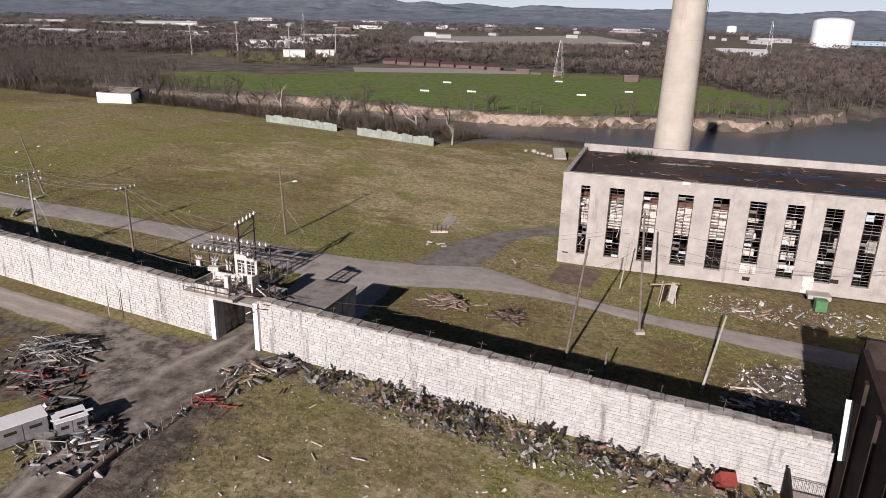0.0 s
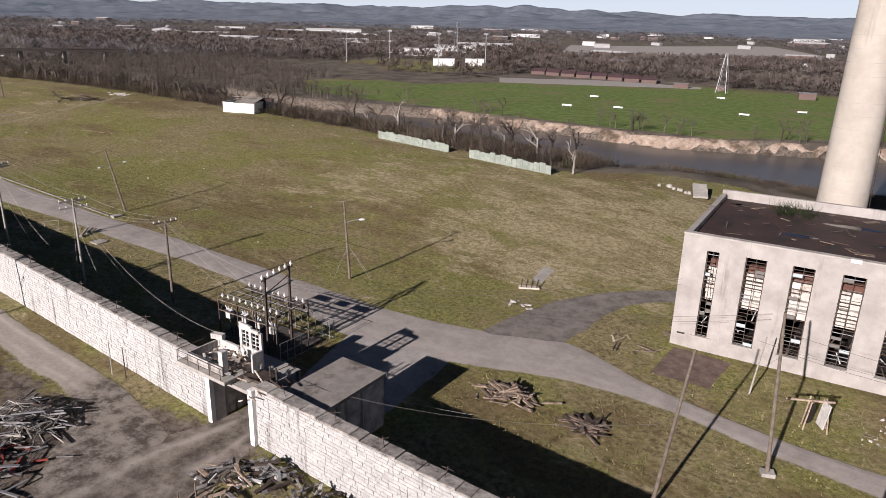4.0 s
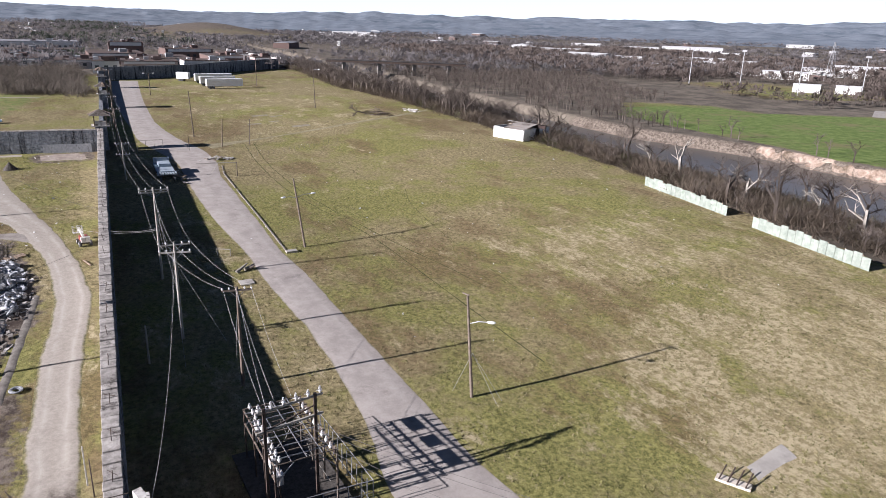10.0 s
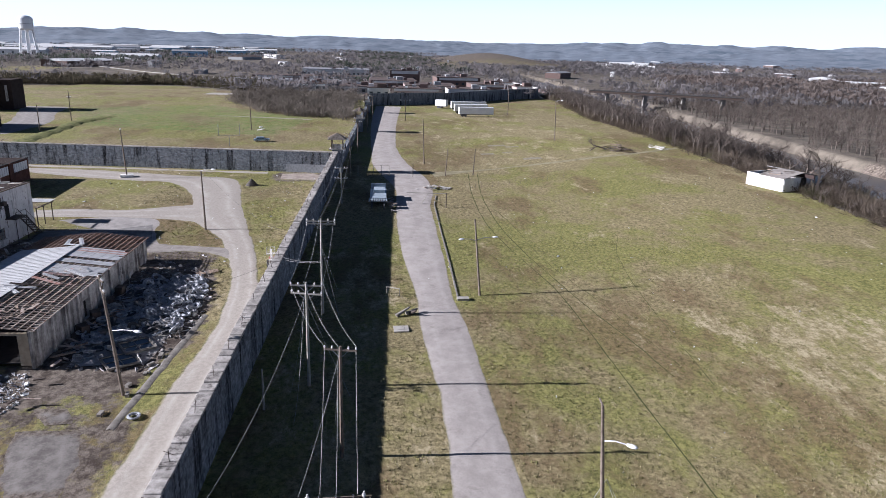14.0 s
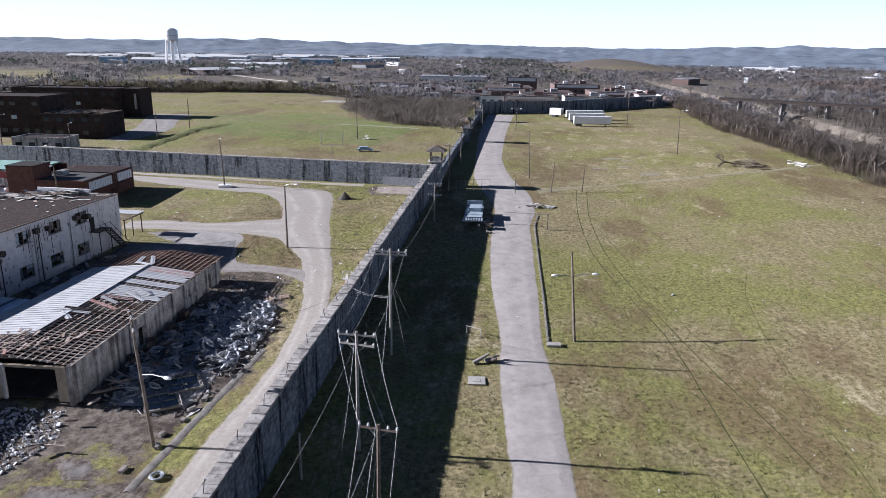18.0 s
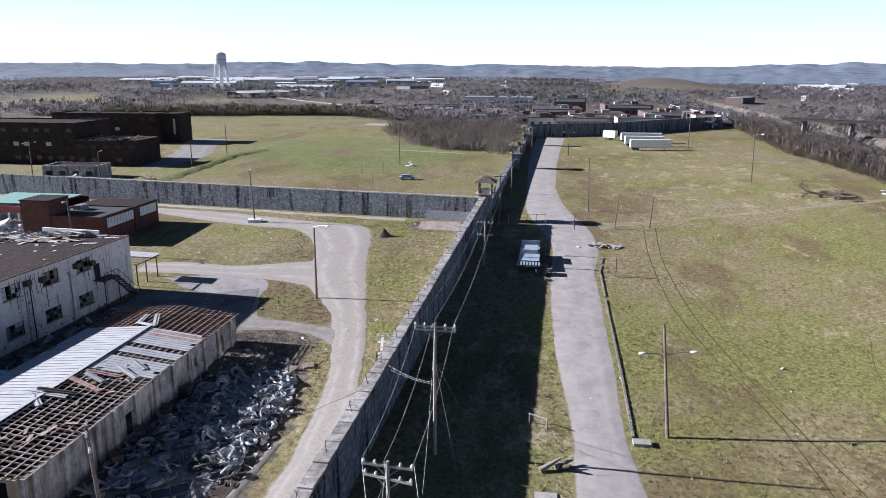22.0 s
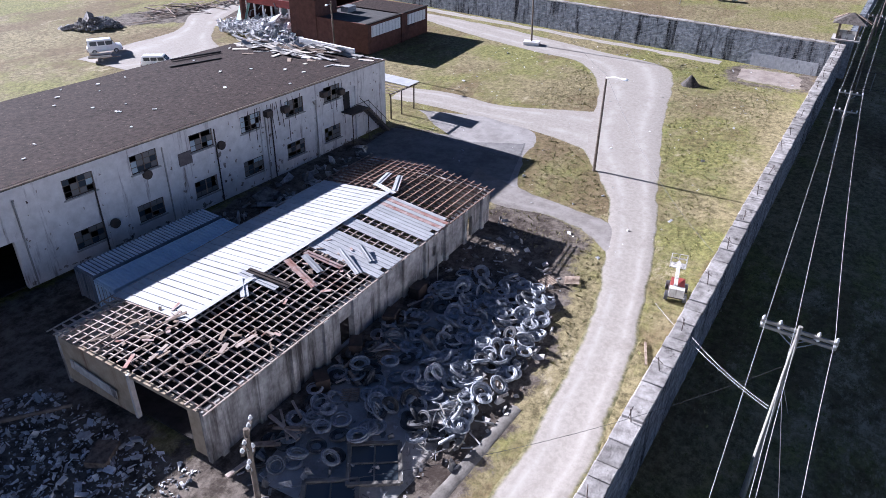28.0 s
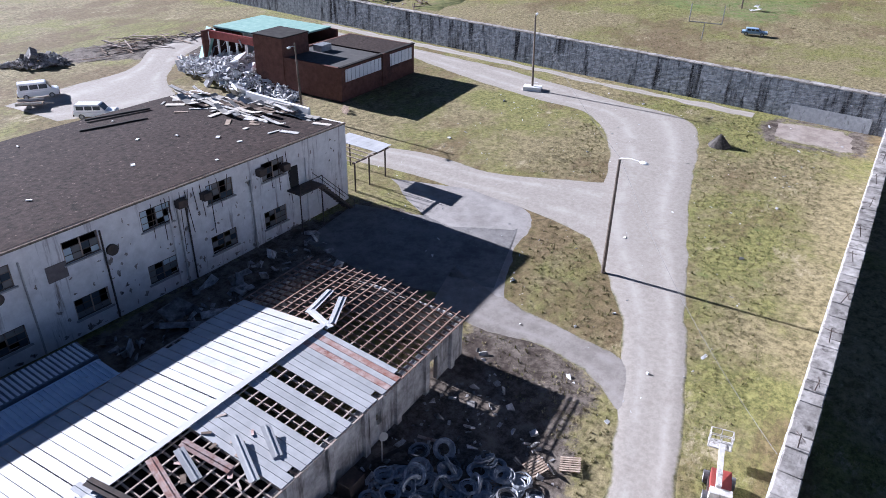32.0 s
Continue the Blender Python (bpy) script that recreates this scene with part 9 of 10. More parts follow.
# bent sheets, beams and other single pieces along the wall
for i in range(210):
    x = RND.uniform(-31, 8)
    y = 49.0 - 3.2 * RND.random() ** 1.5 if x > -26 else RND.uniform(47, 49.2)
    bm = B()
    n, L, W = 8, RND.uniform(0.5, 2.2), RND.uniform(0.1, 0.38)
    bend = RND.uniform(-0.9, 0.9)
    rows = []
    for k in range(n + 1):
        t = k / n - 0.5
        rows.append([bm.verts.new((t * L, s * W / 2, bend * (t * t) * 2 + 0.1 * math.sin(k * 2 + i) + 0.06 * s * math.cos(k + i))) for s in (-1, 1)])
    for a, b in zip(rows, rows[1:]):
        bm.faces.new((a[0], b[0], b[1], a[1]))
    bmesh.ops.solidify(bm, geom=bm.faces[:], thickness=0.025)
    solid("crumpled_sheet", bm, RND.choice([TIN, SCRAP, SCRAP, DIRTYWHITE, OLDWOOD, RUSTTIN, DARKSTEEL]), "crumpled cladding sheet dumped by the wall", "scrap sheet", "crumpled sheets along the wall", m=pose(x, y, gz(x, y) + 0.4 + 0.3 * RND.random(), RND.uniform(-35, 35), RND.uniform(-30, 30), RND.uniform(0, 180)))
for i in range(30):
    x, y = RND.uniform(-30, 6), RND.uniform(24, 45)
    solid("loose_stick", beam(B(), (x, y, gz(x, y) + 0.06), (x + RND.uniform(-1.2, 1.2), y + RND.uniform(-0.8, 0.8), gz(x, y) + 0.08), 0.07), PLANK, "pale stick lying in the grass", "stick", "sticks in the yard grass")
solid("red_bin", box(box(B(), (0, 0, 0.45), (1.2, 0.9, 0.9)), (0, 0, 0.92), (1.3, 1.0, 0.08)), REDPAINT, "red plastic bin tipped among the scrap", "bin", m=pose(4.3, 48.6, gz(4.3, 48.6) + 0.35, 40, 10, 30))


def switch_box(x, y, rz, w, d, h, label):
    s = thing("switch_box", label, "switchgear", pose(x, y, gz(x, y) + 0.05, 0, 0, rz), group="switch boxes by the track")
    part("body", box(B(), (0, 0, h / 2 + 0.12), (w, d, h)), STEEL, s)
    part("lid", box(B(), (0, 0, h + 0.16), (w + 0.12, d + 0.12, 0.08)), WHITEMETAL, s)
    for k in (-1, 1):
        part("door", box(B(), (k * w / 4, -d / 2 - 0.02, h / 2 + 0.12), (w / 2 - 0.1, 0.05, h - 0.2)), STEEL, s)
        part("vent", box(B(), (k * w / 4, -d / 2 - 0.05, h * 0.75), (w / 4, 0.02, 0.25)), DARK, s)
    part("skid", box(B(), (0, 0, 0.06), (w, d * 0.9, 0.12)), DARKSTEEL, s)


switch_box(-45.2, 30.0, 66, 3.4, 1.8, 1.55, "grey steel switchgear box dumped by the track")
switch_box(-42.6, 32.2, 62, 2.2, 1.7, 1.4, "pale steel switch box with an open slatted top")
for k in range(3):
    solid("slat_cover", box(B(), (-42.6 + 0.3 * k, 32.2 + 0.55 * (k - 1), gz(-42.6, 32.2) + 1.66), (1.7, 0.28, 0.05), 1.08), WHITEMETAL, "white slat lying on a switch box", "slat", "slats on the switch box")
f = thing("pipe_hurdle", "pale welded pipe frame leaning by the boxes", "frame", pose(-41.6, 29.6, gz(-41.6, 29.6) + 0.05, 0, 0, 20))
for a, b in (((-1.2, 0, 0), (1.2, 0, 0)), ((-1.2, 0, 1.1), (1.2, 0, 1.1)), ((-1.2, 0, 0), (-1.2, 0, 1.1)), ((1.2, 0, 0), (1.2, 0, 1.1)), ((0, 0, 0), (0, 0, 1.1))):
    part("pipe", rod(B(), a, b, 0.04, n=6), PALEPOLE, f)
solid("log", rod(B(), (-36.4, 24.5, gz(-36.4, 24.5) + 0.25), (-37.9, 33.5, gz(-37.9, 33.5) + 0.25), 0.28, 0.22, 10), WOODPOLE, "old pole lying along the track's edge", "log")
for i in range(12):
    y = 29 + i * 1.3
    solid("edge_post", box(B(), (-37.0 - 0.25 * math.sin(i), y, gz(-37, y) + 0.45), (0.07, 0.07, 0.8 + 0.3 * (i % 3)), 0.3), OLDWOOD, "short broken edge post", "post", "posts along the track")


def boom_lift(x, y, rz):
    b = thing("boom_lift", "white and red boom lift parked by the wall", "boom lift", pose(x, y, gz(x, y) + 0.02, 0, 0, rz) @ Matrix.Scale(0.82, 4))
    part("chassis", box(B(), (0, 0, 0.62), (2.6, 1.5, 0.35)), DARKSTEEL, b)
    for sx in (-1, 1):
        for sy in (-1, 1):
            bm = B()
            bmesh.ops.create_cone(bm, cap_ends=True, segments=18, radius1=0.45, radius2=0.45, depth=0.35, matrix=pose(sx * 0.95, sy * 0.85, 0.45, 90))
            w = part("wheel", bm, TYRE, b)
            bm = B()
            bmesh.ops.create_cone(bm, cap_ends=True, segments=12, radius1=0.22, radius2=0.22, depth=0.37, matrix=pose(sx * 0.95, sy * 0.85, 0.45, 90))
            part("rim", bm, DIRTYWHITE, w)
    t = part("turntable", box(B(), (-0.2, 0, 1.15), (2.2, 1.3, 0.7)), REDPAINT, b, "red engine housing")
    part("counterweight", box(B(), (-1.3, 0, 1.2), (0.6, 1.4, 0.9)), DIRTYWHITE, b)
    part("boom", beam(B(), (-1.0, 0.2, 1.7), (2.4, 0.2, 2.3), 0.34, 0.34), DIRTYWHITE, b, "white boom")
    part("boom_arm", beam(B(), (2.4, 0.2, 2.2), (3.1, 0.2, 1.6), 0.22, 0.22), DIRTYWHITE, b)
    k = part("basket", box(B(), (3.6, 0.2, 1.25), (0.9, 1.6, 0.08)), DIRTYWHITE, b)
    for xx in (3.2, 4.0):
        for yy in (-0.55, 0.2, 0.95):
            part("basket_post", rod(B(), (xx, yy, 1.28), (xx, yy, 2.35), 0.035, n=5), DIRTYWHITE, k)
    for z in (1.8, 2.35):
        part("basket_rail", rod(rod(rod(rod(B(), (3.2, -0.55, z), (3.2, 0.95, z), 0.035, n=5), (4.0, -0.55, z), (4.0, 0.95, z), 0.035, n=5), (3.2, -0.55, z), (4.0, -0.55, z), 0.035, n=5), (3.2, 0.95, z), (4.0, 0.95, z), 0.035, n=5), DIRTYWHITE, k)


boom_lift(-112.7, 49.3, 191)


def car(x, y, rz, paint, label, kind="suv"):
    c = thing("car", label, "car", pose(x, y, gz(x, y) + 0.04, 0, 0, rz), group="cars left on the site")
    L, W = (5.1, 1.95) if kind != "sedan" else (4.6, 1.75)
    H0, H1 = (1.05, 1.85) if kind == "suv" else ((1.15, 2.15) if kind == "van" else (0.85, 1.38))
    bm = B()
    box(bm, (0, 0, (0.35 + H0) / 2), (L, W, H0 - 0.35))
    bmesh.ops.bevel(bm, geom=bm.edges[:], offset=0.12, segments=2, affect="EDGES")
    part("body", bm, paint, c)
    x0, x1 = {"suv": (-2.45, 0.9), "van": (-2.45, 1.3), "sedan": (-1.7, 0.8)}[kind]
    bm = B()
    s = 0.35
    q = [bm.verts.new(v) for v in ((x0, -W / 2 + 0.06, H0), (x1 + 0.45, -W / 2 + 0.06, H0), (x1 + 0.45, W / 2 - 0.06, H0), (x0, W / 2 - 0.06, H0),
                                   (x0 + s * 0.4, -W / 2 + 0.2, H1), (x1 - 0.25, -W / 2 + 0.2, H1), (x1 - 0.25, W / 2 - 0.2, H1), (x0 + s * 0.4, W / 2 - 0.2, H1))]
    for f in ((4, 5, 6, 7), (0, 1, 5, 4), (1, 2, 6, 5), (2, 3, 7, 6), (3, 0, 4, 7), (3, 2, 1, 0)):
        bm.faces.new([q[i] for i in f])
    bmesh.ops.bevel(bm, geom=bm.edges[:], offset=0.05, segments=1, affect="EDGES")
    part("cabin", bm, paint, c)
    zc, hz = (H0 + H1) / 2 - 0.02, (H1 - H0) * 0.6
    for sy in (-1, 1):
        n = 3
        for k in range(n):
            xa = x0 + 0.35 + (x1 - x0 - 0.3) * k / n
            bm = box(B(), (xa + (x1 - x0 - 0.3) / n / 2 - 0.05, sy * (W / 2 - 0.11), zc), ((x1 - x0 - 0.3) / n - 0.14, 0.05, hz))
            part("side_window", bm, GLASS, c)
    part("windscreen", beam(B(), (x1 + 0.4, 0, H0 + 0.08), (x1 - 0.12, 0, H1 - 0.1), W - 0.45, 0.05), GLASS, c)
    part("rear_window", beam(B(), (x0 + 0.02, 0, H0 + 0.1), (x0 + 0.12, 0, H1 - 0.12), W - 0.5, 0.05), GLASS, c)
    for sx in (-1, 1):
        for sy in (-1, 1):
            bm = B()
            bmesh.ops.create_cone(bm, cap_ends=True, segments=18, radius1=0.36, radius2=0.36, depth=0.24, matrix=pose(sx * L * 0.31, sy * (W / 2 - 0.1), 0.36, 90))
            w = part("wheel", bm, TYRE, c)
            bm = B()
            bmesh.ops.create_cone(bm, cap_ends=True, segments=12, radius1=0.2, radius2=0.2, depth=0.26, matrix=pose(sx * L * 0.31, sy * (W / 2 - 0.1), 0.36, 90))
            part("rim", bm, STEEL, w)
        part("bumper", box(B(), (sx * L / 2, 0, 0.5), (0.14, W - 0.1, 0.22)), DARKSTEEL, c)
    for sy in (-1, 1):
        part("headlight", box(B(), (L / 2 + 0.0, sy * 0.65, 0.8), (0.06, 0.35, 0.16)), LENS, c)
        part("tail_light", box(B(), (-L / 2 - 0.0, sy * 0.75, 0.85), (0.05, 0.18, 0.25)), REDPAINT, c)
    part("bonnet_line", box(B(), (L * 0.33, 0, H0 + 0.005), (L * 0.26, W - 0.4, 0.015)), paint, c)


CARWHITE = plain_mat("white_car_paint", (0.75, 0.75, 0.76), 0.28)
car(-131.2, -33.0, 128, CARWHITE, "white estate car parked on the lot")
car(-131.8, -46.8, 150, CARWHITE, "white van parked on the lot", "van")
car(-229.3, 28.4, 100, BLUECAR, "pale blue car abandoned in the grass", "sedan")
t = thing("flat_trailer", "small flat trailer beside the van", "trailer", pose(-128.6, -43.5, gz(-128, -43), 0, 0, 140))
part("bed", box(B(), (0, 0, 0.65), (3.2, 1.8, 0.12)), TIMBER, t)
part("side_rail", box(B(), (0, 0.9, 0.85), (3.2, 0.06, 0.3)), STEEL, t)
part("side_rail", box(B(), (0, -0.9, 0.85), (3.2, 0.06, 0.3)), STEEL, t)
for sy in (-1, 1):
    bm = B()
    bmesh.ops.create_cone(bm, cap_ends=True, segments=14, radius1=0.34, radius2=0.34, depth=0.22, matrix=pose(0, sy * 1.0, 0.34, 90))
    part("wheel", bm, TYRE, t)
part("drawbar", beam(B(), (1.6, 0, 0.55), (2.8, 0, 0.5), 0.1), DARKSTEEL, t)

# flatbed with a slatted rack in the wall's shade
PALESTEEL = mat("pale_blue_steel", (0.24, 0.3, 0.35), (0.38, 0.43, 0.47), 0.5, 0.8, 0.05, third=(0.3, 0.28, 0.26), third_size=1.0, third_at=0.6)
t = thing("flatbed", "pale steel flatbed with a slatted rack at its end", "flatbed", pose(-151.5, 63.9, gz(-151, 64.6)))
part("bed", box(B(), (-1.5, 0, 1.5), (9.0, 3.2, 0.22)), PALESTEEL, t)
for i in range(8):
    part("slat", box(B(), (4.6, -1.6 + i * 0.457, 1.55), (2.0, 0.24, 0.1)), PALESTEEL, t)
part("rack_beam", box(B(), (3.7, 0, 1.42), (0.14, 3.6, 0.14)), STEEL, t)
part("rack_beam", box(B(), (5.5, 0, 1.42), (0.14, 3.6, 0.14)), STEEL, t)
part("headboard", box(B(), (-5.9, 0, 2.1), (0.12, 3.0, 1.2)), PALESTEEL, t)
part("load_box", box(B(), (-3.0, 0.2, 1.95), (3.4, 2.2, 0.6)), PALESTEEL, t)
for x in (-5, -3.8, 1.4, 5.4):
    for y in (-1.2, 1.2):
        bm = B()
        bmesh.ops.create_cone(bm, cap_ends=True, segments=14, radius1=0.5, radius2=0.5, depth=0.3, matrix=pose(x, y, 0.5, 90))
        part("wheel", bm, TYRE, t)
        part("leg", box(B(), (x, y * 0.8, 1.0), (0.16, 0.16, 0.85)), DARKSTEEL, t)
boards("junk_heap", 22, -150.5, 66.6, 3.5, 0.7, 0.7, "junk dumped beside the flatbed", [SCRAP, TIMBER, STEEL], 31, long=(0.6, 2.0), category="scrap heap")

# barrier, fences, kerb, goal
g = thing("road_barrier", "white pipe barrier beside the road", "barrier", pose(-147.5, 77.0, gz(-147, 77)))
part("post", rod(B(), (0, 0, 0), (0, 0, 2.9), 0.1, n=8), WOODPOLE, g)
part("bar", rod(B(), (0, 0.2, 2.8), (-0.4, -7.6, 2.9), 0.06, n=6), PALEPOLE, g)
part("stay", rod(B(), (-3.5, -4.6, 0.0), (-0.4, -3.4, 2.85), 0.05, n=6), PALEPOLE, g)
g = thing("mesh_gate", "dark pipe gate across the strip beside the wall", "gate", pose(-177, 57.2, gz(-177, 60)))
for i in range(6):
    part("post", rod(B(), (-0.15 * i, i * 1.8, 0), (-0.15 * i, i * 1.8, 2.6), 0.05, n=6), PALEPOLE, g)
for z in (0.3, 2.6):
    part("rail", rod(B(), (0, 0, z), (-0.75, 9.0, z), 0.035, n=5), DARKSTEEL, g)
part("tall_post", rod(B(), (0.5, 14.5, 0), (0.5, 14.5, 3.4), 0.07, n=6), DARKSTEEL, g)
MOSSY = mat("mossy_slab", (0.17, 0.15, 0.105), (0.29, 0.262, 0.205), 0.92, 0.9, 0.3)
KERB = mat("weathered_kerb", (0.15, 0.135, 0.12), (0.28, 0.26, 0.235), 0.9, 0.8, 0.3)
k = thing("kerb", "crumbling pale kerb along the road", "kerb", pose(0, 0, 0), kind="structure")
for i in range(46):
    x = -157 + i * 1.24
    y = float(np.interp(x, [-160, -150, -131, -115, -100], [76.1, 74.9, 74.75, 74.75, 74.6]))
    if RND.random() < 0.94:
        part("kerbstone", box(B(), (x, y, gz(x, y) + 0.04), (1.18, 0.22 + RND.uniform(-0.04, 0.02), 0.2), RND.uniform(-0.03, 0.03)), KERB, k)
solid("kerb_end", box(B(), (-99.6, 75.2, gz(-99.6, 75.2) + 0.14), (0.9, 1.5, 0.3)), CONCRETE, "concrete block ending the kerb", "kerb", kind="structure")
for i in range(17):
    x, y = -165.6 - i * 0.52, 85 + i * 1.35
    solid("fence_stake", rod(B(), (x, y, gz(x, y) - 0.1), (x + 0.05, y, gz(x, y) + 1.0), 0.035, n=5), WOODPOLE, "low grey fence stake in the field", "stake", "stakes of an old field fence")
for x, y, w, d in ((-226, 98.8, 5, 3), (-201.5, 104.9, 5, 3.4), (-211, 94, 4, 2.6), (-222.5, 103, 4, 2.4), (-213, 100, 3, 2)):
    ribbon("slab", [(x - d / 2, y - w / 2, x + d / 2, y - w / 2), (x - d / 2, y + w / 2, x + d / 2, y + w / 2)], MOSSY, "old pale foundation slab in the grass", "slab", 0.06, ragged=0.05)
g = thing("goal_posts", "thin rusted goal frame in the grass", "goal", pose(-220, 18, gz(-220, 20)))
for a, b in (((0, 2.9, 0), (0, 2.9, 3.0)), ((0, 0, 3.0), (-0.7, 5.8, 3.0)), ((0, 0, 3.0), (0, 0, 6.2)), ((-0.7, 5.8, 3.0), (-0.7, 5.8, 6.2))):
    part("pipe", rod(B(), a, b, 0.08, n=6), STEEL, g)
solid("manhole_slab", box(box(B(), (0, 0, 0.05), (1.7, 1.7, 0.16)), (0, 0, 0.14), (0.7, 0.7, 0.04)), CONCRETE, "square concrete manhole slab in the verge", "manhole", m=pose(-90.5, 67.1, gz(-90, 67), 0, 0, 3))
b = thing("low_hurdle", "low pale pipe hurdle on the verge", "hurdle", pose(-101.4, 66.3, gz(-101, 66), 0, 0, 62))
for x in (-0.9, 0.9):
    part("post", rod(B(), (x, 0, 0), (x, 0, 1.0), 0.05, n=6), PALEPOLE, b)
part("rail", rod(B(), (-1, 0, 0.95), (1, 0, 0.95), 0.05, n=6), PALEPOLE, b)
for i, (a, bb) in enumerate((((-94.2, 66.6, 0.1), (-95.0, 68.2, 0.9)), ((-94.7, 67.8, 0.2), (-95.6, 69.2, 0.5)), ((-94.9, 68.2, 0.1), (-94.3, 69.0, 0.7)))):
    solid("bleached_log", rod(B(), Vector(a) + Vector((0, 0, gz(-94.5, 67))), Vector(bb) + Vector((0, 0, gz(-94.5, 67))), 0.26, 0.1, 8), PALEBARK if i < 2 else BARK, "bleached broken log on the verge", "log", "logs on the verge")
bm = B()
bmesh.ops.create_cone(bm, cap_ends=True, segments=16, radius1=1.3, radius2=0.12, depth=1.5, matrix=pose(-166.2, 36.8, gz(-166, 36.8) + 0.7))
for v in bm.verts:
    v.co += Vector((noise.noise(v.co * 1.3), noise.noise(v.co * 1.7 + Vector((5, 0, 0))), 0)) * 0.3
solid("tar_mound", bm, CINDERBED, "dark heap of tar chippings on the gravel", "heap")
solid("long_board", beam(B(), (-105.6, 49.1, gz(-105.6, 49.1) + 0.12), (-103.2, 49.9, gz(-103.2, 49.9) + 0.14), 0.15, 0.1), TIMBER, "long pale board in the verge by the wall", "board")
s = thing("concrete_stile", "tilted pale concrete slab above the bank", "slab", pose(-33.4, 152.5, gz(-33, 152), 0, 0, 20))
part("slab", beam(B(), (0, -2.5, 0.3), (0, 2.5, 1.6), 2.6, 0.4), CONCRETE, s)
part("cheek", box(B(), (1.2, 1.2, 0.6), (0.3, 3.0, 1.2)), CONCRETE, s)
for i in range(8):
    x, y = -40.5 + i * 0.8 + RND.uniform(-0.3, 0.3), 151.5 + RND.uniform(-0.8, 1.2)
    bm = B()
    bmesh.ops.create_icosphere(bm, subdivisions=1, radius=RND.uniform(0.3, 0.55))
    solid("boulder", bm, CONCRETE, "pale boulder above the bank", "boulder", "boulders above the bank", m=pose(x, y, gz(x, y) + 0.15, 20, 10, i * 40))
r = thing("pipe_rack", "low rusty rack with five bars in the grass", "rack", pose(-37.4, 93.0, gz(-37, 93), 0, 0, 30))
part("base", box(B(), (0, 0, 0.12), (2.6, 0.8, 0.2)), PLANK, r)
for i in range(4):
    part("bar", rod(B(), (-1.0 + i * 0.65, -0.5, 0.3), (-0.8 + i * 0.65, 0.9, 0.9), 0.06, n=6), DARKSTEEL, r)
boards("board_pair", 7, -36.0, 88.0, 0.7, 0.3, 0.2, "white broken boards in the grass", [DIRTYWHITE], 33, long=(0.6, 1.3), w=(0.15, 0.35), category="boards")
boards("board_pair", 9, -18.6, 93.0, 0.5, 1.0, 0.4, "white broken panels by the building's corner", [DIRTYWHITE, OLDWOOD], 34, long=(0.6, 1.3), w=(0.15, 0.4), category="boards")
boards("plank_line", 12, -22.5, 87.0, 2.6, 1.0, 0.1, "pale boards lying in the grass", [TIMBER, OLDWOOD, PLANK], 35, long=(0.8, 2.4), w=(0.1, 0.2), category="boards")
boards("timber_pile", 30, 7.0, 85.0, 4.5, 1.4, 0.3, "boards and rubbish before the power house", [TIMBER, OLDWOOD, DIRTYWHITE], 36, long=(0.8, 2.6), w=(0.1, 0.4))
boards("plank_line", 14, 3.5, 64.0, 3.2, 2.2, 0.1, "boards lying on the grass strip", [TIMBER, OLDWOOD, PLANK], 37, long=(1.0, 3.0), w=(0.1, 0.25), category="boards")
c = thing("crate_stand", "toppled stand of white panels on dark legs", "stand", pose(-3.0, 82.0, gz(-3.0, 82.0), 0, 0, 15))
for x in (-0.8, 0.8):
    for y in (-0.5, 0.5):
        part("leg", beam(B(), (x * 1.2, y, 0), (x * 0.8, y, 2.9), 0.12), TIMBER, c)
part("panel", beam(B(), (0.3, -0.4, 0.6), (0.6, -0.3, 2.9), 1.2, 0.1), DIRTYWHITE, c)
part("panel", beam(B(), (-0.5, 0.4, 0.3), (-0.4, 0.3, 2.2), 0.8, 0.1), DARK, c)
part("beam", beam(B(), (-2.6, 0, 2.5), (1.2, 0, 2.9), 0.16), TIMBER, c)
b = thing("green_bin", "green wheeled rubbish container by the wall", "bin", pose(14.2, 89.4, gz(14.2, 89.4), 0, 0, 8))
part("body", box(B(), (0, 0, 0.85), (1.3, 1.1, 1.3)), GREENBIN, b)
part("lid", box(B(), (0, 0, 1.55), (1.4, 1.2, 0.12)), GREENBIN, b)
for sx in (-1, 1):
    for sy in (-1, 1):
        part("castor", rod(B(), (sx * 0.5 - 0.04, sy * 0.4, 0.1), (sx * 0.5 + 0.04, sy * 0.4, 0.1), 0.1, n=8), TYRE, b)
solid("plywood_board", box(B(), (-78.6, 25.2, gz(-78.6, 25.2) + 0.3), (1.8, 1.3, 0.4), 0.5), OLDWOOD, "brown board lying on the rubble", "board")
solid("fallen_pole", rod(B(), (-74.5, 15.5, gz(-74.5, 15.5) + 0.25), (-80.0, 20.5, gz(-80.0, 20.5) + 0.6), 0.16, 0.12, 8), WOODPOLE, "pole lying across the yard", "log")
solid("satellite_dish", rod(rod(B(), (0, 0, 0), (0, 0, 2.2), 0.05, n=6), (0, 0, 2.2), (0.2, 0.3, 2.3), 0.1, 0.28, 16), CONCRETE, "pale dish on a stub post by the shed", "dish", m=pose(-104.6, 32.2, gz(-104.6, 32.2)))
for i in range(4):
    solid("fan_box", box(B(), (-102 + 4 * i, 32.0 + 0.2 * (i % 2), gz(-102 + 4 * i, 32.0) + 0.5), (1.3, 0.9, 1.0), 0.3 * i), DARKSTEEL, "dark rusted box by the shed wall", "box", "boxes by the shed wall")
tr, cr = bare_tree(333, levels=4, fan=3, thick=0.03)
t = thing("fallen_tree", "uprooted leafless tree lying in the field", "tree", pose(-208.5, 127.5, gz(-208, 128) + 0.5, 78, 0, -20))
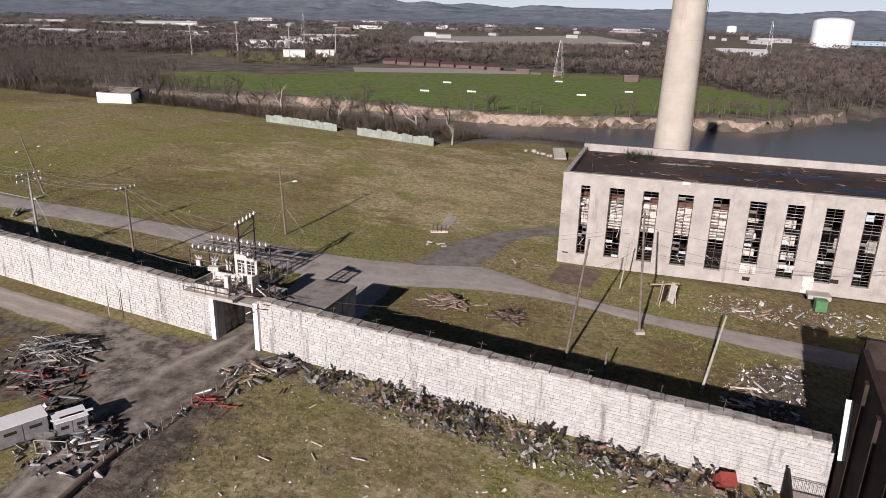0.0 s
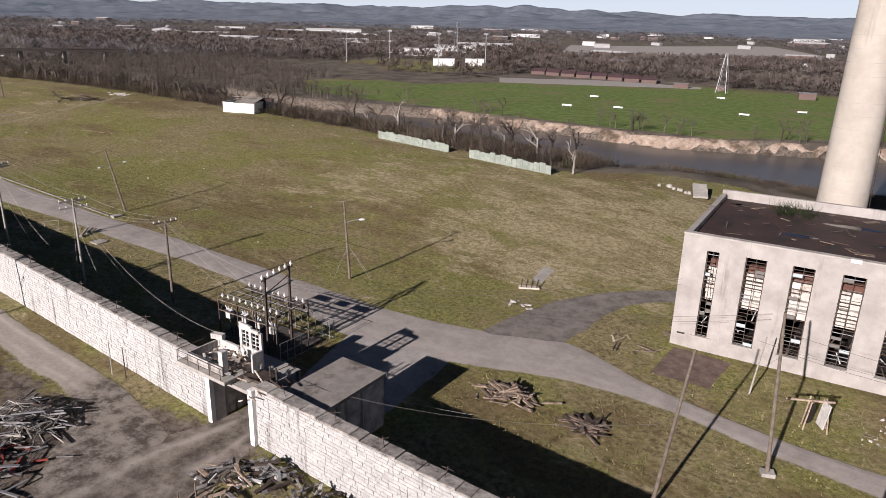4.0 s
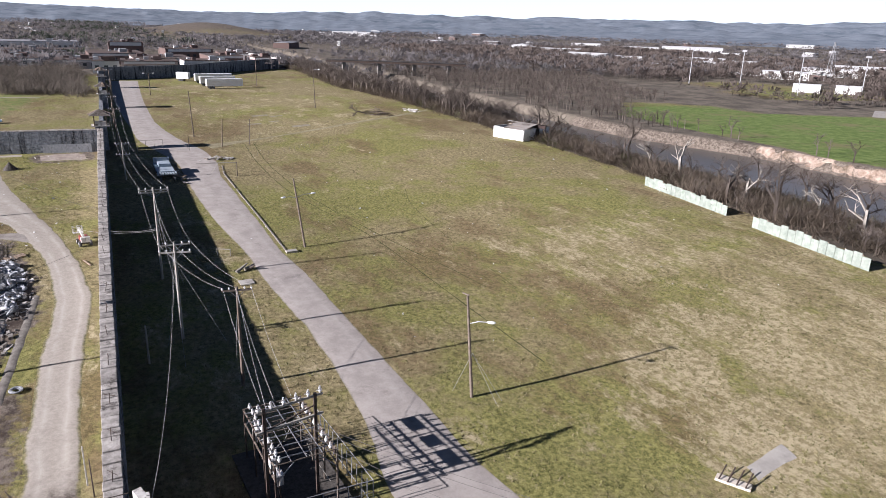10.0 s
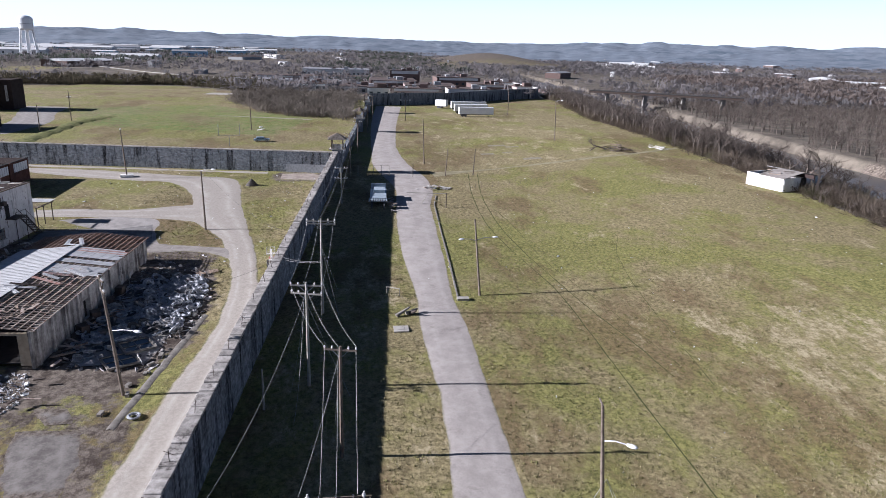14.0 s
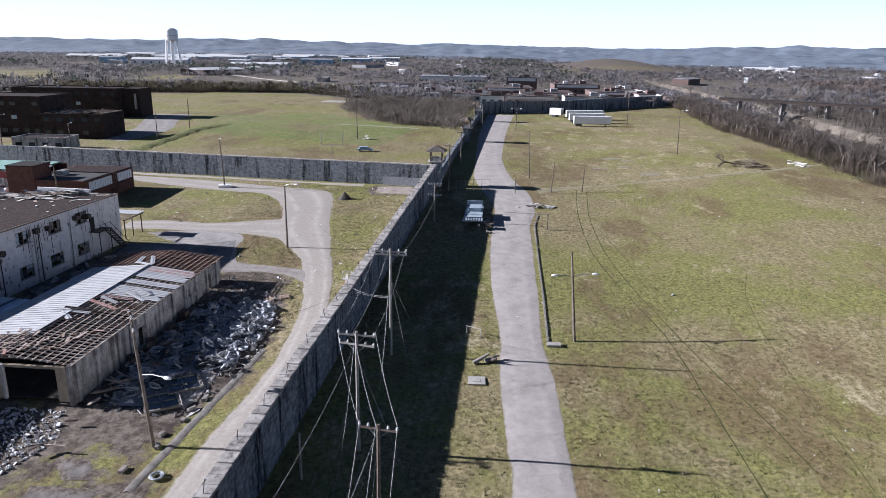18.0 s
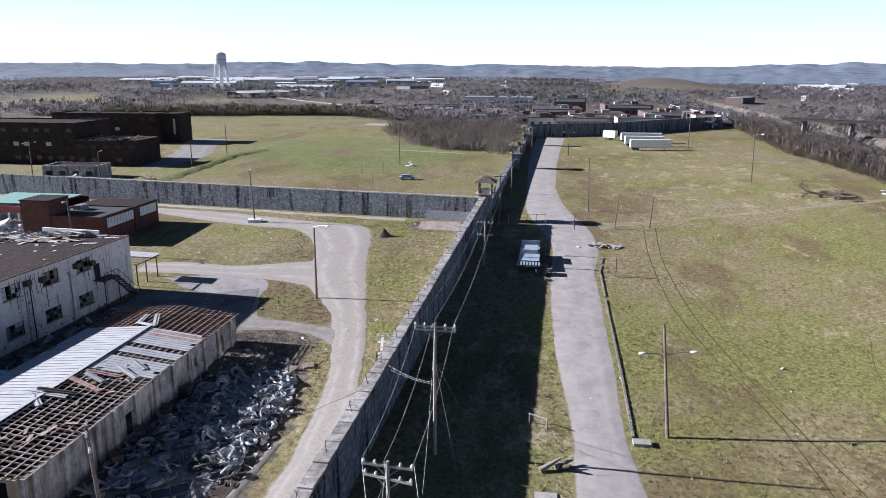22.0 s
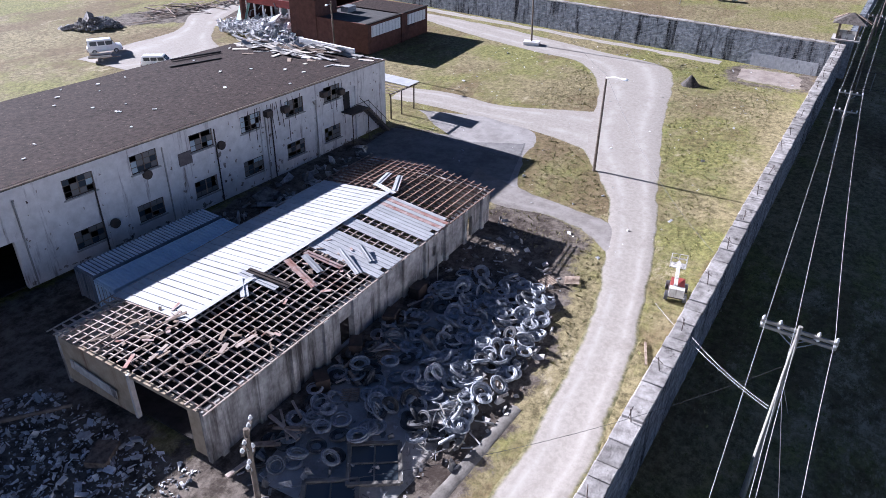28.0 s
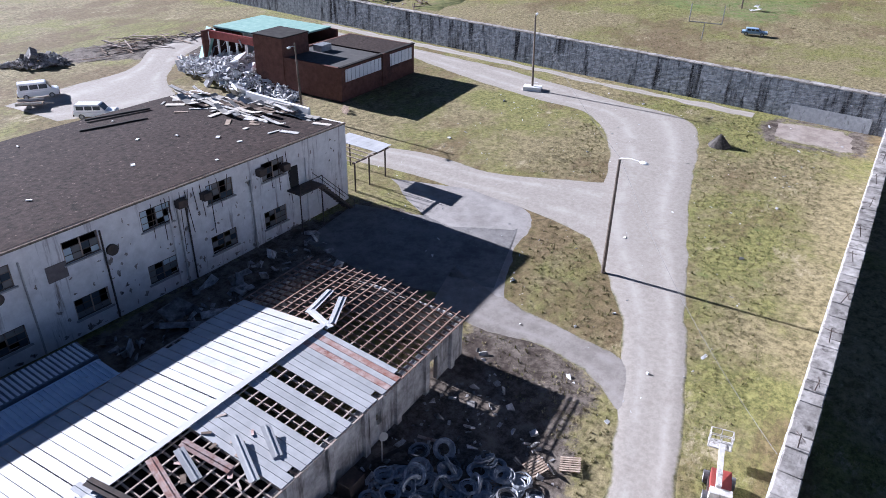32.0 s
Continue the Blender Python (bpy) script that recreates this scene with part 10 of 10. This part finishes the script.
for nm, seg in (("trunk", tr), ("crown", cr)):
    v, fcs = prisms(seg, 4)
    o = new(nm, raw_mesh(nm, v * 9.0, fcs, BARK))
    o.parent = t
boards("pale_heap", 18, -212, 144, 2.4, 1.0, 0.5, "pale boards at the wood's edge", [WHITEPAINT, PLANK], 41, long=(1.0, 3.0), w=(0.3, 0.8), category="boards")
boards("pale_heap", 8, -255, 24, 0.6, 0.6, 1.4, "white wreck in the grass", [WHITEPAINT], 42, long=(0.8, 1.6), w=(0.3, 0.8), category="wreck")
# iron cable brackets on the wall's top
for key in ("wall_gate_east", "wall_gate_west"):
    _, a, b, high, thick = WALLS[key]
    a0, u, n0, long = wall_frame(a, b)
    i = 3.0
    while i < long - 2:
        p = a0 + u * i + n0 * 0.55
        z = gz(p.x, p.y) + high + 0.18
        q = thing("cable_bracket", "rusted iron cable bracket on the wall's top", "bracket", pose(p.x, p.y, z, RND.uniform(-14, 14), RND.uniform(-14, 14), RND.uniform(0, 90)), group="brackets along the wall's top")
        part("stem", rod(B(), (0, 0, -0.1), (0, 0, 0.95), 0.03, n=5), DARKSTEEL, q)
        part("arm", rod(B(), (-0.4, 0, 0.75), (0.4, 0, 0.75), 0.025, n=5), DARKSTEEL, q)
        i += RND.uniform(4.4, 6.2)

for i in range(9):
    x = RND.uniform(-94, -71)
    y = 42.0 - (x + 71) * 0.085 - RND.uniform(0.6, 1.8)
    solid("broken_block", box(B(), (x, y, gz(x, y) + 0.12), (RND.uniform(0.4, 1.0), RND.uniform(0.25, 0.4), RND.uniform(0.2, 0.35)), RND.uniform(-0.5, 0.5)), KERB, "broken concrete block beside the yard edging", "block", "broken blocks in the yard")
solid("coil_cluster", coil(3), PALETYRE, "pale coil lying by the leaning pole", "hose coil", m=pose(-72.4, 43.4, gz(-72.4, 43.4) + 0.05), smooth=True)
for i, (x, y) in enumerate(((-11.5, 108), (-9.5, 107.2), (-12.2, 106.6))):
    v, f = shrub(900 + i, 90)
    b = tagged(new("roof_bush", raw_mesh("roof_bush", v * 2.2 + np.array((x, y, gz(-18.5, 90.2) + 11.85)), f, CONIFER)), "dark bush growing on the wet roof", "bush", "bushes on the power house roof")

# benches, goals and sheds on the green across the river
for i, (x, y) in enumerate(((-120, 330), (-70, 352), (-150, 372), (-52, 388), (-100, 430), (-140, 318))):
    g = thing("field_bench", "long white bench on the green across the river", "bench", pose(x, y, gz(x, y), 0, 0, 10 * (i % 4)), group="benches on the far green")
    part("seat", box(B(), (0, 0, 0.5), (4.4, 0.5, 0.1)), WHITEMETAL, g)
    part("back", box(B(), (0, 0.25, 0.85), (4.4, 0.08, 0.5)), WHITEMETAL, g)
    for k in (-1.9, 0, 1.9):
        part("leg", box(B(), (k, 0, 0.23), (0.12, 0.45, 0.46)), STEEL, g)
for x, y, w, d, h in ((-140, 488, 9, 5, 3.2), (-116, 492, 6, 4, 3.2), (-64, 478, 9, 6, 4.0)):
    shed_row(x, y, w, d, h, 14, TOWNWALL[1], TOWNROOF[2] if w > 15 else TOWNROOF[1], "low sports building beside the green", "sports buildings across the river")

# ---- stones of the prison walls ----
def stone_rows(a, b, high, thick, side, seed, x_from=None, x_to=None, top_trim=0.0):
    """Blocks of one face of a wall: (centre along, base height, length, height, proud)."""
    r = random.Random(seed)
    a0, u, n0, long = wall_frame(a, b)
    z, out = 0.0, []
    while z < high - 0.12 - top_trim:
        h = min(r.uniform(0.2, 0.34), high - top_trim - z)
        x = -r.uniform(0, 0.6)
        while x < long:
            l = r.uniform(0.3, 0.95)
            s, e = max(0.0, x), min(long, x + l)
            if e - s > 0.12:
                out.append(((s + e) / 2, z, e - s, h, r.uniform(0.0, 0.045)))
            x += l
        z += h
    return out


def stone_corners(l, h, proud):
    """A dressed block seen from outside: x along, z up, face towards -y."""
    g, c = 0.006, 0.02
    back = [(-l / 2 + g, 0.05, g), (l / 2 - g, 0.05, g), (l / 2 - g, 0.05, h - g), (-l / 2 + g, 0.05, h - g)]
    front = [(-l / 2 + c, -proud, c), (l / 2 - c, -proud, c), (l / 2 - c, -proud, h - c), (-l / 2 + c, -proud, h - c)]
    return np.array(back + front)


QUADS = np.array([(4, 5, 6, 7), (0, 1, 5, 4), (1, 2, 6, 5), (2, 3, 7, 6), (3, 0, 4, 7)])


def lay_face(key, side, seed, material, near=None, label="courses of rough stone"):
    """side 1: the face a-b; -1: the other one. near: (from, to) along the wall where the blocks are parts of their own."""
    core, a, b, high, thick = WALLS[key]
    a0, u, n0, long = wall_frame(a, b)
    rows = stone_rows(a, b, high, thick, side, seed)
    turn = math.atan2(u.y, u.x) + (0 if side > 0 else math.pi)
    vs, fs, n, made = [], [], 0, 0
    shapes = {}
    for x, z, l, h, proud in rows:
        p = a0 + u * x + n0 * (0 if side > 0 else thick)
        zz = gz(p.x, p.y) + z
        if near and near[0] < x < near[1] and made < 300:
            kl, kh, kp = round(l * 5) / 5 or 0.2, round(h * 25) / 25, round(proud * 60) / 60
            kk = (kl, kh, kp)
            if kk not in shapes:
                shapes[kk] = raw_mesh("stone", stone_corners(*kk), QUADS, material)
            o = new("stone", shapes[kk])
            o.matrix_basis = Matrix.Translation((p.x, p.y, zz)) @ Matrix.Rotation(turn, 4, "Z") @ Matrix.Diagonal((l / kl, 1, h / kh, 1))
            o.parent = core
            made += 1
            continue
        v = stone_corners(l, h, proud)
        c, s = math.cos(turn), math.sin(turn)
        vs.append(np.stack([c * v[:, 0] - s * v[:, 1] + p.x, s * v[:, 0] + c * v[:, 1] + p.y, v[:, 2] + zz], -1))
        fs.append(QUADS + n)
        n += 8
    o = tagged(new("stonework", raw_mesh("stonework", np.concatenate(vs), np.concatenate(fs), material)), label, kind="stuff")
    o.parent = core


def lay_caps(key, seed, step=1.35):
    core, a, b, high, thick = WALLS[key]
    a0, u, n0, long = wall_frame(a, b)
    r = random.Random(seed)
    turn = math.atan2(u.y, u.x)
    shapes = []
    for k in range(5):
        bm = B()
        box(bm, (0, 0, 0.09), (1, 1, 0.18))
        bmesh.ops.bevel(bm, geom=bm.edges[:], offset=0.035, segments=1, affect="EDGES")
        for v in bm.verts:
            v.co += Vector((r.uniform(-0.015, 0.015), r.uniform(-0.02, 0.02), r.uniform(-0.02, 0.02)))
        me = mesh_from(bm, "capstone")
        me.materials.append(CAPSTONE)
        shapes.append(me)
    x = 0.0
    while x < long:
        l = min(r.uniform(0.9, 1.9), long - x)
        p = a0 + u * (x + l / 2) + n0 * (thick / 2)
        o = new("capstone", r.choice(shapes))
        o.matrix_basis = Matrix.Translation((p.x, p.y, gz(p.x, p.y) + high - 0.01)) @ Matrix.Rotation(turn + r.uniform(-0.012, 0.012), 4, "Z") @ Matrix.Diagonal((l - 0.025, thick + r.uniform(0.02, 0.14), r.uniform(0.85, 1.2), 1))
        o.parent = core
        x += l


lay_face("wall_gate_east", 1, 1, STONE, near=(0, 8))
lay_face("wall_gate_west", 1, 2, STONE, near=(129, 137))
# these faces take the streaked stone with shade toned into it
lay_face("wall_gate_west", -1, 3, STONE_SHADED)
lay_face("wall_gate_east", -1, 4, STONE_SHADED)
lay_face("wall_cross", 1, 5, STONE_SHADED, near=(90, 98))
for n, key in enumerate(("wall_gate_east", "wall_gate_west", "wall_cross")):
    lay_caps(key, 50 + n)
solid("painted_patch", box(B(), (-181.12, 46.8, gz(-181, 46) + 0.95), (0.06, 9.6, 1.9), -0.1), mat("thin_limewash", (0.24, 0.25, 0.265), (0.38, 0.39, 0.405), 0.92, 0.6, 0.4, third=(0.14, 0.14, 0.15), third_size=0.7, third_at=0.55, streak=0.3), "whitewashed patch on the dark stone wall", "patch", kind="structure")


# ---- tufts of grass where the camera passes nearest ----
def tufts():
    r = np.random.RandomState(77)
    blades = []
    for s in range(4):
        q = random.Random(500 + s)
        v, f = [], []
        for _ in range(5):
            a = q.uniform(0, 6.28)
            d = Vector((math.cos(a), math.sin(a), 0))
            p = Vector((q.gauss(0, 0.3), q.gauss(0, 0.3), 0))
            side = Vector((-d.y, d.x, 0)) * q.uniform(0.08, 0.16)
            k = len(v)
            v += [tuple(p - side), tuple(p + side), tuple(p + d * q.uniform(0.1, 0.45) + Vector((0, 0, q.uniform(0.4, 1.0))))]
            f.append((k, k + 1, k + 2))
        blades.append((np.array(v), np.array(f)))
    areas = [((-125, 10), (52, 120), 34000), ((-36, 11), (8, 46), 9000), ((-180, -100), (20, 51), 12000), ((-235, -120), (55, 146), 12000), ((-70, -25), (100, 146), 9000), ((-290, -185), (-20, 52), 9000)]
    pts = np.concatenate([np.stack([r.uniform(*x, n), r.uniform(*y, n)], -1) for x, y, n in areas])
    keep = ~in_any(pts[:, 0], pts[:, 1], PAVED + DIRT[:5])
    for x0, x1, y0, y1 in ((-132, -60, -16, 9.5), (-116, -81, 17, 31.5), (-19, 60, 89, 113), (-181, 12, 49, 52.5), (-37, -31, 50, 59), (-56, -46, 59, 66)):
        keep &= ~((pts[:, 0] > x0) & (pts[:, 0] < x1) & (pts[:, 1] > y0) & (pts[:, 1] < y1))
    pts = pts[keep]
    dry = r.rand(len(pts)) < 0.5 + 0.35 * np.sin(pts[:, 0] * 0.13) * np.sin(pts[:, 1] * 0.11 + 1)
    for name, sel, m, label in (("grass_tufts", ~dry, mat("olive_grass", (0.09, 0.09, 0.032), (0.22, 0.207, 0.085), 0.95, 3, 0, island=0.3), "short olive winter grass"), ("dry_grass", dry, mat("straw_grass", (0.16, 0.135, 0.07), (0.33, 0.285, 0.165), 0.95, 3, 0, island=0.3), "bleached dry grass")):
        p = pts[sel]
        pick = r.randint(0, 4, len(p))
        out = []
        for i, t in enumerate(blades):
            q = p[pick == i]
            h = r.uniform(0.1, 0.28, len(q))
            out.append(strewn(t, np.stack([q[:, 0], q[:, 1], land(q[:, 0], q[:, 1]) - 0.02, r.uniform(0, 6.28, len(q)), h * r.uniform(0.9, 1.8, len(q)), h], -1)))
        stuff(name, out, m, label, "grass")


tufts()
